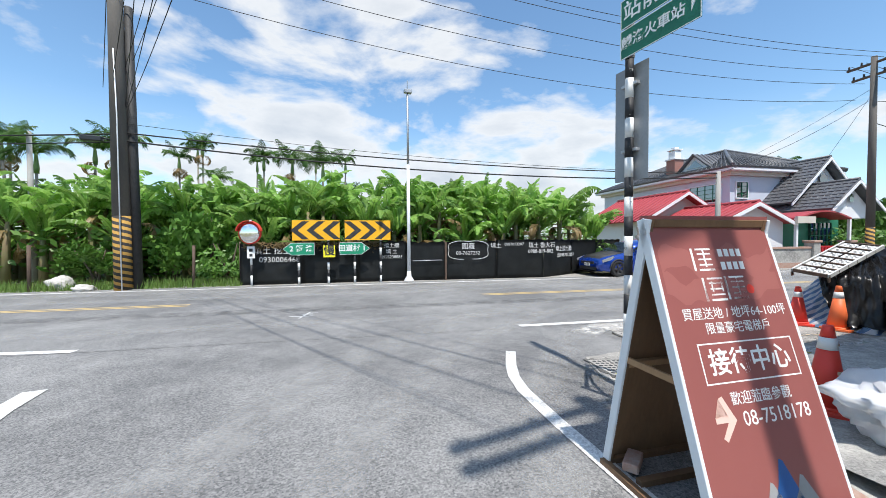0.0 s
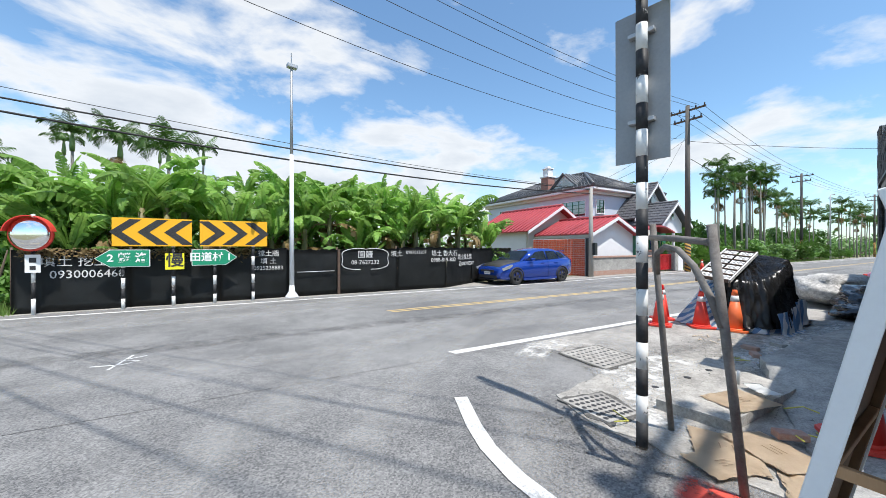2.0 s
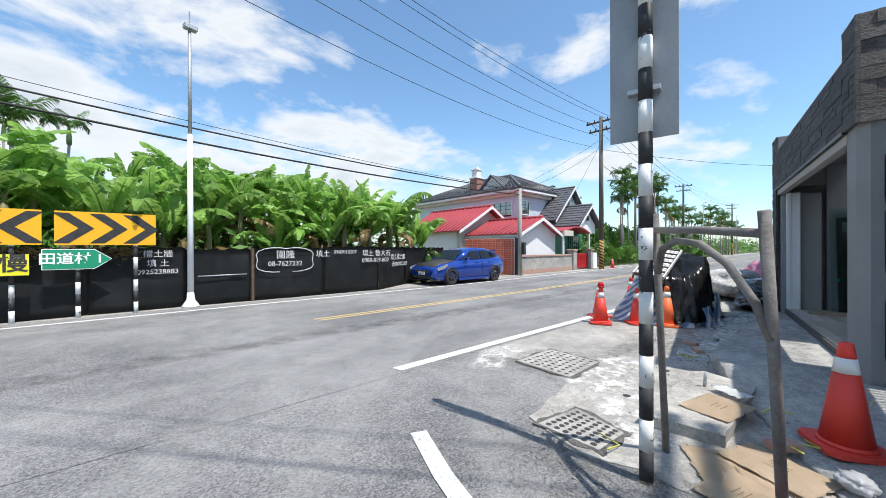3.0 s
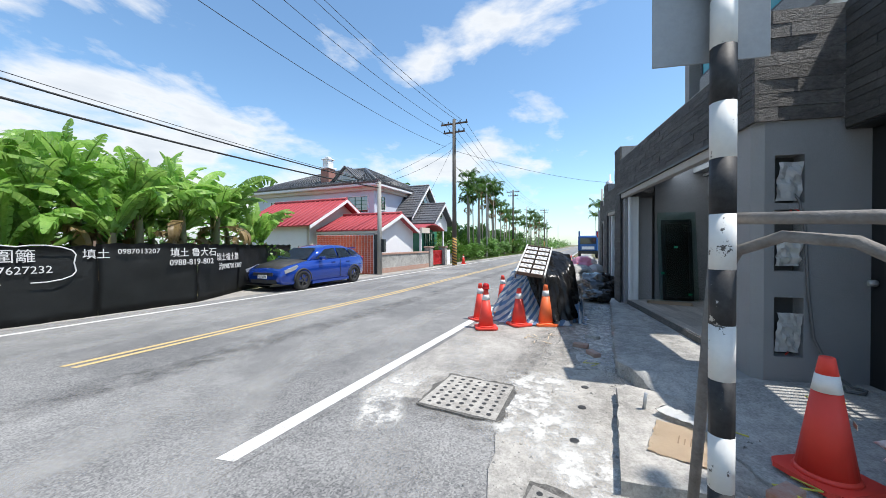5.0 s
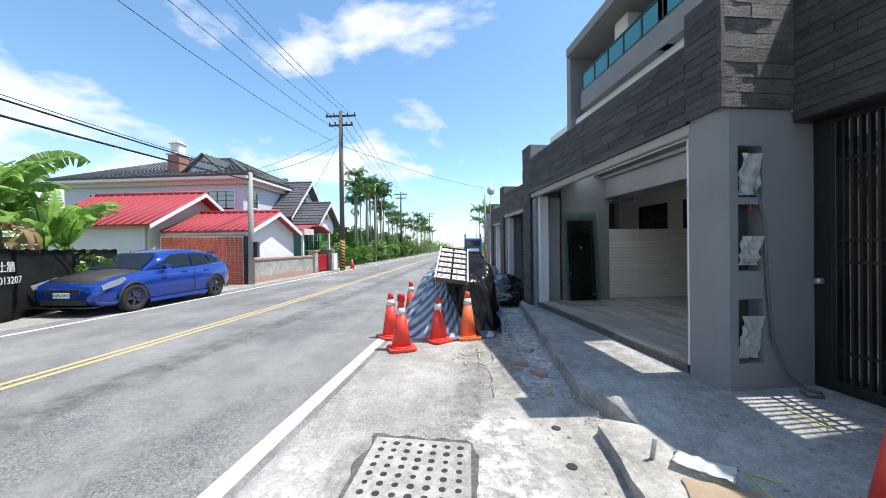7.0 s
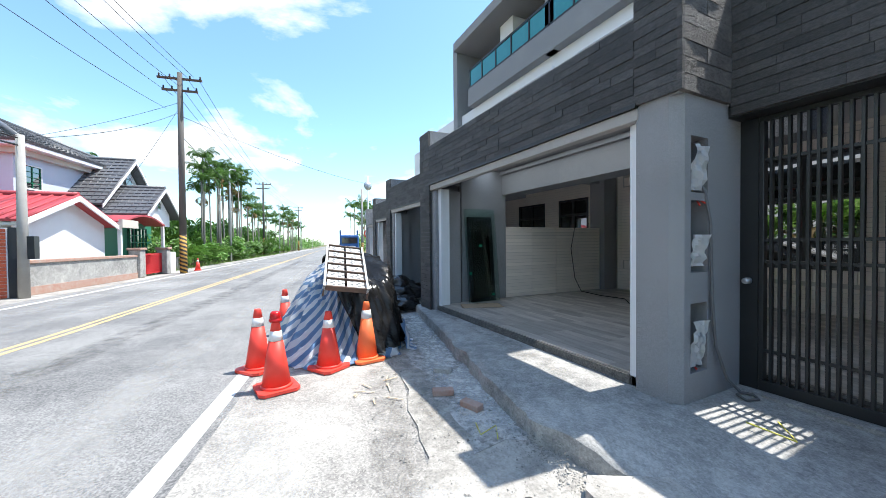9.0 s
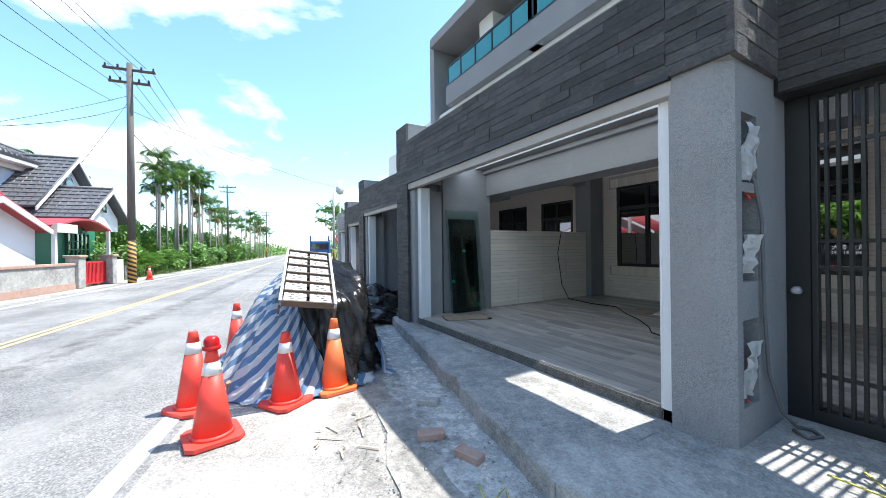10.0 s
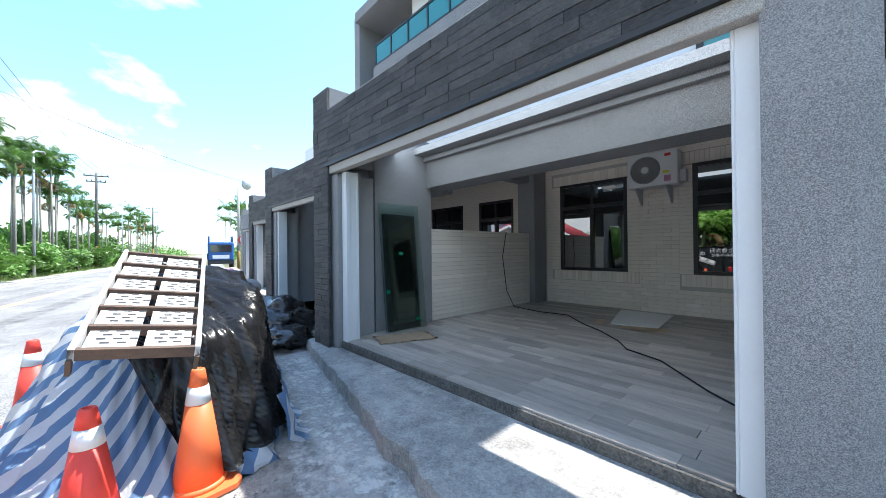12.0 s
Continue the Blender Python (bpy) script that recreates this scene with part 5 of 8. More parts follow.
for x, z, size, body in ((-0.75, 1.3, 0.36, "填土 挖土機"), (-0.65, 0.96, 0.34, "0930006468"), (3.6, 1.47, 0.24, "擋土牆"), (3.6, 1.22, 0.24, "填 土"), (3.6, 1.0, 0.2, "0925238883"), (6.75, 1.4, 0.33, "圍籬"), (6.75, 1.12, 0.25, "08-7627232"), (7.95, 1.42, 0.28, "填土"), (8.75, 1.48, 0.2, "0987013207"), (10.0, 1.42, 0.3, "填土 魯大石"), (9.95, 1.16, 0.26, "0988-819-802"), (11.6, 1.24, 0.3, "填土擋土牆"), (11.75, 0.94, 0.27, "洽0987013207")):
    slope = math.degrees(math.atan2(fence_y(x + 0.4) - fence_y(x - 0.4), 0.8))
    part("painted_lettering", text_mesh(body, size * 0.88, "chalk_white", 0.004, 0.0), "chalk_white", FENCE, "white hand-painted lettering", upright(x, fence_y(x) - 0.085, z, slope))
bm = bmesh.new()
loop = [(6.75 + 0.82 * math.cos(a) * (1 + 0.25 * abs(math.sin(2 * a)) ** 2), 0.36 * math.sin(a) * (1 + 0.25 * abs(math.sin(2 * a)))) for a in (2 * math.pi * k / 28 for k in range(22, 49))]
tube(bm, [(x, fence_y(x) - 0.11, 1.25 + z) for x, z in loop], 0.014, 5)
part("painted_ring", bm, "chalk_white", FENCE, "white hand-painted outline")


def striped_post(name, parent, x, y, z1, r=0.045, step=0.28, z0=0.0, k=0):
    z = z0
    while z < z1 - 0.01:
        bm = bmesh.new()
        tube(bm, [(x, y, z), (x, y, min(z + step, z1))], r, 12)
        part("band", bm, "flaked_white" if k % 2 == 0 else "flaked_black", parent, "white painted band" if k % 2 == 0 else "black painted band")
        z, k = z + step, k + 1


TILT = -11.6


def board_sign(name, label, x, z, w, h, material, outline=None, posts=(), legs=1.0, back=0.42):
    y = fence_y(x) - back
    th = thing(name, label, "road sign", FAR_SIDE)
    bm = bmesh.new()
    prism(bm, outline or [(-w / 2, -h / 2), (w / 2, -h / 2), (w / 2, h / 2), (-w / 2, h / 2)], -0.012, 0.012, upright(x, y, z, TILT))
    part("board", bm, material, th)
    for px in posts:
        striped_post("post", th, px, fence_y(px) - back + 0.07, legs)
    return th, y


for x, s, w in ((0.68, -1, 1.76), (2.6, 1, 1.78)):
    th, y = board_sign("chevron_board", "yellow curve board with black chevrons", x, 2.1, w, 0.78, "sign_yellow", posts=(1.12,) if s < 0 else (3.1,), legs=1.9)
    th["group"] = "curve boards"
    for k in range(3):
        c = (k - 1) * w / 3
        a, b = 0.2 * s, 0.3
        bm = bmesh.new()
        prism(bm, [(c - a - 0.13, 0.35), (c - a + 0.13, 0.35), (c + a * 1.1 + 0.13, 0), (c - a + 0.13, -0.35), (c - a - 0.13, -0.35), (c + a * 1.1 - 0.13, 0)], 0.012, 0.016, upright(x, y, 2.1, TILT))
        part("chevron", bm, "paint_black", th, "black chevron")
for x, s, body in ((0.04, -1, "2 麟 洛"), (2.1, 1, "田道村 1")):
    w, h = 1.12, 0.44
    out = [(-w / 2 * s, -h / 2), (w / 2 * s - 0.3 * s, -h / 2), (w / 2 * s, 0), (w / 2 * s - 0.3 * s, h / 2), (-w / 2 * s, h / 2)]
    th, y = board_sign("direction_sign", "green arrow-shaped direction sign with white lettering", x, 1.38, w, h, "sign_green", out, (x,), 1.2)
    edge = [(p[0] * 1.03, p[1] * 1.07) for p in out]
    bm = bmesh.new()
    prism(bm, edge, -0.014, 0.008, upright(x, y, 1.38, TILT))
    part("border", bm, "print_white", th, "white border")
    part("lettering", text_mesh(body, 0.28, "print_white", 0.002, 0.006), "print_white", th, "white lettering", upright(x, y, 1.38, TILT) @ pose(-0.1 * s, 0, 0.0155))
th, y = board_sign("slow_sign", "yellow square sign with a black character", 1.14, 1.28, 0.44, 0.46, "sign_lemon", back=0.5)
part("lettering", text_mesh("慢", 0.42, "paint_black", 0.002, 0.008), "paint_black", th, "black character", upright(1.14, y - 0.016, 1.29, TILT))

MIR = thing("traffic_mirror", "round convex traffic mirror with red hood", "traffic mirror", FAR_SIDE)
mx, my = -1.62, fence_y(-1.6) - 0.35
striped_post("post", MIR, mx, my, 2.5, 0.04, 0.4)
bm = bmesh.new()
lathe(bm, [(0.42, 0.0), (0.42, 0.06), (0.38, 0.07)], 28)
part("rim", bm, "cone_red", MIR, "red rim", pose(mx, my - 0.12, 2.0, 90, 0, -20))
bm = bmesh.new()
lathe(bm, [(0.385 * math.cos(a), 0.075 + 0.09 * math.sin(a)) for a in (0.0, 0.3, 0.6, 0.9, 1.2, 1.5)], 28)
part("mirror", bm, "mirror", MIR, "convex mirror", pose(mx, my - 0.12, 2.0, 90, 0, -20))
bm = bmesh.new()
arc = [(0.46 * math.cos(a), 0.46 * math.sin(a)) for a in (math.pi * (0.05 + 0.9 * k / 12) for k in range(13))]
prism(bm, arc + [(x * 0.96, y * 0.96) for x, y in reversed(arc)], 0.0, 0.2)
part("hood", bm, "cone_red", MIR, "red hood", pose(mx, my - 0.12, 2.0, 90, 0, -20))
boxes("plate", [(mx - 0.13, mx + 0.13, my - 0.07, my - 0.05, 1.05, 1.5)], "print_white", MIR, "small white plate")
boxes("plate_bar", [(mx - 0.06, mx + 0.06, my - 0.075, my - 0.07, 1.3, 1.42), (mx - 0.05, mx + 0.05, my - 0.075, my - 0.07, 1.12, 1.22)], "paint_black", MIR, "dark characters")

LP = thing("lamp_post", "tall slim white lamp post on a flared foot", "street lamp", FAR_SIDE)
lx, ly = 4.27, 14.25
bm = bmesh.new()
tube(bm, [(lx, ly, 0.2), (lx, ly, 4.8)], [0.078, 0.065], 14)
part("lower_pole", bm, "white_steel", LP)
bm = bmesh.new()
tube(bm, [(lx, ly, 4.8), (lx, ly, 7.8)], [0.05, 0.04], 12)
part("upper_pole", bm, "galv", LP, "galvanised upper pole")
bm = bmesh.new()
lathe(bm, [(0.22, 0.0), (0.21, 0.03), (0.1, 0.2), (0.078, 0.4)], 14, lx, ly)
part("foot", bm, "white_steel", LP)
boxes("camera_head", [(lx - 0.14, lx + 0.18, ly - 0.1, ly + 0.1, 7.72, 7.86), (lx - 0.02, lx + 0.02, ly - 0.02, ly + 0.02, 7.86, 8.25)], "galv", LP, "grey camera head", 0.02)

POLES = {}


def utility_pole(key, x, y, h, r=0.2, label="dark weathered utility pole with crossarms", arms=((0.3, 2.0), (0.9, 1.6)), hazard=2.3, material="pole_concrete", yaw=80):
    th = thing("utility_pole", label, "utility pole", pose(x, y, 0))
    bm = bmesh.new()
    tube(bm, [(0, 0, hazard), (0, 0, h)], [r * 0.96, r * 0.68], 16)
    part("shaft", bm, material, th)
    if hazard:
        bm = bmesh.new()
        tube(bm, [(0, 0, 0), (0, 0, hazard)], [r, r * 0.96], 16, True, True)
        part("warning_paint", bm, "hazard", th, "yellow and black warning bands")
    for dz, w in arms:
        bm = bmesh.new()
        box(bm, -w / 2, w / 2, -0.05, 0.05, -0.05, 0.05, 0.006)
        arm = part("crossarm", bm, "rust", th, m=pose(0, 0, h - dz, 0, 0, yaw))
        for k in (-0.92, -0.45, 0.45, 0.92):
            bm = bmesh.new()
            lathe(bm, [(0.03, 0.05), (0.055, 0.08), (0.03, 0.12), (0.05, 0.16), (0.02, 0.22)], 8, k * w / 2, 0)
            part("insulator", bm, "paint_black", arm)
    POLES[key] = Vector((x, y, h))
    return th


big = utility_pole("L", *far_side(-5.72, 16.1), 13.0, 0.245, "tall dark concrete utility pole with warning bands", ((0.4, 2.4), (1.2, 2.0)), 2.35, yaw=-20)
bm = bmesh.new()
tube(bm, [(0.33, 0.1, 0), (0.29, 0.1, 9.0)], [0.14, 0.11], 14)
part("brace_pole", bm, "paint_black", big, "tarred second pole")
bm = bmesh.new()
tube(bm, [(0.05, -0.29, 0.0), (0.05, -0.27, 5.5), (0.0, -0.24, 7.5)], 0.018, 8)
part("conduit", bm, "white_steel", big, "pale cable conduit")
bm = bmesh.new()
tube(bm, [(-0.18, 0, 4.72), (-0.36, -0.15, 4.76)], 0.03, 8)
box(bm, -0.86, -0.34, -0.28, -0.06, 4.62, 4.78, 0.03)
part("street_light", bm, "dark_frame", big, "dark street light on an arm")
utility_pole("R", 26.4, 8.15, 10.35, 0.17, hazard=2.0)
utility_pole("B", 2.2, -1.95, 10.2, 0.16, arms=((0.3, 3.0), (0.85, 3.0)), yaw=4)
utility_pole("R2", 58.0, 4.9, 10.0, 0.15)
utility_pole("R3", 90.0, -1.6, 10.0, 0.15)
utility_pole("N1", 41.0, -4.6, 7.2, 0.13, "plain pale concrete pole", (), 1.6, "pole_light")
utility_pole("T", *far_side(-10.5, 21.0), 5.8, 0.11, "thin weathered concrete post", (), 0, "pole_light")
utility_pole("W", 18.15, 10.35, 4.6, 0.13, "short pale concrete cable post", (), 0, "pole_light")
m = boxes("meter_box", [(18.1, 18.35, 10.1, 10.3, 1.1, 1.75)], "dark_frame")
tagged(m, "dark meter box on the cable post", "meter box")


def street_lamp(x, y, h, arm):
    th = thing("street_lamp", "slim galvanised street lamp with a short arm", "street lamp", pose(x, y, 0), "lamps along the road")
    bm = bmesh.new()
    tube(bm, [(0, 0, 0), (0, 0, h), (arm * 0.3, -0.1, h + 0.15), (arm, -0.3, h + 0.25)], [0.09, 0.06, 0.045, 0.04], 8)
    part("pole", bm, "galv", th)
    bm = bmesh.new()
    box(bm, arm - 0.1, arm + 0.5, -0.4, -0.2, h + 0.18, h + 0.3, 0.03)
    part("lamp_head", bm, "sign_back", th)


for x in (40, 66, 98, 135):
    street_lamp(x, road_y(x) + 4.8, 8.0, 0.9)
ROUND = thing("mirror_pole", "white pole with two round mirrors beside the road", "traffic mirror")
bm = bmesh.new()
tube(bm, [(44, -6.0, 0), (44, -6.0, 9.2)], 0.07, 8)
part("pole", bm, "white_steel", ROUND)
for z in (8.0, 4.6):
    bm = bmesh.new()
    lathe(bm, [(0.5, 0), (0.48, 0.1), (0.35, 0.28), (0.1, 0.36)], 18)
    part("round_mirror", bm, "galv", ROUND, "round mirror", pose(43.7, -5.9, z, 90, 0, -70))


def wire(a, b, sag, r=0.012):
    bm = bmesh.new()
    n = 22
    tube(bm, [Vector(a).lerp(Vector(b), i / n) - Vector((0, 0, 4 * sag * (i / n) * (1 - i / n))) for i in range(n + 1)], r, 5, False)
    solid("overhead_wire", bm, "wire", "thin black overhead wire between poles", "wire", "structure")


L, R, B = POLES["L"], POLES["R"], POLES["B"]
for k, (z0, z1, s) in enumerate(((-0.2, -0.1, 1.0), (-0.25, -0.15, 1.15), (-1.0, -0.7, 1.3), (-2.1, -1.2, 1.2), (-3.2, -1.9, 1.3))):
    wire(L + Vector((0.9 - 0.45 * k, -0.2, z0)), R + Vector((0, -0.6 + 0.3 * k, z1)), s, 0.011)
for dz, end, sag, r_ in ((-8.0, 4.5, 0.3, 0.022), (-8.25, 4.3, 0.42, 0.026), (-7.7, 4.55, 0.35, 0.008)):
    wire(L + Vector((0, 0, dz)), (18.15, 10.35, end), sag, r_)
for k in (-0.9, -0.3, 0.5, 1.0):
    wire(B + Vector((k, 0, -0.3)), L + Vector((k * 0.4, 0, -6.2 + 0.5 * k)), 0.5, 0.009)
for dx in (-0.8, 0.0, 0.8):
    wire(B + Vector((dx, 0, -1.2)), L + Vector((0.2, 0.1 * dx, -7.2)), 0.6, 0.009)
wire(L + Vector((0, 0, -8.05)), (-40, 24.5, 5.2), 0.5, 0.024)
wire(L + Vector((0, 0, -8.3)), (-40, 24.5, 4.9), 0.5, 0.02)
for a, b in (("R", "R2"), ("R2", "R3")):
    for k in (-0.8, -0.3, 0.3, 0.8):
        wire(POLES[a] + Vector((0.1, k, -0.15)), POLES[b] + Vector((0.1, k, -0.15)), 0.5, 0.013)
    wire(POLES[a] + Vector((0, 0, -3.2)), POLES[b] + Vector((0, 0, -3.2)), 0.7, 0.018)
wire(R + Vector((0, 0, -2.2)), (44, -6, 8.3), 0.4, 0.014)
wire(R + Vector((0, 0, -2.0)), (18.15, 10.35, 4.5), 0.3, 0.01)
wire(R + Vector((0, 0, -1.5)), (27.5, 15.5, 6.2), 0.2, 0.009)
wire(R + Vector((0, 0, -1.7)), (25.0, 10.5, 3.4), 0.1, 0.008)


# ---- plants ----
def banana_leaf(seed, length=2.0, width=0.52, droop=1.0):
    """An arching leaf with a midrib, a keel and a torn margin."""
    rnd = random.Random(seed)
    bm = bmesh.new()
    n = 40
    mid, ang = [], radians(84 - 17 * droop)
    p = Vector((0, 0, 0))
    for i in range(n + 1):
        mid.append((p.copy(), ang))
        p += Vector((math.cos(ang), 0, math.sin(ang))) * length / n
        ang -= radians((0.8 + 2.1 * droop) * (0.1 + 1.5 * (i / n) ** 1.3))
    for s in (-1, 1):
        i = 5
        while i < n:
            run = rnd.choice((1, 1, 2, 2, 3, 4, 7))
            j = min(i + run, n)
            sag = rnd.uniform(0.0, 0.95) * (0.35 + i / n) * (0.35 + droop * 0.6)
            slip = rnd.uniform(-0.12, 0.16)
            rows = []
            for k in range(i, j + 1):
                f = k / n
                w = width * 0.5 * (max(0.02, math.sin(math.pi * (f - 0.1) / 0.9)) ** 0.5) * rnd.uniform(0.9, 1.05)
                q, a = mid[k]
                nrm = Vector((-math.sin(a), 0, math.cos(a)))
                tang = Vector((math.cos(a), 0, math.sin(a)))
                pull = ((i + j) / 2 - k) / max(1, j - i) * length / n * 0.75
                e1 = q + Vector((0, s, 0)) * w * 0.55 + nrm * w * 0.12 + tang * (w * 0.12 + pull * 0.3)
                e2 = q + Vector((0, s, 0)) * w * (1 - 0.4 * sag) + nrm * w * (0.1 - sag) + tang * (w * (0.3 + slip) + pull)
                rows.append([bm.verts.new(v) for v in (q, e1, e2)])
            for r0, r1 in zip(rows, rows[1:]):
                for c in range(2):
                    vs = (r0[c], r1[c], r1[c + 1], r0[c + 1])
                    bm.faces.new(vs if s > 0 else vs[::-1])
            i = j
    tube(bm, [m[0] for m in mid[::4]], [0.028 * (1 - 0.09 * i) for i in range(len(mid[::4]))], 5)
    me = bpy.data.meshes.new("leaf")
    bm.to_mesh(me)
    bm.free()
    return me


LEAVES = []
for k in range(9):
    me = banana_leaf(k, (2.5, 2.2, 2.6, 2.1, 2.4, 1.7, 2.5, 2.2, 1.9)[k], (0.54, 0.5, 0.58, 0.48, 0.52, 0.4, 0.56, 0.5, 0.5)[k], (1.3, 1.0, 1.6, 0.7, 1.15, 0.2, 1.45, 0.85, 2.0)[k])
    me.materials.append(M["banana_leaf"])
    LEAVES.append(me)
DRY = banana_leaf(40, 1.5, 0.4, 1.9)
DRY.materials.append(M["banana_dry"])


def banana(x, y, h, seed, leaves=9):
    rnd = random.Random(seed)
    th = thing("banana_plant", "leafy green banana plant with torn broad leaves", "banana plant", pose(x, y, -0.05, 0, 0, rnd.uniform(0, 360)), "banana grove")
    bm = bmesh.new()
    lean = rnd.uniform(-0.2, 0.2)
    tube(bm, [(0, 0, 0), (lean * 0.4, 0, h * 0.5), (lean, 0, h)], [0.15, 0.12, 0.07], 8)
    part("stem", bm, "banana_stem", th)
    for k in range(leaves):
        a = k * 137.5 + rnd.uniform(-20, 20)
        up = k / leaves
        me = rnd.choice((LEAVES[3], LEAVES[5], LEAVES[7])) if up > 0.5 else rnd.choice((LEAVES[0], LEAVES[1], LEAVES[2], LEAVES[4], LEAVES[6], LEAVES[8]))
        s = rnd.uniform(0.72, 1.12)
        part("leaf", me, "", th, m=pose(lean, 0, h - 0.3 + 0.3 * up, rnd.uniform(-24, 24), rnd.uniform(-22, 20), a) @ Matrix.Scale(s, 4))
    for k in range(rnd.choice((1, 2, 2, 3))):
        part("dry_leaf", DRY, "", th, "withered brown leaf", pose(lean * 0.8, 0, h - 0.4, 0, 40, rnd.uniform(0, 360)))
    return th


rnd = random.Random(21)
spots = []
x = -16.0
while x < 12.0:
    for row in (1.7, 2.7, 3.8, 5.2):
        px = x + rnd.uniform(-0.5, 0.5)
        depth = row + rnd.uniform(-0.3, 0.4) + (1.2 if px < -2 else 0)
        spots.append((px, fence_y(px) + depth, rnd.uniform(1.0, 2.7) + 0.2 * row))
    x += 1.1
spots += [(12.6, 15.0, 2.7), (13.6, 15.9, 2.9), (11.4, 14.9, 2.8), (15.4, 15.8, 1.9), (14.6, 16.2, 2.4), (16.2, 16.0, 1.8)]
for k, (px, py, h) in enumerate(spots):
    banana(*far_side(px, py), h * 0.92, 100 + k, 10 if k % 3 else 12)


def frond_mesh(seed, length=1.9, droop=1.0, gap=0.06):
    rnd = random.Random(seed)
    bm = bmesh.new()
    n = 30
    ang, p, mid = radians(62), Vector((0, 0, 0)), []
    for i in range(n + 1):
        mid.append((p.copy(), ang))
        p += Vector((math.cos(ang), 0, math.sin(ang))) * length / n
        ang -= radians(3.6 * droop * (0.5 + i / n))
    for i in range(3, n + 1):
        q, a = mid[i]
        f = i / n
        l = length * 0.34 * (math.sin(math.pi * min(1.0, 0.18 + 0.78 * f)) ** 0.7)
        tang = Vector((math.cos(a), 0, math.sin(a)))
        for s in (-1, 1):
            d = (Vector((0, s, 0)) * 0.85 + tang * (0.45 + 0.5 * f) + Vector((0, 0, rnd.uniform(-0.35, 0.1)))).normalized()
            w = tang * 0.024
            tip = q + d * l + Vector((0, 0, -0.45 * l))
            v = [bm.verts.new(c) for c in (q - w, q + w, q + d * l * 0.6 + w * 0.9, tip, q + d * l * 0.6 - w * 0.9)]
            bm.faces.new(v)
    tube(bm, [m[0] for m in mid[::5]], [0.022, 0.02, 0.017, 0.014, 0.011, 0.008, 0.005], 5)
    me = bpy.data.meshes.new("frond")
    bm.to_mesh(me)
    bm.free()
    return me


FRONDS = [frond_mesh(k, 1.9, d) for k, d in enumerate((0.25, 0.6, 1.0, 1.5))]
for me in FRONDS:
    me.materials.append(M["palm_leaf"])
DRYF = frond_mesh(9, 1.6, 2.2)
DRYF.materials.append(M["palm_dry"])


def palm(x, y, h, seed, size=1.0):
    rnd = random.Random(seed)
    th = thing("betel_palm", "slender betel palm with a feathery green crown", "palm tree", pose(x, y, -0.05, 0, 0, rnd.uniform(0, 360)), "betel palms")
    bend = rnd.uniform(-0.25, 0.25)
    bm = bmesh.new()
    tube(bm, [(0, 0, 0), (bend * 0.4, 0, h * 0.5), (bend, 0, h)], [0.085, 0.06, 0.05], 8)
    part("trunk", bm, "palm_trunk", th)
    bm = bmesh.new()
    tube(bm, [(bend, 0, h), (bend, 0, h + 0.25), (bend, 0, h + 0.8)], [0.085, 0.1, 0.045], 8)
    part("crownshaft", bm, "shaft", th)
    n = rnd.choice((9, 10, 11, 12))
    for k in range(n):
        f = k / n
        s = size * rnd.uniform(0.85, 1.15)
        part("frond", FRONDS[min(3, int((1 - f) * 4))], "", th, m=pose(bend, 0, h + 0.72, rnd.uniform(-10, 10), rnd.uniform(-8, 14), k * 137.5 + rnd.uniform(-15, 15)) @ Matrix.Scale(s, 4))
    if rnd.random() < 0.45:
        for k in range(2):
            part("dry_frond", DRYF, "", th, "dry hanging frond", pose(bend, 0, h + 0.1, 0, 60, rnd.uniform(0, 360)) @ Matrix.Scale(0.7, 4))
    return th


rnd = random.Random(77)
PALMS = [(1.35, 19.0, 5.5, 1.35), (0.1, 21.0, 6.1, 1.1), (-1.6, 23.5, 6.8, 1.0), (3.0, 24.5, 7.2, 0.95), (-5.3, 27.0, 8.3, 1.0), (-6.6, 27.0, 7.2, 1.0), (-6.0, 29.0, 8.4, 1.0), (-9.6, 19.6, 5.2, 1.35), (-8.8, 22.0, 6.3, 1.2), (-11.5, 22.0, 6.2, 1.2), (-7.4, 20.5, 6.2, 1.2), (-12.6, 24.0, 7.0, 1.1), (-14.0, 21.0, 5.0, 1.2), (-16.5, 24.0, 6.6, 1.1), (-4.0, 24.0, 5.2, 1.0), (1.6, 30.0, 8.2, 1.0), (-2.8, 31.0, 8.2, 1.0), (18.2, 40.0, 8.8, 1.0), (4.2, 28.5, 5.6, 1.0), (-18.5, 23.0, 6.0, 1.1), (-21, 26.0, 7.0, 1.1), (35.0, 15.5, 7.6, 1.0), (36.5, 25.0, 9.0, 1.1)]
for k, q in enumerate(PALMS):
    palm(q[0], q[1], q[2] * 0.84, 300 + k, q[3] * 0.58)
for k in range(40):
    x = 37 + k * 1.75 + rnd.uniform(-0.8, 0.8)
    palm(x, road_y(x) + rnd.uniform(5.0, 8.0), rnd.uniform(4.6, 7.0) + (0.6 if x < 50 else 0), 400 + k, 0.74)
for k in range(11):
    x = rnd.uniform(36, 47)
    palm(x, road_y(x) + rnd.uniform(4.8, 6.6), rnd.uniform(5.8, 8.2), 480 + k, 0.74)
for k in range(9):
    x = 52 + k * 5.5
    palm(x, road_y(x) - rnd.uniform(7, 11), rnd.uniform(5.0, 7.5), 460 + k, 1.1)


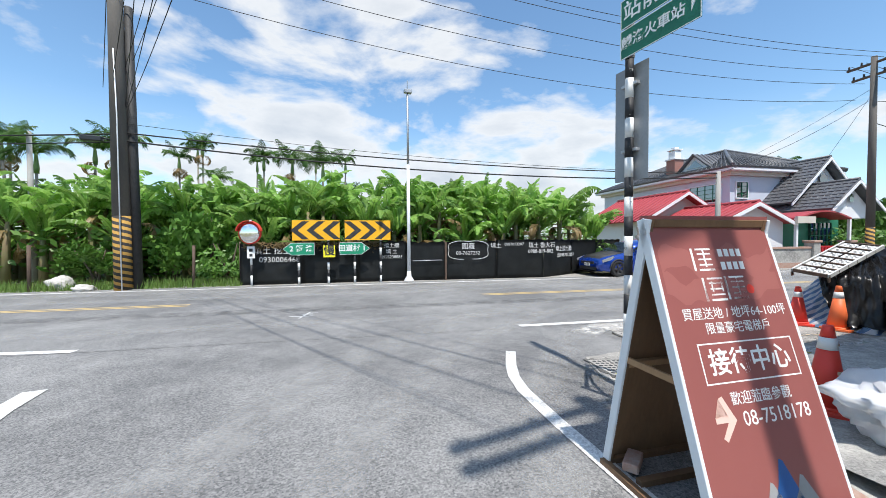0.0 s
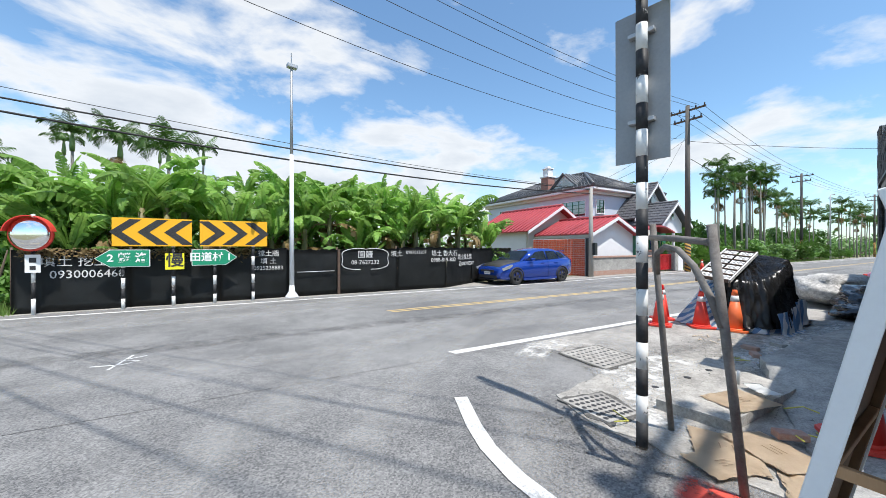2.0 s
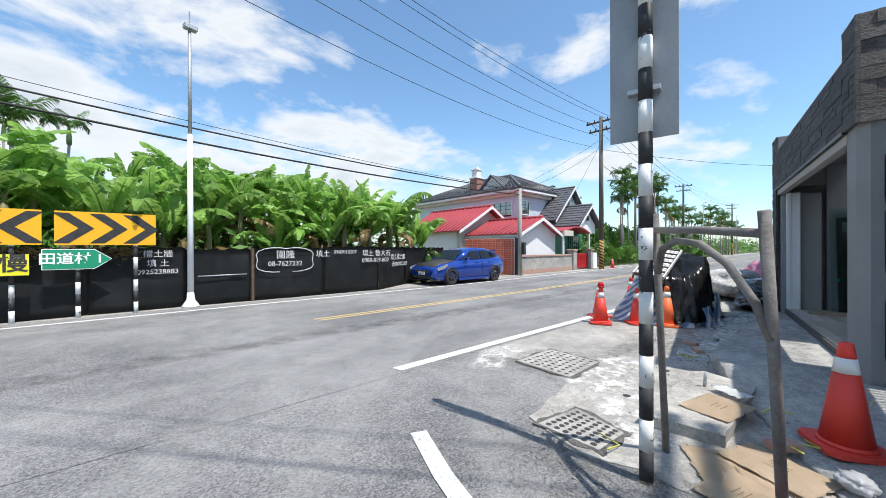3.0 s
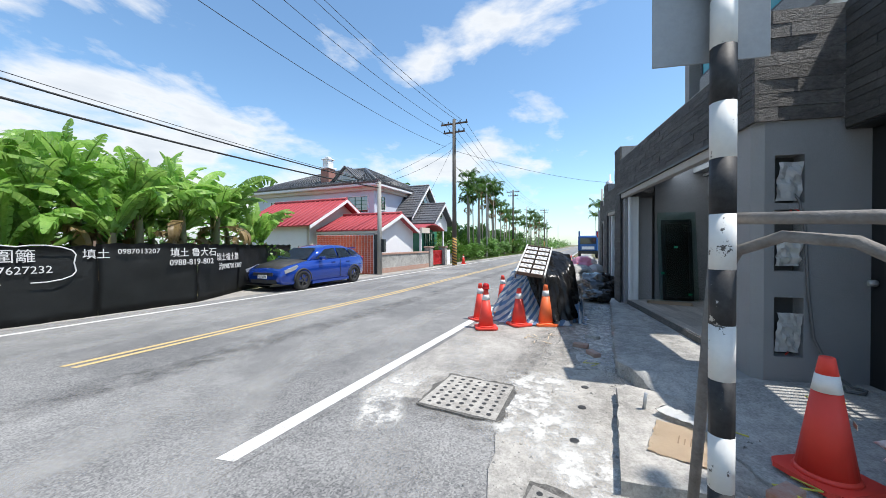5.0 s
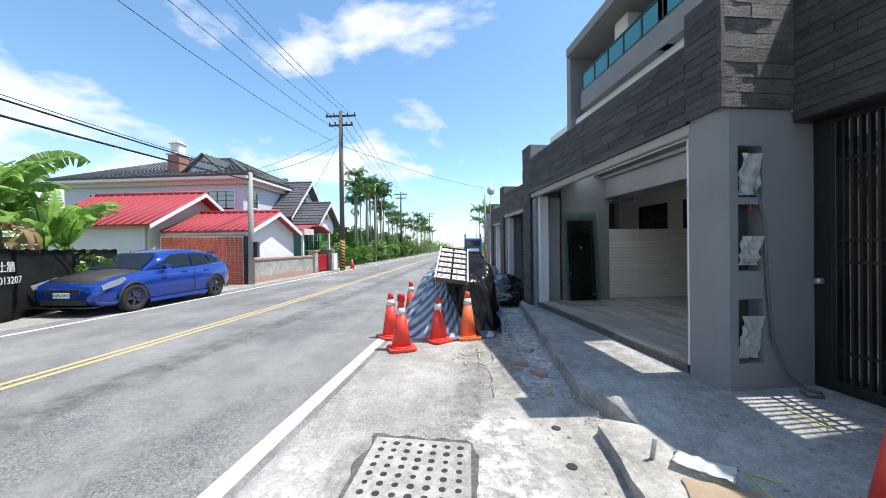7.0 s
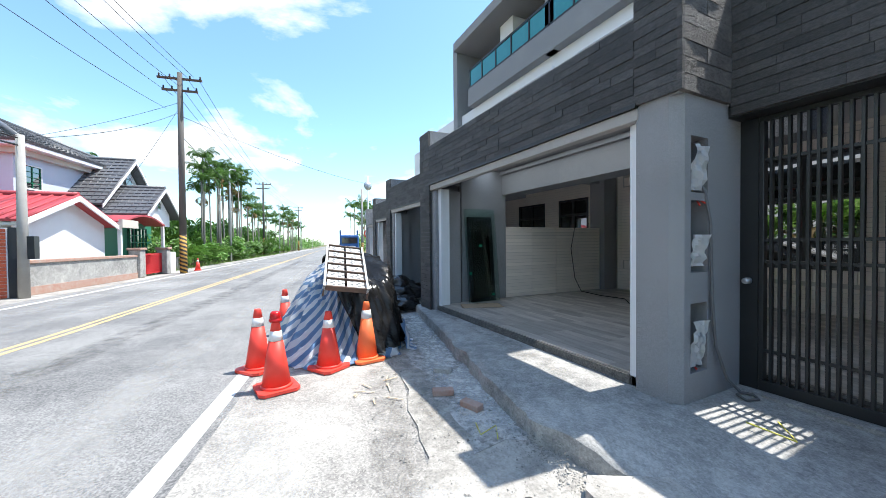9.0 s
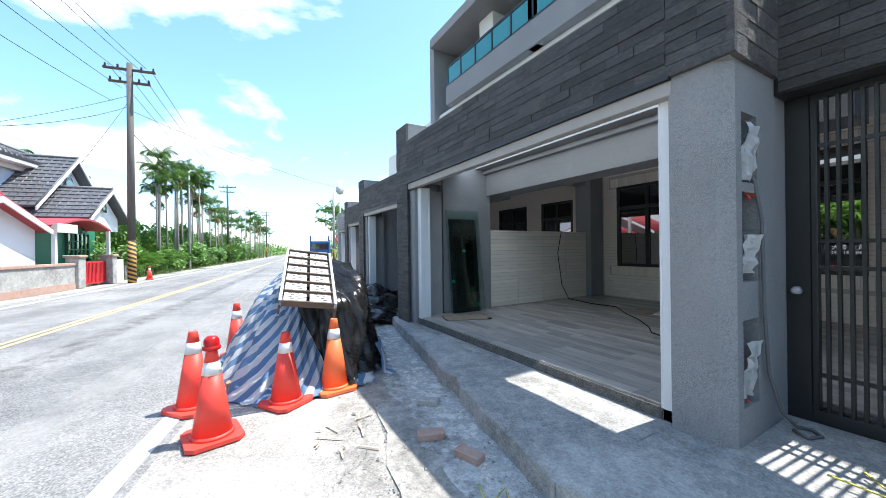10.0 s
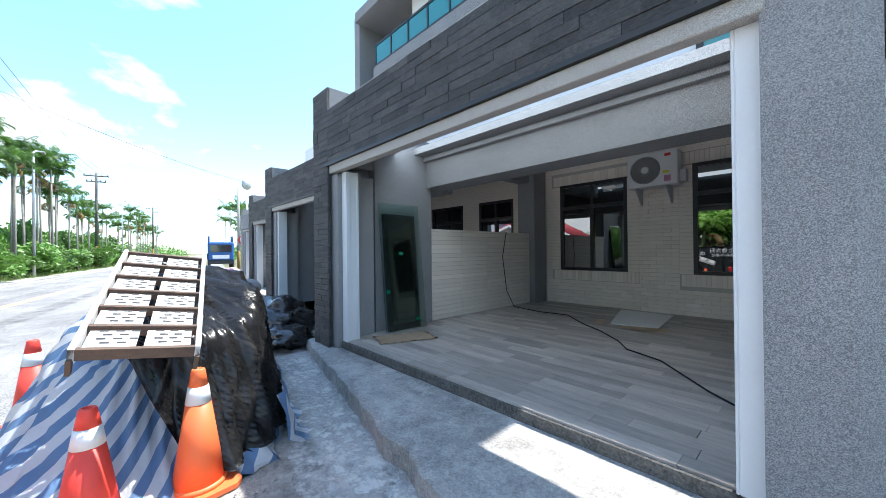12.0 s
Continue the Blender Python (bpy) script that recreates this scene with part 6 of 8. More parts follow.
def leaf_cloud(bm_verts, bm_faces, rnd, c, r, count, size):
    for _ in range(count):
        d = Vector((rnd.gauss(0, 1), rnd.gauss(0, 1), rnd.gauss(0, 1))).normalized() * rnd.uniform(0.55, 1.0)
        q = Vector((c[0] + d.x * r[0], c[1] + d.y * r[1], c[2] + d.z * r[2]))
        a = Vector((rnd.uniform(-1, 1), rnd.uniform(-1, 1), rnd.uniform(-0.6, 0.6))).normalized() * size * rnd.uniform(0.6, 1.3)
        b = a.orthogonal().normalized() * size * 0.42
        n = len(bm_verts)
        bm_verts += [q - a, q + b, q + a, q - b]
        bm_faces.append((n, n + 1, n + 2, n + 3))


def cloud_mesh(name, seed, lumps, count, size, material, spread=(1, 1, 0.7)):
    rnd = random.Random(seed)
    v, f = [], []
    for _ in range(lumps):
        c = (rnd.uniform(-0.7, 0.7) * spread[0], rnd.uniform(-0.7, 0.7) * spread[1], spread[2] * rnd.uniform(0.5, 1.3))
        k = rnd.uniform(0.3, 0.55)
        leaf_cloud(v, f, rnd, c, (k * spread[0], k * spread[1], k * spread[2]), count // lumps, size)
    me = bpy.data.meshes.new(name)
    me.from_pydata([tuple(q) for q in v], [], f)
    me.materials.append(M[material])
    return me


CROWNS = [cloud_mesh("crown", k, 9, 1500, 0.085, "shrub_leaf") for k in range(4)]


def shrub(x, y, s, h, seed, label="dense dark green roadside shrub"):
    rnd = random.Random(seed)
    th = thing("shrub", label, "shrub", pose(x, y, -0.05, 0, 0, rnd.uniform(0, 360)), "roadside shrubs")
    bm = bmesh.new()
    for k in range(3):
        a = rnd.uniform(0, 6.28)
        tube(bm, [(0, 0, 0), (0.2 * math.cos(a), 0.2 * math.sin(a), 0.5 * h), (0.45 * s * math.cos(a), 0.45 * s * math.sin(a), h)], [0.05, 0.035, 0.015], 5)
    part("trunk", bm, "bark", th)
    part("crown", CROWNS[seed % 4], "", th, m=Matrix.Diagonal((s, s, h, 1)))


rnd = random.Random(31)
for k in range(44):
    x = 29.5 + k * 1.1 + rnd.uniform(-0.4, 0.4)
    back = k % 2
    shrub(x, road_y(x) + rnd.uniform(5.4, 6.6) + 2.6 * back, rnd.uniform(1.4, 2.1), rnd.uniform(1.3, 2.0) + 1.9 * back, 500 + k)
for x, y, s, h in ((-3.4, 18.2, 1.7, 2.7), (-4.9, 18.8, 1.4, 2.2), (-2.6, 17.0, 1.1, 1.5), (-7.2, 18.0, 1.2, 1.3), (16.6, 15.2, 1.0, 1.45), (17.4, 15.3, 0.9, 1.5), (15.3, 14.9, 0.9, 1.4), (-1.2, 18.6, 1.5, 2.8)):
    shrub(*far_side(x, y), s, h, 600 + int(x * 10), "leafy green shrub by the fence")

# hedge box and planter past the villa
boxes_ = boxes("planter", [(29.4, 31.6, road_y(30.5) + 5.0, road_y(30.5) + 5.3, 0.0, 0.7), (29.4, 31.6, road_y(30.5) + 4.9, road_y(30.5) + 5.4, 0.7, 0.78)], "concrete")
tagged(boxes_, "low pale concrete planter wall", "planter")

# distant belt of palms and trees on both sides
rnd = random.Random(8)
v, f = [], []
for _ in range(900):
    x = rnd.uniform(-95, 230)
    side = rnd.random() < 0.78 or x < 40
    y = road_y(x) + (rnd.uniform(19, 48) if side else -rnd.uniform(13, 34))
    if side and 10 < x < 36 and y < 34:
        continue
    h = rnd.uniform(1.5, 4.6) * (1.0 + 0.4 * noise.noise((x * 0.08, y * 0.08, 0)))
    leaf_cloud(v, f, rnd, (x, y, h * 0.55), (1.6, 1.6, h * 0.6), 26, 0.42)
for _ in range(420):
    x = rnd.uniform(52, 240)
    y = road_y(x) + (rnd.uniform(5.5, 19) if rnd.random() < 0.6 else -rnd.uniform(8, 16))
    h = rnd.uniform(1.5, 4.0)
    leaf_cloud(v, f, rnd, (x, y, h * 0.55), (1.5, 1.5, h * 0.6), 26, 0.4)
me = bpy.data.meshes.new("far_woods")
me.from_pydata([tuple(q) for q in v], [], f)
me.materials.append(M["shrub_leaf"])
tagged(new("far_woods", me), "distant green belt of palms and undergrowth", "woods", kind="stuff")

# dense undergrowth behind the fence and weeds on the verge
v, f = [], []
for _ in range(520):
    x = rnd.uniform(-30, 13)
    y = fence_y(x) + rnd.uniform(1.3, 12.0) + (1 if x < -2 else 0)
    leaf_cloud(v, f, rnd, (x, y, rnd.uniform(0.4, 2.1)), (0.9, 0.9, 0.8), 26, 0.24)
me = bpy.data.meshes.new("undergrowth")
me.from_pydata([tuple(q) for q in v], [], f)
me.materials.append(M["shrub_leaf"])
ob = new("undergrowth", me)
ob.matrix_basis = FAR_SIDE
tagged(ob, "tangled green undergrowth among the banana plants", "undergrowth", kind="stuff")
v, f = [], []
for _ in range(11000):
    k = rnd.random()
    if k < 0.75:
        x = rnd.uniform(-24, -2.0)
        y = fence_y(x) - 0.35 + abs(rnd.gauss(0, 0.9))
    else:
        x = rnd.uniform(28, 80)
        y = (road_y(0.9 * x + 0.137) + 4.5 + abs(rnd.gauss(0, 1.0)) + 0.035) / 0.9
    h, a = rnd.uniform(0.1, 0.42), rnd.uniform(0, 6.28)
    dx, dy = 0.014 * math.cos(a), 0.014 * math.sin(a)
    n = len(v)
    lx_, ly_ = rnd.uniform(-0.12, 0.12), rnd.uniform(-0.12, 0.12)
    v += [(x - dx, y - dy, -0.03), (x + dx, y + dy, -0.03), (x + lx_, y + ly_, h)]
    f.append((n, n + 1, n + 2))
me = bpy.data.meshes.new("verge_grass")
me.from_pydata(v, [], f)
me.materials.append(M["grass"])
ob = new("verge_grass", me)
ob.matrix_basis = FAR_SIDE
tagged(ob, "bright green grass and weeds on the verge", "grass", kind="stuff")
# creeping dry vine over the fence top
v, f = [], []
for _ in range(900):
    x = rnd.uniform(-1.9, 3.2)
    leaf_cloud(v, f, rnd, (x, fence_y(x) - 0.1, 1.62 - abs(rnd.gauss(0, 0.12))), (0.08, 0.06, 0.06), 2, 0.05)
me = bpy.data.meshes.new("dry_vine")
me.from_pydata([tuple(q) for q in v], [], f)
me.materials.append(M["banana_dry"])
ob = new("dry_vine", me)
ob.matrix_basis = FAR_SIDE
tagged(ob, "brown dry creeper along the fence top", "creeper", kind="stuff")
for x, y, h in ((-3.1, 14.25, 1.4), (-7.6, 15.2, 1.45), (-10.2, 15.7, 1.55)):
    bm = bmesh.new()
    tube(bm, [(x, y, -0.05), (x + 0.03, y, h)], 0.05, 6)
    solid("stake", bm, "rust", "rusty stake standing in the verge", "stake")


# ---- things on the near side ----
# folding advertising board
AB = thing("sandwich_board", "large dusky red folding advertising board with white lettering", "sign board", pose(1.985, 1.605, 0.0, 0, 0, -9) @ Matrix.Scale(0.94, 4))
W, H = 0.95, 1.76
SPREAD = {-1: 0.54, 1: 0.36}     # how far each leaf's foot stands out from under the ridge


def board_local(side):
    """Frame of a leaf: x along the ridge, y up the slope, z outwards."""
    lean = 90 - math.degrees(math.atan2(SPREAD[side], H))
    return pose(0, side * SPREAD[side], 0) @ (pose(0, 0, 0, lean) if side < 0 else pose(W, 0, 0, 0, 0, 180) @ pose(0, 0, 0, lean))


for side, name in ((-1, "front_leaf"), (1, "rear_leaf")):
    SLOPE = math.hypot(H, SPREAD[side])
    bm = bmesh.new()
    box(bm, 0.0, W, 0.0, SLOPE, -0.012, 0.0)
    leaf = part(name, bm, "plywood", AB, "brown plywood leaf", board_local(side))
    bm = bmesh.new()
    box(bm, 0.004, W - 0.004, 0.0, SLOPE, 0.001, 0.003)
    part("printed_face", bm, "panel_red", leaf, "dusky red printed face")
    for x0, x1, y0, y1 in ((-0.012, 0.035, 0, SLOPE), (W - 0.035, W + 0.012, 0, SLOPE), (0.035, W - 0.035, 0, 0.05), (0.035, W - 0.035, SLOPE - 0.05, SLOPE), (0.035, W - 0.035, 0.78, 0.825)):
        bm = bmesh.new()
        box(bm, x0, x1, y0, y1, -0.045, -0.012, 0.003)
        part("batten", bm, "wood" if y0 > 0.5 and y1 < 1 else "plywood", leaf)
    for x in (-0.016, W - 0.006):
        bm = bmesh.new()
        box(bm, x, x + 0.022, 0, SLOPE, -0.055, 0.006, 0.004)
        part("edge_wrap", bm, "white_steel", leaf, "pale folded banner edge")
boxes("ridge_wrap", [(-0.01, W + 0.01, -0.032, 0.032, H - 0.05, H + 0.016)], "panel_red", AB)
bm = bmesh.new()
box(bm, 0.0, 0.02, -0.28, 0.18, 0.8, 0.84)
part("cross_bar", bm, "wood", AB, "wooden cross bar")
bm = bmesh.new()
box(bm, W, W + 0.02, -0.28, 0.18, 0.8, 0.84)
part("cross_bar", bm, "wood", AB, "wooden cross bar")
for y in (-0.4, 0.05):
    bm = bmesh.new()
    box(bm, 0.04, 0.9, y, y + 0.05, 0.0, 0.04)
    part("foot_rail", bm, "plywood", AB, "wooden foot rail")
bm = bmesh.new()
box(bm, -0.05, -0.005, -0.52, 0.34, 0.0, 0.04)
part("foot_rail", bm, "plywood", AB, "wooden foot rail")

# printing on the front leaf: x to the right, y up the slope
FL = board_local(-1)


def printed(bm, material="print_white", label="white printing"):
    return part("printing", bm, material, AB, label, FL)


def print_text(body, x, y, size, material="print_white", bold=0.0, stretch=1.0):
    part("printing", text_mesh(body, size, material, 0.0006, bold), material, AB, "white lettering", FL @ pose(x, y, 0.004) @ Matrix.Diagonal((stretch, 1, 1, 1)))


def bars(spans, material="print_white", z=0.0036, label="white printed shape"):
    bm = bmesh.new()
    for x0, x1, y0, y1 in spans:
        box(bm, x0, x1, y0, y1, z - 0.0006, z)
    printed(bm, material, label)


for k, (y0, amp) in enumerate(((1.62, 0.05), (1.46, 0.04))):
    bm = bmesh.new()
    top = [(0.03 + 0.89 * i / 24, y0 + amp * math.sin(i * 0.55 + k * 2) + 0.02 * math.sin(i * 1.3)) for i in range(25)]
    prism(bm, [(x, y - 0.13 - 0.02 * math.sin(i)) for i, (x, y) in enumerate(top)] + top[::-1], 0.0032 + 0.0002 * k, 0.0034 + 0.0002 * k)
    bmesh.ops.triangulate(bm, faces=bm.faces[:])
    printed(bm, "panel_pink", "paler rose wave")


def plain_glyph(x, y, s, kind):
    """The project's name stays unlettered: a few plain strokes of its size and colour."""
    out = [(x - s * 0.5, x - s * 0.4, y - s * 0.45, y + s * 0.45), (x - s * 0.25, x + s * 0.5, y + s * 0.38, y + s * 0.45), (x - s * 0.25, x + s * 0.5, y - s * 0.45, y - s * 0.37)]
    out += [(x - s * 0.2, x + s * 0.45, y + s * (0.2 - 0.22 * i), y + s * (0.26 - 0.22 * i)) for i in range(3)]
    out += [(x + s * 0.08, x + s * 0.16, y - s * 0.3, y + s * 0.38)] if kind else [(x - s * 0.12, x - s * 0.05, y - s * 0.1, y + s * 0.3), (x + s * 0.36, x + s * 0.43, y - s * 0.1, y + s * 0.3)]
    return out


bars(plain_glyph(0.355, 1.568, 0.16, 1) + plain_glyph(0.388, 1.38, 0.16, 0) + plain_glyph(0.561, 1.385, 0.16, 1))
bars([(0.49 + i * 0.05, 0.525 + i * 0.05, y, y + 0.05) for y, n in ((1.585, 4), (1.5, 4)) for i in range(n)])
bm = bmesh.new()
lathe(bm, [(0.03, 0.0036), (0.03, 0.0042)], 14, 0.67, 1.371)
printed(bm, "cone_red", "small red seal")
print_text("買屋送地 / 地坪64-100坪", 0.5, 1.232, 0.076)
print_text("限量豪宅電梯戶", 0.492, 1.145, 0.072)
bars([(0.148, 0.87, 1.06, 1.068), (0.148, 0.87, 0.842, 0.85), (0.148, 0.156, 0.85, 1.06), (0.862, 0.87, 0.85, 1.06)])
print_text("接待中心", 0.51, 0.95, 0.155, bold=0.002)
print_text("歡迎蒞臨參觀", 0.512, 0.755, 0.076)
print_text("08-7518178", 0.593, 0.648, 0.112, stretch=0.95)
bm = bmesh.new()
prism(bm, [(0.146, 0.675), (0.235, 0.675), (0.195, 0.77), (0.225, 0.78), (0.29, 0.65), (0.195, 0.55), (0.17, 0.57), (0.23, 0.645), (0.146, 0.645)], 0.0036, 0.0042)
bmesh.ops.triangulate(bm, faces=bm.faces[:])
printed(bm, "arrow_pink", "pale rose arrow")
for dx, w, h, mat in ((0.5, 0.12, 0.22, "truck_blue"), (0.62, 0.1, 0.13, "grey_pvc"), (0.4, 0.09, 0.12, "grey_pvc")):
    bm = bmesh.new()
    prism(bm, [(dx - w, 0.2), (dx + w, 0.19), (dx + w * 0.2, 0.2 + h), (dx, 0.21 + h), (dx - w * 0.4, 0.2 + h * 0.5)], 0.0036, 0.0042)
    printed(bm, mat, "small mountain picture")
for x, y, a in ((2.12, 1.78, 30), (2.14, 1.2, 60), (2.98, 1.1, -20)):
    bm = bmesh.new()
    box(bm, -0.1, 0.1, -0.047, 0.047, 0.0, 0.057, 0.006)
    solid("loose_brick", bm, "brick_clay", "loose red clay brick lying on the ground", "brick", group="loose bricks", m=pose(x, y, 0.042 if x < 2.5 else 0.01, 0, 0, a))

# striped sign pole with street name signs
SP = thing("sign_pole", "black and white striped steel pole with green street signs", "sign pole")
striped_post("band", SP, 3.175, 2.7, 3.88, 0.04, 0.195, 0.0, 1)
for z, w in ((3.435, 0.76), (3.725, 0.76)):
    m = upright(3.1, 2.7 - w / 2 + 0.04, z, -90)
    bm = bmesh.new()
    box(bm, -w / 2, w / 2, -0.138, 0.138, -0.004, 0.004, 0.002)
    sg = part("street_sign", bm, "sign_dkgreen", SP, "dark green street sign with white lettering", m)
    bm = bmesh.new()
    for s in ((-w / 2, w / 2, -0.138, -0.131), (-w / 2, w / 2, 0.131, 0.138), (-w / 2, -w / 2 + 0.008, -0.131, 0.131), (w / 2 - 0.008, w / 2, -0.131, 0.131)):
        box(bm, *s, 0.004, 0.0055)
    part("border", bm, "print_white", sg, "white border")
    part("lettering", text_mesh("麟洛火車站" if z < 3.6 else "站前", 0.125 if z < 3.6 else 0.2, "print_white", 0.0008, 0.002), "print_white", sg, "white lettering", pose(-0.06 if z < 3.6 else -0.15, 0, 0.006))
    bm = bmesh.new()
    prism(bm, [(0.3, -0.05), (0.3, 0.1), (0.37, 0.1)], 0.004, 0.006)
    part("pointer", bm, "print_white", sg, "white pointer")
    for dz in (-0.1, 0.1):
        bm = bmesh.new()
        lathe(bm, [(0.045, z + dz - 0.018), (0.049, z + dz), (0.045, z + dz + 0.018)], 14, 3.175, 2.7)
        part("clamp", bm, "galv", SP, "steel clamp")
bm = bmesh.new()
box(bm, 3.225, 3.231, 2.53, 2.91, 2.12, 3.26, 0.002)
part("rear_plate", bm, "sign_back", SP, "bare grey back of a road sign")
for z in (2.4, 3.05):
    bm = bmesh.new()
    box(bm, 3.175, 3.225, 2.62, 2.8, z, z + 0.03, 0.003)
    part("bracket", bm, "galv", SP, "steel bracket")

PF = thing("bent_pipe_frame", "mud-caked bent steel pipe frame leaning by the sign pole", "pipe frame")
bm = bmesh.new()
tube(bm, [(3.05, 2.1, 0.0), (2.92, 2.14, 0.7), (2.75, 2.2, 1.6)], 0.024, 12)
part("upright_pipe", bm, "pipe", PF)
bm = bmesh.new()
tube(bm, [(2.77, 2.2, 1.5), (2.98, 2.42, 1.53), (3.26, 2.67, 1.55)], 0.021, 12)
part("top_pipe", bm, "pipe", PF)
bm = bmesh.new()
tube(bm, [(3.6, 2.63, 0), (3.43, 2.645, 0.85), (3.27, 2.66, 1.65)], 0.022, 12)
part("rear_pipe", bm, "pipe", PF)
bm = bmesh.new()
tube(bm, [(3.34, 2.65, 1.28), (3.24, 2.62, 1.43), (3.14, 2.54, 1.48), (3.02, 2.43, 1.46), (2.92, 2.32, 1.36), (2.85, 2.22, 1.18), (2.85, 2.17, 1.02)], 0.02, 12)
part("arched_pipe", bm, "pipe", PF)


# traffic cones
def cone_thing(x, y, material, label, h=0.7, yaw=0, tilt=0, z=0.008):
    th = thing("traffic_cone", label, "traffic cone", pose(x, y, z, tilt, 0, yaw), "traffic cones")
    bm = bmesh.new()
    q = [(0.19 * c, 0.19 * s) for c, s in ((1, 0.75), (0.75, 1), (-0.75, 1), (-1, 0.75), (-1, -0.75), (-0.75, -1), (0.75, -1), (1, -0.75))]
    prism(bm, q, 0, 0.03)
    lathe(bm, [(0.15, 0.03), (0.145, 0.045), (0.135, 0.055)], 24)
    part("base", bm, material, th)
    r = lambda zz: 0.135 - (0.135 - 0.036) * (zz - 0.055) / (h - 0.055)
    bm = bmesh.new()
    lathe(bm, [(0.135, 0.055), (r(h * 0.72), h * 0.72)], 24)
    part("lower_cone", bm, material, th)
    bm = bmesh.new()
    lathe(bm, [(r(h * 0.72) + 0.002, h * 0.72), (r(h * 0.86) + 0.002, h * 0.86)], 24)
    part("reflective_collar", bm, "reflective", th, "white reflective collar")
    bm = bmesh.new()
    lathe(bm, [(r(h * 0.86), h * 0.86), (0.036, h - 0.006), (0.031, h), (0.022, h), (0.022, h - 0.05)], 24)
    part("tip", bm, material, th)
    return th


red = "red plastic traffic cone with one white collar"
c1 = cone_thing(7.88, 4.02, "cone_red", "red traffic cone with a red warning lamp on top", 0.68, 12)
bm = bmesh.new()
lathe(bm, [(0.05, 0.67), (0.062, 0.68), (0.062, 0.7), (0.05, 0.705), (0.055, 0.715), (0.05, 0.755), (0.035, 0.775), (0.005, 0.78)], 18)
part("warning_lamp", bm, "lamp_red", c1, "red warning lamp")
cone_thing(8.58, 4.2, "cone_red", red, 0.7, 40)
cone_thing(10.2, 3.86, "cone_red", red, 0.72, 5)
cone_thing(8.26, 3.46, "cone_red", red, 0.66, 33)
cone_thing(8.36, 2.99, "cone_orange", "faded orange traffic cone with one white collar", 0.72, 8)
cx = cone_thing(4.26, 1.64, "cone_red", "scuffed red traffic cone with one white collar", 0.72, 20, 0, 0.068)
boxes("scuff", [(-0.03, 0.04, -0.117, -0.112, 0.33, 0.36)], "cardboard", cx, "pale scuff mark", m=pose(0, 0, 0, 0, 0, -45))
for x, y in ((28.4, 7.85), (16.4, 1.3), (25.5, 0.4), (26.2, 0.1), (27.0, 0.2)):
    cone_thing(x, y, "cone_red", red, 0.7, 10 * x)


# tarpaulin-covered pile
def cloth(name, parent, material, label, th0, th1, s0, s1, nt, ns, grow=0.0, seed=1.0, uvdir=(0.75, 0.8), wrinkle=0.05, skew=0.0, slant=0.0):
    """A sheet draped over the pile: angle round it and distance down its side, with folds."""
    bm = bmesh.new()
    lay = bm.loops.layers.uv.verify()
    rows, uv = [], {}
    for i in range(nt + 1):
        row = []
        for j in range(ns + 1):
            s = s0 + (s1 - s0) * j / ns
            b0 = th0 + skew * max(0.0, s - 0.3)
            a = radians(b0 + (th1 - b0) * i / nt)
            c, d = math.cos(a), math.sin(a)
            k = (abs(c) ** 3.2 + abs(d) ** 3.2) ** (-1 / 3.2)
            flare = 1 + max(0, s - 0.75) * 0.25
            if s < 0.55:
                rad, z = s / 0.55 * 0.86, 1.22 - 0.12 * (s / 0.55) ** 2
            else:
                f = (s - 0.55) / 0.45
                rad, z = 0.86 + 0.14 * math.sin(min(1, f) * math.pi / 2), 1.1 - 1.08 * min(f, 1.0) ** 1.1
                rad += max(0, f - 1) * 0.3
            if slant:
                rad, z = s * 1.1, 1.22 * (1 - min(s, 1.0)) ** 0.8 * (1 - slant) + z * slant
            z = max(z, 0.02)
            x, y = 9.68 + (1.16 if c > 0 else 1.22) * k * c * rad * flare, 3.16 + 0.74 * k * d * rad * flare
            z *= 0.62 + 0.42 * max(0.0, min(1.0, (x - 8.3) / 1.3))
            fold = wrinkle * (noise.noise((a * 5.5, s * 1.2, seed)) + 0.6 * noise.noise((a * 14, s * 2.5, seed + 4)) + 0.4 * noise.noise((a * 26, s * 10, seed + 8)))
            fold *= 0.35 + 0.9 * s
            g = grow + fold
            row.append(bm.verts.new((x + c * g, y + d * g, z + (0.6 if s < 0.55 else 0.15) * g * (z > 0.05))))
            uv[row[-1]] = ((a * 1.0 * uvdir[0] + s * 1.4 * uvdir[1]), s)
        rows.append(row)
    for i in range(nt):
        for j in range(ns):
            f = bm.faces.new((rows[i][j], rows[i + 1][j], rows[i + 1][j + 1], rows[i][j + 1]))
            f.smooth = True
            for l in f.loops:
                l[lay].uv = uv[l.vert]
    bmesh.ops.solidify(bm, geom=bm.faces[:], thickness=0.004)
    return part(name, bm, material, parent, label)


PILE = thing("covered_pile", "building material under striped and black tarpaulins", "covered pile")
cloth("striped_sheet", PILE, "tarp", "blue and white striped tarpaulin", 25, 262, 0.02, 1.02, 130, 50, 0.0, 1.0, wrinkle=0.075, slant=0.35)
cloth("black_sheet", PILE, "bin_plastic", "wrinkled black plastic sheet", -205, 5, 0.0, 0.97, 150, 44, 0.1, 7.0, wrinkle=0.11, skew=55)
cloth("striped_sheet", PILE, "tarp", "crumpled striped tarpaulin hem", -135, -20, 0.84, 1.12, 70, 14, 0.14, 3.0, (1.2, 0.3), 0.09)
boxes("pallet", [(8.75, 8.85, 3.3, 3.95, 0.0, 0.12), (8.85, 10.6, 2.55, 3.8, 0.09, 0.13), (9.6, 9.7, 2.5, 3.95, 0.0, 0.09)], "wood", PILE, "timber pallet")

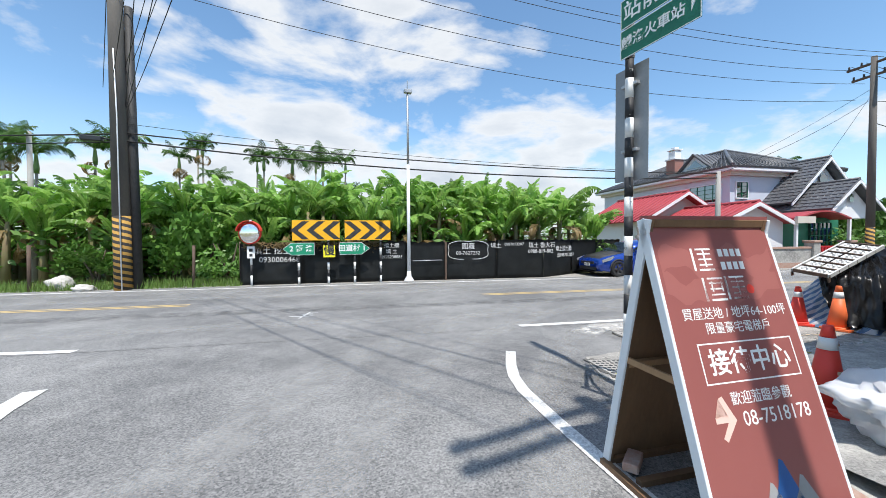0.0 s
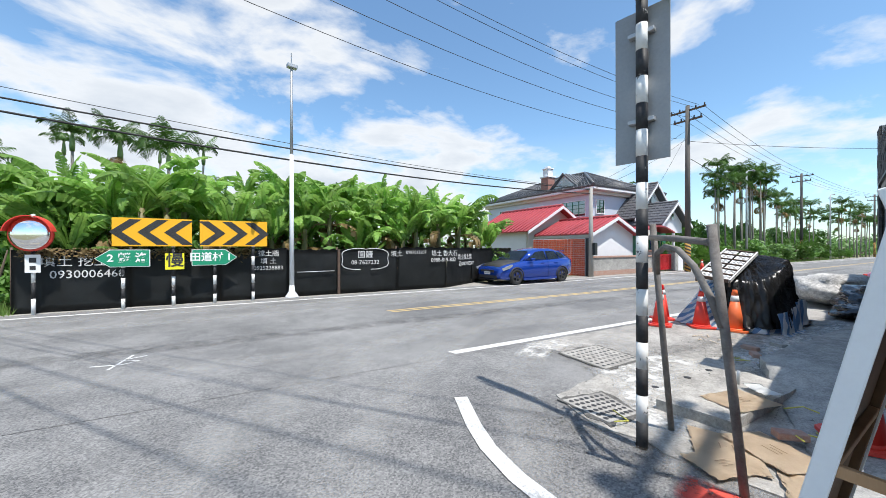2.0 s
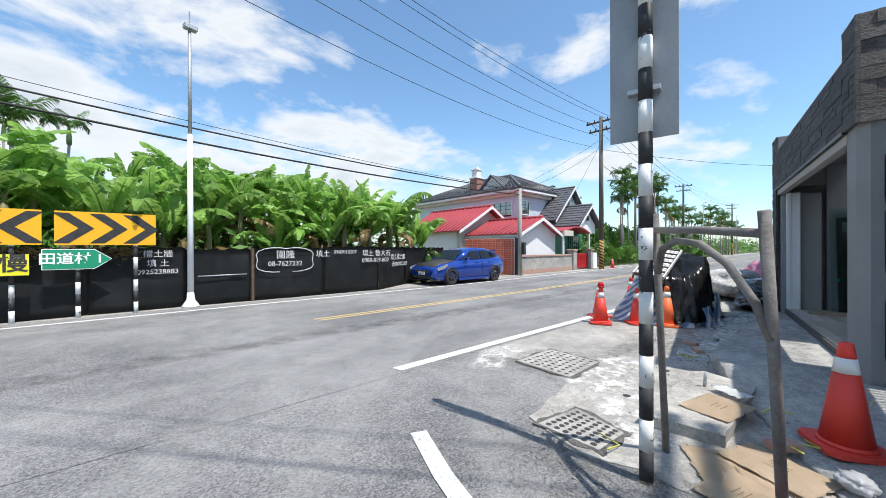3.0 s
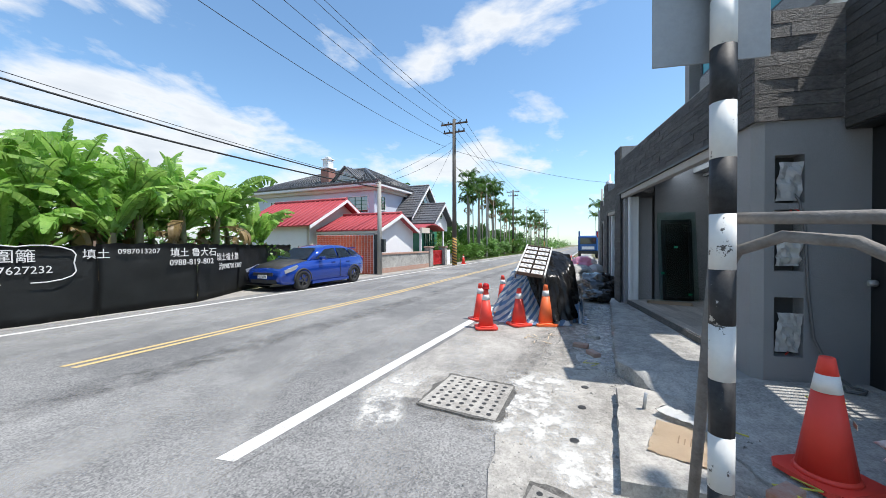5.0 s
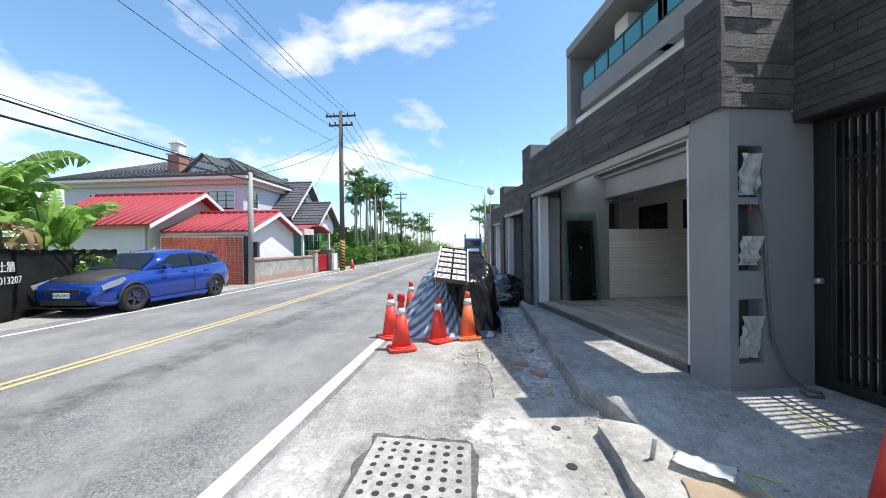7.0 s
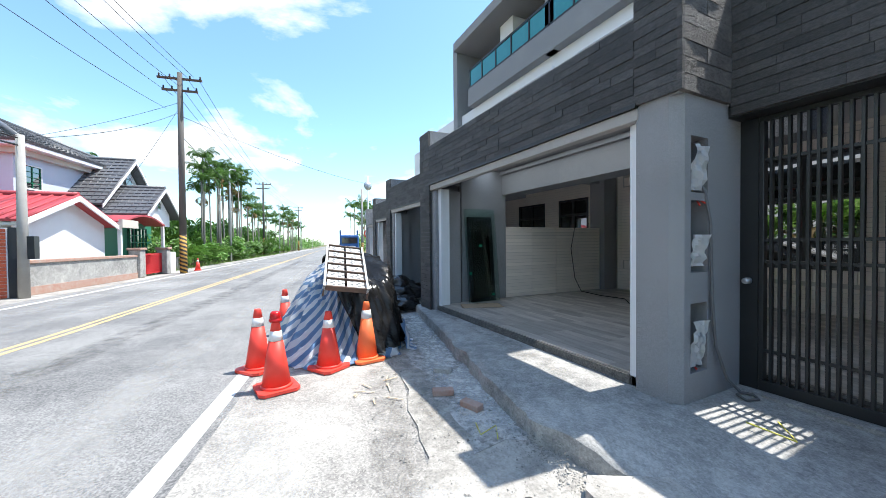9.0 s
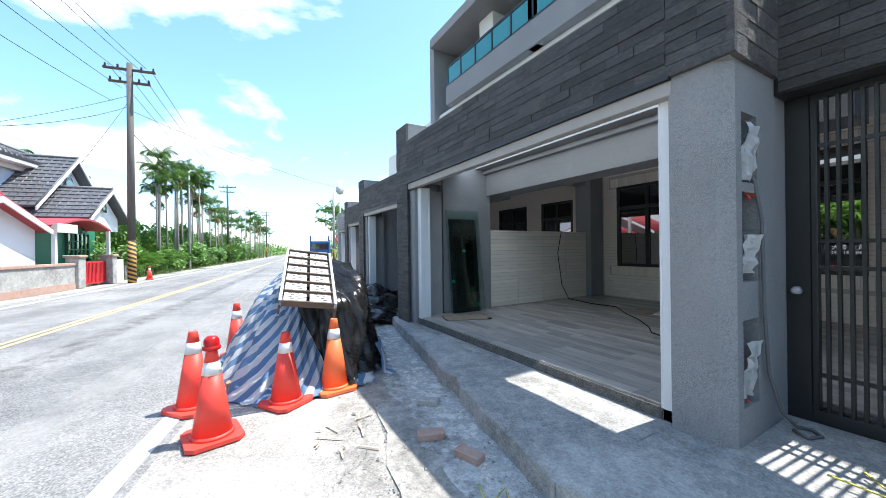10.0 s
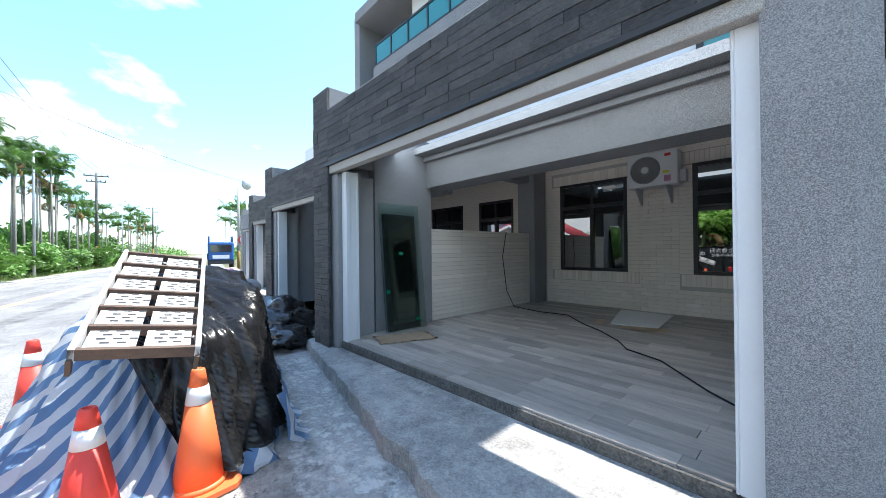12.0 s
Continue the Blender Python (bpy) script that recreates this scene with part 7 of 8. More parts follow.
# perforated scaffold deck lying on the pile
near = Vector((8.15, 3.27, 0.92))
far = Vector((9.4, 3.05, 1.4))
along = (far - near).normalized()
across = Vector((-0.2, -0.97, -0.165))
across = (across - along * across.dot(along)).normalized()
nup = across.cross(along).normalized()
if nup.z < 0:
    nup = -nup
DM = Matrix(((along.x, across.x, nup.x, near.x), (along.y, across.y, nup.y, near.y), (along.z, across.z, nup.z, near.z), (0, 0, 0, 1)))
DECK = thing("scaffold_deck", "perforated white steel scaffold deck, rusty at the edges", "scaffold deck", DM)
LEN, WID = 1.35, 0.52
for y in (-WID / 2, WID / 2 - 0.025):
    boxes("side_rail", [(0, LEN, y, y + 0.025, -0.03, 0.035)], "paint_white", DECK, "pale side rail")
for i in range(7):
    x = i * LEN / 6.15
    boxes("cross_rail", [(x, x + 0.022, -WID / 2, WID / 2, -0.03, 0.03)], "rust", DECK, "rusty cross rail")
    if i < 6:
        for y in (-WID / 2 + 0.04, 0.012):
            pl = boxes("perforated_plate", [(x + 0.045, x + LEN / 6.15 - 0.02, y, y + 0.2, 0.008, 0.014)], "paint_white", DECK, "white perforated plate")
            # the plate is uncut: black bars on it paint the slots' shade
            bm = bmesh.new()
            for a in range(4):
                for b in range(2 + a % 2):
                    px, py = x + 0.075 + a * 0.038, y + 0.035 + b * 0.065 + 0.02 * (1 - a % 2)
                    box(bm, px, px + 0.017, py, py + 0.038, 0.0141, 0.0152)
            tagged(part("slot", bm, "paint_black", pl, "dark punched slots"), kind="stuff")
for y in (-WID / 2, WID / 2 - 0.02):
    boxes("hook", [(-0.02, 0.02, y, y + 0.02, -0.1, -0.02)], "rust", DECK, "hook")

for x, y, a in ((4.03, 1.98, -55), (6.98, 2.6, 70), (6.62, 2.5, 20), (7.5, 2.35, 50)):
    bm = bmesh.new()
    box(bm, -0.1, 0.1, -0.047, 0.047, 0.0, 0.055, 0.007)
    solid("loose_brick", bm, "brick_clay" if a != 50 else "grey_concrete", "loose mortar-stained brick lying on the ground", "brick", group="loose bricks", m=pose(x, y, 0.012 if x > 5 else 0.048, 0, 0, a))


def crumple(name, x, y, z, size, material, label, category, seed, nx=14, ny=10, amp=0.03, yaw=0.0, w=1.0, group="", kind=""):
    """A crumpled sheet lying on the ground."""
    bm = bmesh.new()
    g = []
    for i in range(nx + 1):
        r = []
        for j in range(ny + 1):
            u, v = (i / nx - 0.5) * size, (j / ny - 0.5) * size * w
            e = 1 + 0.1 * noise.noise((i * 0.7, j * 0.7, seed))
            h = amp * (0.5 + 0.5 * noise.noise((u * 6, v * 6, seed)) + 0.5 * max(0, noise.noise((u * 14, v * 14, seed + 3))))
            r.append(bm.verts.new((u * e, v * e, max(0.002, h))))
        g.append(r)
    for i in range(nx):
        for j in range(ny):
            bm.faces.new((g[i][j], g[i + 1][j], g[i + 1][j + 1], g[i][j + 1])).smooth = True
    bmesh.ops.solidify(bm, geom=bm.faces[:], thickness=0.003)
    return solid(name, bm, material, label, category, kind, group, pose(x, y, z, 0, 0, yaw))


def lumpy(name, x, y, z, r, material, label, category, seed, amp=0.25, parts=None):
    bm = bmesh.new()
    bmesh.ops.create_icosphere(bm, subdivisions=4, radius=1)
    for v in bm.verts:
        d = v.co.normalized()
        k = 1 + amp * noise.noise(d * 1.6 + Vector((seed, 0, 0))) + amp * 0.5 * noise.noise(d * 4 + Vector((0, seed, 0))) + amp * 0.34 * noise.noise(d * 9 + Vector((0, seed, 2))) + amp * 0.16 * noise.noise(d * 20 + Vector((seed, 1, 2)))
        v.co = Vector((d.x * r[0] * k, d.y * r[1] * k, max(-0.9, d.z) * r[2] * k))
    lo = min(v.co.z for v in bm.verts)
    for v in bm.verts:
        v.co.z -= lo
    for f in bm.faces:
        f.smooth = True
    return solid(name, bm, material, label, category, m=pose(x, y, z))


card = "flattened brown cardboard box with printing"
for x, y, s, yaw, seed, z in ((3.55, 2.28, 0.55, 20, 1, 0.012), (3.32, 2.25, 0.4, -30, 2, 0.02), (3.75, 2.05, 0.5, 55, 3, 0.025), (3.3, 1.75, 0.55, 15, 4, 0.012), (4.42, 2.33, 0.5, -25, 5, 0.101)):
    ob = crumple("cardboard_sheet", x, y, z, s, "cardboard", card, "cardboard", seed, amp=0.022, yaw=yaw, w=0.72, group="cardboard litter")
    bm = bmesh.new()
    for k in range(3):
        box(bm, -0.12 * s, (0.12 - 0.06 * (k % 2)) * s, -0.1 * s + k * 0.07 * s, -0.085 * s + k * 0.07 * s, 0.0195, 0.0199)
    tagged(part("print_bar", bm, "faded_print", ob, "dark printed bars"), kind="stuff")
crumple("paper_scrap", 4.75, 2.22, 0.13, 0.3, "print_white", "white torn paper scrap on the slab", "paper", 15, amp=0.05, yaw=40, w=0.5)
lumpy("plastic_bag", 3.95, 1.15, 0.085, (0.36, 0.32, 0.2), "bag_white", "crumpled translucent white plastic bag", "bag", 3.0, 0.55)
lumpy("plastic_bag", 4.3, 0.85, 0.115, (0.3, 0.28, 0.26), "bag_pink", "crumpled pink plastic bag full of scraps", "bag", 6.0, 0.3)
lumpy("plastic_bag", 3.72, 1.72, 0.04, (0.09, 0.08, 0.05), "bag_white", "small knotted pale plastic bag", "bag", 9.0, 0.35)
for pts in ([(3.9, 1.9), (4.1, 2.0), (4.05, 1.8), (4.2, 1.85)], [(3.3, 2.95), (3.45, 2.9), (3.5, 3.05)], [(5.15, 0.9), (5.0, 1.05), (5.25, 1.1)], [(6.05, 2.62), (6.25, 2.5), (6.15, 2.7), (6.35, 2.62)], [(4.5, 2.05), (4.75, 1.95), (4.6, 1.85)]):
    bm = bmesh.new()
    tube(bm, [(x, y, 0.03 + 0.045 * (0.05 if i % 2 else 0.6) + (0.13 if y < 1.2 else 0.05 if y < 2.15 else 0.0)) for i, (x, y) in enumerate(pts)], 0.006, 4)
    solid("packing_strap", bm, "strap_yellow", "bent yellow plastic packing strap on the ground", "strap", group="packing straps")
bm = bmesh.new()
tube(bm, [(4.92, 2.42, 0.09), (4.9, 2.41, 0.24)], 0.014, 8)
solid("steel_peg", bm, "galv", "short steel peg standing in the slab", "peg")
rnd = random.Random(17)
for k in range(11):
    x, y = 7.35 + rnd.uniform(-0.25, 0.3), 3.1 + rnd.uniform(-0.25, 0.25)
    bm = bmesh.new()
    l = rnd.uniform(0.05, 0.22)
    box(bm, -l / 2, l / 2, -0.006, 0.006, 0, 0.004)
    solid("wood_splinter", bm, "cardboard", "pale wood splinter lying on the shoulder", "splinter", group="wood splinters", m=pose(x, y, 0.012, 0, 0, rnd.uniform(0, 180)))

# heaps farther along the kerb
lumpy("plastic_sheet", 12.2, 1.35, 0.0, (0.75, 0.5, 0.3), "bin_plastic", "heap of crumpled black plastic sheet", "plastic sheet", 12.0, 0.4)
lumpy("plastic_sheet", 11.3, 1.5, 0.0, (0.45, 0.4, 0.16), "bin_plastic", "heap of crumpled black plastic sheet", "plastic sheet", 14.0, 0.4)
lumpy("gravel_mound", 14.0, 1.9, -0.02, (1.3, 0.8, 0.42), "wet_concrete", "mound of dark grey gravel by the road", "gravel mound", 2.0, 0.2)
lumpy("fabric_roll", 18.0, 0.35, 0.0, (0.6, 0.35, 0.3), "grey_pvc", "grey roll of sheeting on the ground", "roll", 21.0, 0.15)
lumpy("rubbish_bag", 20.0, 0.6, 0.0, (0.5, 0.5, 0.4), "bag_pink", "pink and white sacks beside the road", "bag", 23.0, 0.3)
lumpy("rubbish_bag", 21.2, 0.2, 0.0, (0.6, 0.5, 0.45), "bag_white", "white sacks beside the road", "bag", 25.0, 0.3)
lumpy("pale_rock", -6.9, 15.3, -0.1, (0.34, 0.25, 0.26), "sand", "pale boulder lying in the verge", "rock", 31.0, 0.25)
lumpy("pale_rock", -6.1, 14.7, -0.1, (0.3, 0.2, 0.15), "sand", "small pale boulder in the verge", "rock", 32.0, 0.25)

# service niches of the pier: pipes, wires, paper wrapping
for z0, z1, mat, label in ((1.85, 2.2, "white_steel", "bent white tin sheet in the niche"), (1.25, 1.5, "print_white", "crumpled paper stuffed in the niche"), (0.45, 0.82, "print_white", "torn cement-bag paper hanging from the niche")):
    bm = bmesh.new()
    g = []
    for i in range(9):
        r = []
        for j in range(13):
            y, z = 0.91 + 0.19 * i / 8, z0 + (z1 - z0) * j / 12
            r.append(bm.verts.new((5.625 - 0.05 * (j / 12) + 0.045 * noise.noise((i * 0.5, j * 0.45, z0 * 9)), y + 0.015 * noise.noise((i, j, 4)), z)))
        g.append(r)
    for i in range(8):
        for j in range(12):
            bm.faces.new((g[i][j], g[i + 1][j], g[i + 1][j + 1], g[i][j + 1]))
    bmesh.ops.solidify(bm, geom=bm.faces[:], thickness=0.003)
    solid("niche_wrapping", bm, mat, label, "wrapping")
bm = bmesh.new()
tube(bm, [(5.68, 0.98, 2.0), (5.6, 0.93, 1.85), (5.575, 0.9, 1.6), (5.575, 0.87, 1.0), (5.57, 0.83, 0.6), (5.54, 0.72, 0.32), (5.5, 0.6, 0.205), (5.44, 0.54, 0.196), (5.38, 0.6, 0.192), (5.42, 0.7, 0.192), (5.5, 0.66, 0.2)], 0.011, 8)
solid("hanging_cable", bm, "grey_cable", "grey cable hanging from the pier's niche", "cable")
bm = bmesh.new()
for a, b in (((5.66, 0.95, 1.8), (5.6, 1.0, 1.73)), ((5.66, 1.0, 1.82), (5.6, 0.92, 1.75)), ((5.66, 0.97, 0.44), (5.61, 1.02, 0.43))):
    tube(bm, [a, b], 0.007, 5)
solid("niche_wire", bm, "cone_red", "loose red wires in the pier's niche", "wire")

# inside the carport
AC = thing("air_conditioner", "cream outdoor air-conditioner unit on wall brackets", "air conditioner")
bm = bmesh.new()
box(bm, 7.38, 8.16, -3.72, -3.42, 2.5, 3.08, 0.012)
body = part("body", bm, "white_wall", AC)
# flat disc whose dark colour paints the fan opening's shade
bm = bmesh.new()
lathe(bm, [(0.235, 0), (0.235, 0.01)], 30)
fan = part("fan_opening", bm, "dark_room", AC, "dark round fan opening", pose(7.87, -3.419, 2.79, -90))
for k in range(8):
    bm = bmesh.new()
    r = 0.035 + 0.027 * k
    tube(bm, [(7.87 + r * math.cos(a), -3.405, 2.79 + r * math.sin(a)) for a in (2 * math.pi * i / 28 for i in range(29))], 0.0035, 4, False)
    part("grille_ring", bm, "white_wall", AC)
for k in range(12):
    a = 2 * math.pi * k / 12
    bm = bmesh.new()
    tube(bm, [(7.87 + 0.04 * math.cos(a), -3.403, 2.79 + 0.04 * math.sin(a)), (7.87 + 0.235 * math.cos(a + 0.25), -3.403, 2.79 + 0.235 * math.sin(a + 0.25))], 0.0035, 4)
    part("grille_spoke", bm, "white_wall", AC)
bm = bmesh.new()
lathe(bm, [(0.06, 0), (0.06, 0.02), (0.05, 0.025)], 18)
part("hub", bm, "white_wall", AC, m=pose(7.87, -3.41, 2.79, -90))
boxes("sticker", [(7.48, 7.58, -3.42, -3.417, 2.56, 2.66)], "bag_pink", AC, "pink label")
boxes("sticker", [(7.5, 7.6, -3.42, -3.417, 2.7, 2.74)], "sign_lemon", AC, "yellow label")
boxes("badge", [(7.48, 7.57, -3.42, -3.417, 2.98, 3.03)], "cone_red", AC, "small red badge")
boxes("pipe_cover", [(7.3, 7.38, -3.72, -3.55, 2.55, 2.75)], "white_wall", AC)
for x in (7.5, 7.98):
    bm = bmesh.new()
    prism(bm, [(0, 0), (0.32, 0), (0.32, -0.02), (0.03, -0.28), (0, -0.28)], 0, 0.03, pose(x + 0.03, -3.755, 2.5) @ pose(0, 0, 0, 0, 0, 90) @ pose(0, 0, 0, 90))
    part("bracket", bm, "galv", AC, "steel wall bracket")

GS = thing("glass_sheet", "clear glass sheet leaning on the granite wall", "glass sheet", pose(9.9, -0.1, 0.279, 0, 6, 0))
boxes("sheet", [(0, 0.008, -0.02, 0.7, 0.0, 1.86)], "sheet_glass", GS, "clear greenish glass")
boxes("label_tag", [(-0.003, -0.001, 0.6, 0.66, 0.55, 0.6), (-0.003, -0.001, 0.1, 0.17, 0.12, 0.16), (-0.003, -0.001, 0.33, 0.4, 1.1, 1.14)], "sign_green", GS, "small green tag")
WS = thing("window_sash", "dark framed glass sash leaning on the wall", "window sash", pose(9.97, -0.06, 0.279, 0, 5, 0))
boxes("sash_frame", [(0, 0.04, 0.0, 0.07, 0.0, 1.7), (0, 0.04, 0.5, 0.57, 0.0, 1.7), (0, 0.04, 0.07, 0.5, 0, 0.08), (0, 0.04, 0.07, 0.5, 1.62, 1.7)], "dark_frame", WS)
boxes("sash_pane", [(0.015, 0.022, 0.07, 0.5, 0.08, 1.62)], "pane", WS)
crumple("cardboard_sheet", 9.55, 0.55, 0.279, 0.75, "cardboard", card, "cardboard", 41, amp=0.015, yaw=70, w=0.6, group="cardboard litter")
bm = bmesh.new()
prism(bm, [(8.0, -2.2), (8.36, -3.6), (7.5, -3.55), (7.38, -2.3)], 0.279, 0.291)
solid("white_board", bm, "print_white", "white foam board lying on the plank floor", "board")
crumple("cardboard_sheet", 7.5, -2.1, 0.279, 0.6, "cardboard", "torn brown cardboard beside the white board", "cardboard", 43, amp=0.03, yaw=10, w=0.4, group="cardboard litter")
crumple("cardboard_sheet", 8.15, -2.2, 0.279, 0.4, "cardboard", "torn brown cardboard beside the white board", "cardboard", 44, amp=0.03, yaw=100, w=0.4, group="cardboard litter")
bm = bmesh.new()
tube(bm, [(10.1, -2.4, 1.79), (10.12, -2.3, 1.3), (10.1, -2.4, 0.6), (10.0, -2.5, 0.292), (9.3, -2.35, 0.288), (8.8, -2.4, 0.288), (8.3, -1.9, 0.288), (7.9, -1.6, 0.288), (7.5, -1.2, 0.288), (7.3, -0.9, 0.288), (6.9, -0.7, 0.288), (6.4, -0.1, 0.288), (6.08, 0.2, 0.288)], 0.008, 8)
solid("floor_cable", bm, "rubber", "black extension cable across the carport floor", "cable")

# ---- vehicles ----
def loft(bm, stations):
    """Rings of points joined along a body."""
    rings = [[bm.verts.new(p) for p in ring] for ring in stations]
    n = len(rings[0])
    for a, b in zip(rings, rings[1:]):
        for k in range(n):
            bm.faces.new((a[k], a[(k + 1) % n], b[(k + 1) % n], b[k])).smooth = True
    bm.faces.new(rings[0][::-1])
    bm.faces.new(rings[-1])


def wheel(parent, x, y, side, r=0.32):
    m = pose(x, y, r, 90 if side < 0 else -90)
    bm = bmesh.new()
    lathe(bm, [(r * 0.68, -0.1), (r * 0.95, -0.1), (r, -0.06), (r, 0.06), (r * 0.95, 0.1), (r * 0.68, 0.1), (r * 0.66, 0.03)], 28)
    tyre = part("wheel", bm, "rubber", parent, "black tyre", m)
    bm = bmesh.new()
    lathe(bm, [(r * 0.68, 0.02), (r * 0.68, 0.095), (r * 0.62, 0.1), (r * 0.6, 0.04), (r * 0.1, 0.03)], 28)
    part("rim", bm, "paint_black", tyre, "dark rim")
    for k in range(5):
        bm = bmesh.new()
        a = 2 * math.pi * k / 5
        prism(bm, [(0.03, -0.035), (r * 0.66, -0.022), (r * 0.66, 0.022), (0.03, 0.035)], 0.05, 0.09, pose(0, 0, 0, 0, 0, 72 * k))
        part("spoke", bm, "rim", tyre, "grey alloy spoke")


def hatchback(m):
    th = thing("hatchback_car", "metallic blue five-door hatchback parked by the fence", "car", m)
    prof = [(2.12, 0.38, 0.55, 0.62), (2.05, 0.24, 0.68, 0.78), (1.75, 0.2, 0.8, 0.87), (1.3, 0.2, 0.88, 0.9), (0.95, 0.2, 0.95, 0.92), (0.5, 0.2, 0.97, 0.92), (-0.4, 0.2, 1.0, 0.92), (-1.2, 0.2, 1.03, 0.91), (-1.75, 0.24, 1.05, 0.87), (-2.05, 0.32, 1.02, 0.8), (-2.16, 0.42, 0.85, 0.72)]
    st = []
    for x, lo, hi, w in prof:
        mid = lo + (hi - lo) * 0.55
        st.append([(x, -w * 0.9, lo), (x, -w * 0.98, lo + 0.1), (x, -w, mid), (x, -w * 0.97, hi - 0.06), (x, -w * 0.86, hi), (x, 0, hi + 0.035), (x, w * 0.86, hi), (x, w * 0.97, hi - 0.06), (x, w, mid), (x, w * 0.98, lo + 0.1), (x, w * 0.9, lo)])
    bm = bmesh.new()
    loft(bm, st)
    part("body", bm, "car_blue", th)
    roof = [(0.98, 0.95, 0.96, 0.8), (0.35, 1.3, 1.335, 0.64), (-0.2, 1.42, 1.46, 0.6), (-1.0, 1.42, 1.46, 0.6), (-1.6, 1.28, 1.33, 0.62), (-2.05, 1.0, 1.02, 0.72)]
    bm = bmesh.new()
    loft(bm, [[(x, -0.84 + 0.06 * (abs(x + 0.4) > 1.2), min(0.95, lo)), (x, -w, lo), (x, -w * 0.8, hi), (x, 0, hi + 0.025), (x, w * 0.8, hi), (x, w, lo), (x, 0.84 - 0.06 * (abs(x + 0.4) > 1.2), min(0.95, lo))] for x, lo, hi, w in roof])
    part("roof", bm, "car_blue", th)
    for s in (-1, 1):
        for pts in ([(0.72, 1.0), (0.1, 1.32), (-0.42, 1.36), (-0.42, 1.0)], [(-0.5, 1.0), (-0.5, 1.36), (-1.05, 1.35), (-1.2, 1.03)], [(-1.27, 1.05), (-1.13, 1.34), (-1.42, 1.27), (-1.62, 1.1)]):
            bm = bmesh.new()
            vs = [bm.verts.new((x, s * (0.845 - (z - 0.97) * 0.52 + 0.012), z)) for x, z in pts]
            bm.faces.new(vs)
            bmesh.ops.solidify(bm, geom=bm.faces[:], thickness=0.01)
            part("side_window", bm, "car_glass", th, "dark side window")
        for x in (1.34, -1.32):
            wheel(th, x, s * 0.82, s)
            # solid black ring paints the shade of the wheel-arch gap
            bm = bmesh.new()
            tube(bm, [(x + 0.37 * math.cos(a), s * 0.9, 0.32 + 0.37 * math.sin(a)) for a in (math.pi * k / 14 for k in range(15))], 0.028, 6)
            part("wheel_arch", bm, "paint_black", th, "dark wheel-arch gap")
        bm = bmesh.new()
        box(bm, 0.45, 0.62, s * 0.9, s * 1.05, 0.96, 1.07, 0.02)
        part("wing_mirror", bm, "car_blue", th)
        bm = bmesh.new()
        prism(bm, [(1.45, 0.72), (2.02, 0.58), (2.06, 0.68), (1.55, 0.83)], 0, 0.02, pose(0, s * 0.84, 0, 90) if s < 0 else pose(0, s * 0.86, 0, 90))
        part("headlight", bm, "galv", th, "clear headlight")
        bm = bmesh.new()
        box(bm, -2.12, -1.98, s * 0.64, s * 0.76, 0.78, 1.0, 0.01)
        part("tail_light", bm, "lamp_red", th, "red tail light")
        boxes("side_skirt", [(-0.95, 0.95, s * 0.9 - 0.02, s * 0.9 + 0.02, 0.17, 0.26)], "car_blue", th)
        for x in (-0.02, -0.85):
            boxes("door_handle", [(x - 0.18, x, s * 0.9, s * 0.9 + 0.02 * s if s > 0 else s * 0.9 + 0.001, 0.84, 0.87)] if s > 0 else [(x - 0.18, x, s * 0.925, s * 0.9, 0.84, 0.87)], "car_blue", th)
        boxes("door_gap", [(-0.47, -0.462, s * 0.925 - 0.004, s * 0.925 + 0.004, 0.3, 0.95)], "paint_black", th, "door joint")
    bm = bmesh.new()
    vs = [bm.verts.new(p) for p in ((0.99, -0.7, 0.99), (0.99, 0.7, 0.99), (0.36, 0.52, 1.37), (0.36, -0.52, 1.37))]
    bm.faces.new(vs)
    bmesh.ops.solidify(bm, geom=bm.faces[:], thickness=-0.012)
    part("windscreen", bm, "car_glass", th, "dark windscreen")
    boxes("grille", [(2.1, 2.14, -0.42, 0.42, 0.5, 0.6), (2.08, 2.12, -0.55, 0.55, 0.26, 0.4)], "paint_black", th, "black grille")
    bm = bmesh.new()
    loft(bm, [[(x, -w, z), (x, 0, z + 0.03), (x, w, z), (x, w, z - 0.02), (x, -w, z - 0.02)] for x, w, z in ((1.98, 0.55, 0.715), (1.72, 0.66, 0.825), (1.3, 0.7, 0.9), (0.99, 0.72, 0.965))])
    part("bonnet", bm, "paint_black", th, "black carbon bonnet")
    boxes("front_lip", [(1.9, 2.16, -0.72, 0.72, 0.2, 0.215)], "paint_black", th, "black front lip")
    pl = boxes("number_plate", [(2.14, 2.155, -0.19, 0.19, 0.42, 0.53)], "print_white", th, "white number plate")
    part("lettering", text_mesh("AZS-2503", 0.085, "paint_black", 0.001), "paint_black", pl, "dark lettering", upright(2.157, 0, 0.475, 90))
    boxes("rear_spoiler", [(-1.85, -1.5, -0.55, 0.55, 1.33, 1.37)], "car_blue", th)


hatchback(pose(13.4, 11.02, 0.0, 0, 0, 169.8))

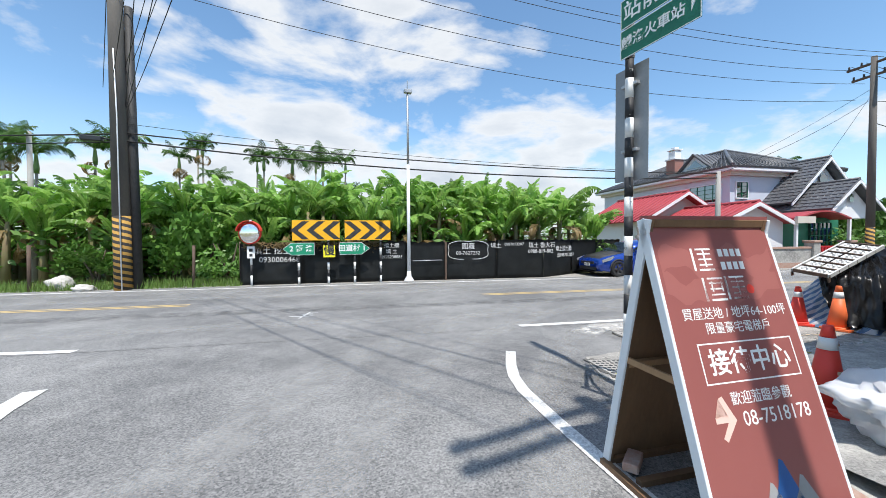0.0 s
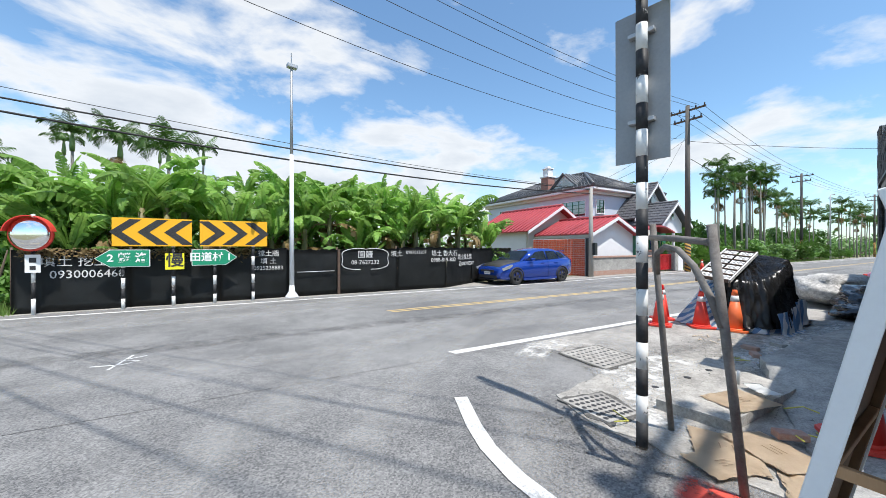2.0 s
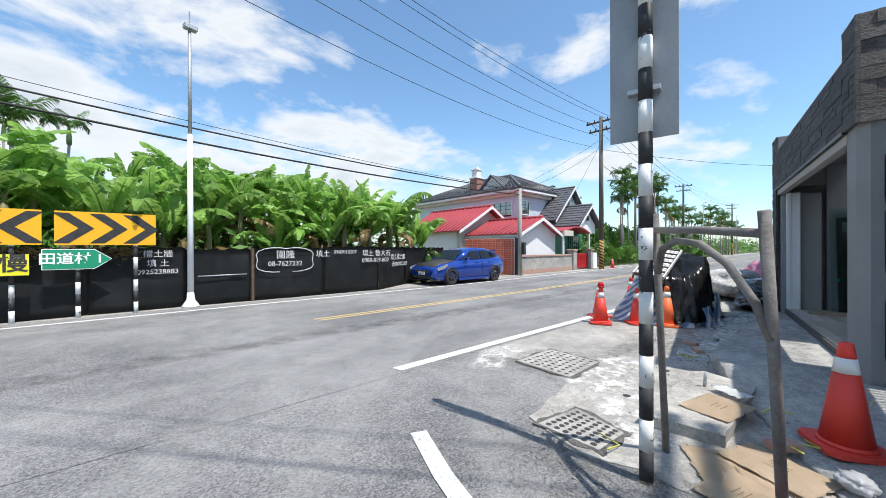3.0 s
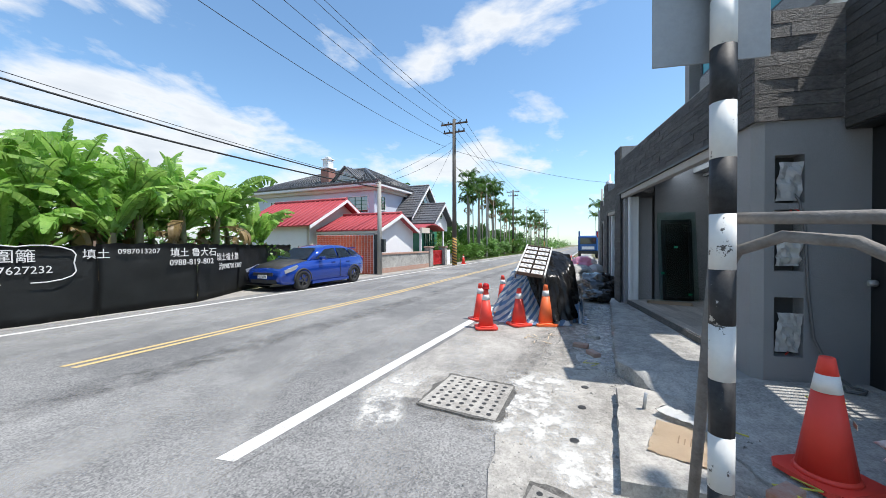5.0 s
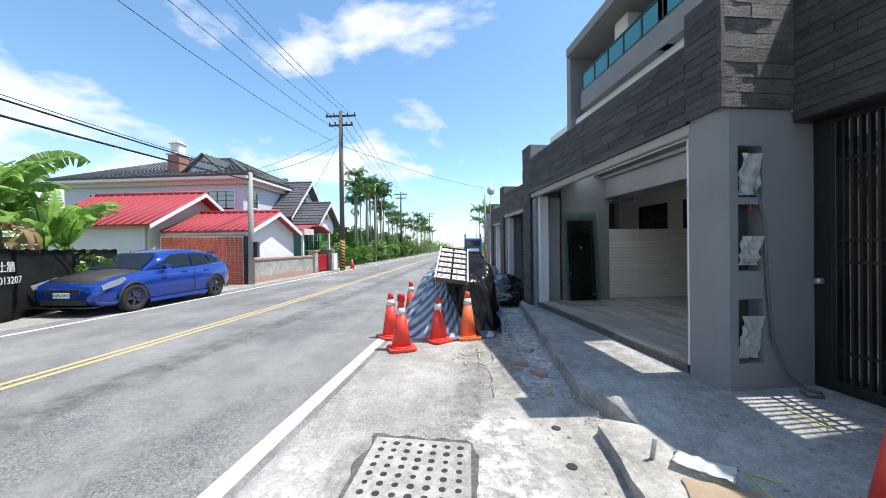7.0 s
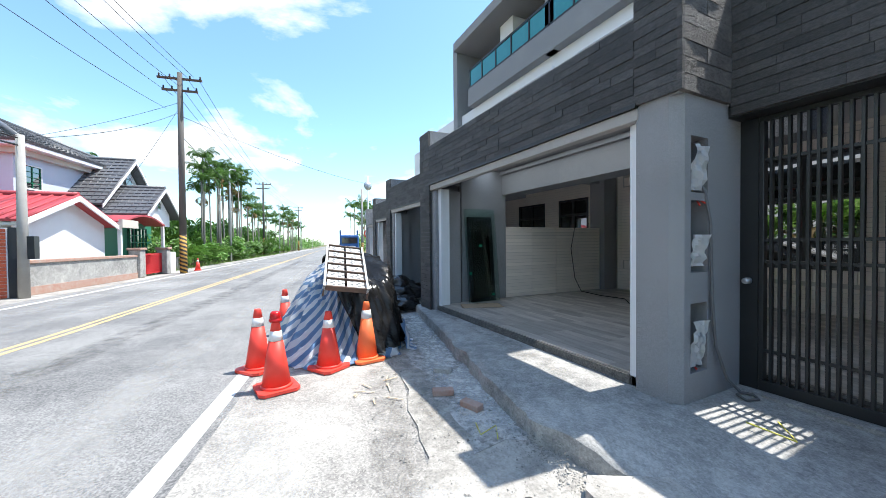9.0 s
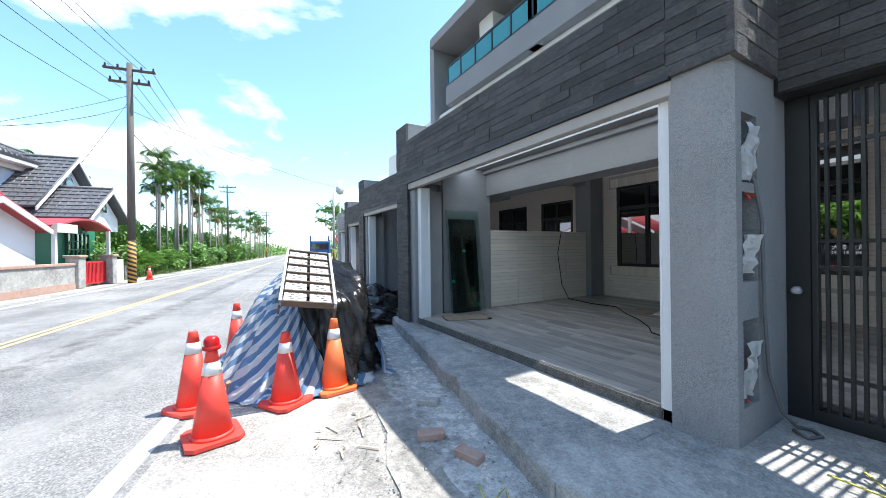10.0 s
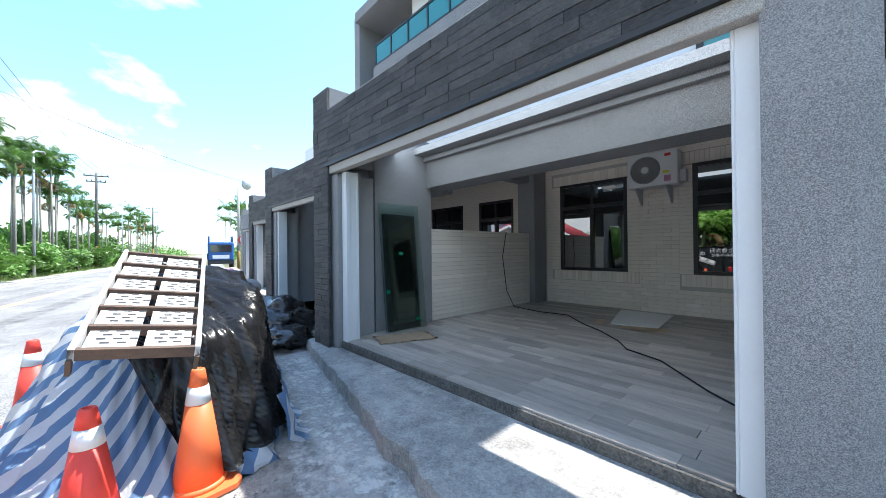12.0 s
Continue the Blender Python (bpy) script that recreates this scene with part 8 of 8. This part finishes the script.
TR = thing("flatbed_truck", "blue cab flatbed truck parked at the roadside", "truck", pose(45.0, -3.9, 0, 0, 0, 170.5))
bm = bmesh.new()
box(bm, 3.2, 4.9, -0.95, 0.95, 0.75, 2.35, 0.12)
part("cab", bm, "truck_blue", TR)
boxes("windscreen", [(4.89, 4.93, -0.75, 0.75, 1.5, 2.1)], "car_glass", TR, "dark windscreen")
boxes("bumper", [(4.85, 5.0, -0.95, 0.95, 0.5, 0.8)], "dark_frame", TR, "dark bumper")
boxes("grille_panel", [(4.9, 4.94, -0.6, 0.6, 0.95, 1.25)], "white_steel", TR, "white grille panel")
boxes("flatbed", [(-1.0, 3.0, -1.0, 1.0, 0.85, 1.0), (-1.0, -0.95, -1.0, 1.0, 1.0, 1.4), (-1.0, 3.0, -1.0, -0.95, 1.0, 1.4), (-1.0, 3.0, 0.95, 1.0, 1.0, 1.4)], "dark_frame", TR, "dark steel flatbed")
for y in (-0.95, 0.8):
    boxes("mast_post", [(2.9, 3.1, y, y + 0.15, 1.0, 2.9)], "truck_blue", TR)
boxes("cargo", [(0.0, 1.2, -0.6, 0.4, 1.0, 1.5)], "sign_back", TR, "grey cargo")
for x in (-0.2, 4.0):
    for s in (-1, 1):
        wheel(TR, x, s * 0.85, s, 0.42)
SPD = thing("speed_sign", "round red-rimmed speed limit sign on a post", "road sign", pose(26.5, -1.6, 0))
bm = bmesh.new()
tube(bm, [(0, 0, 0), (0, 0, 2.4)], 0.03, 8)
part("post", bm, "galv", SPD)
bm = bmesh.new()
lathe(bm, [(0.3, 0), (0.3, 0.01)], 24)
part("red_rim", bm, "cone_red", SPD, "red rim", pose(-0.04, 0, 2.1, 0, -90, 0))
bm = bmesh.new()
lathe(bm, [(0.23, 0), (0.23, 0.012)], 24)
part("white_disc", bm, "print_white", SPD, "white disc", pose(-0.045, 0, 2.1, 0, -90, 0))
part("lettering", text_mesh("40", 0.28, "paint_black", 0.001, 0.006), "paint_black", SPD, "black number", upright(-0.06, 0, 2.1, -90))
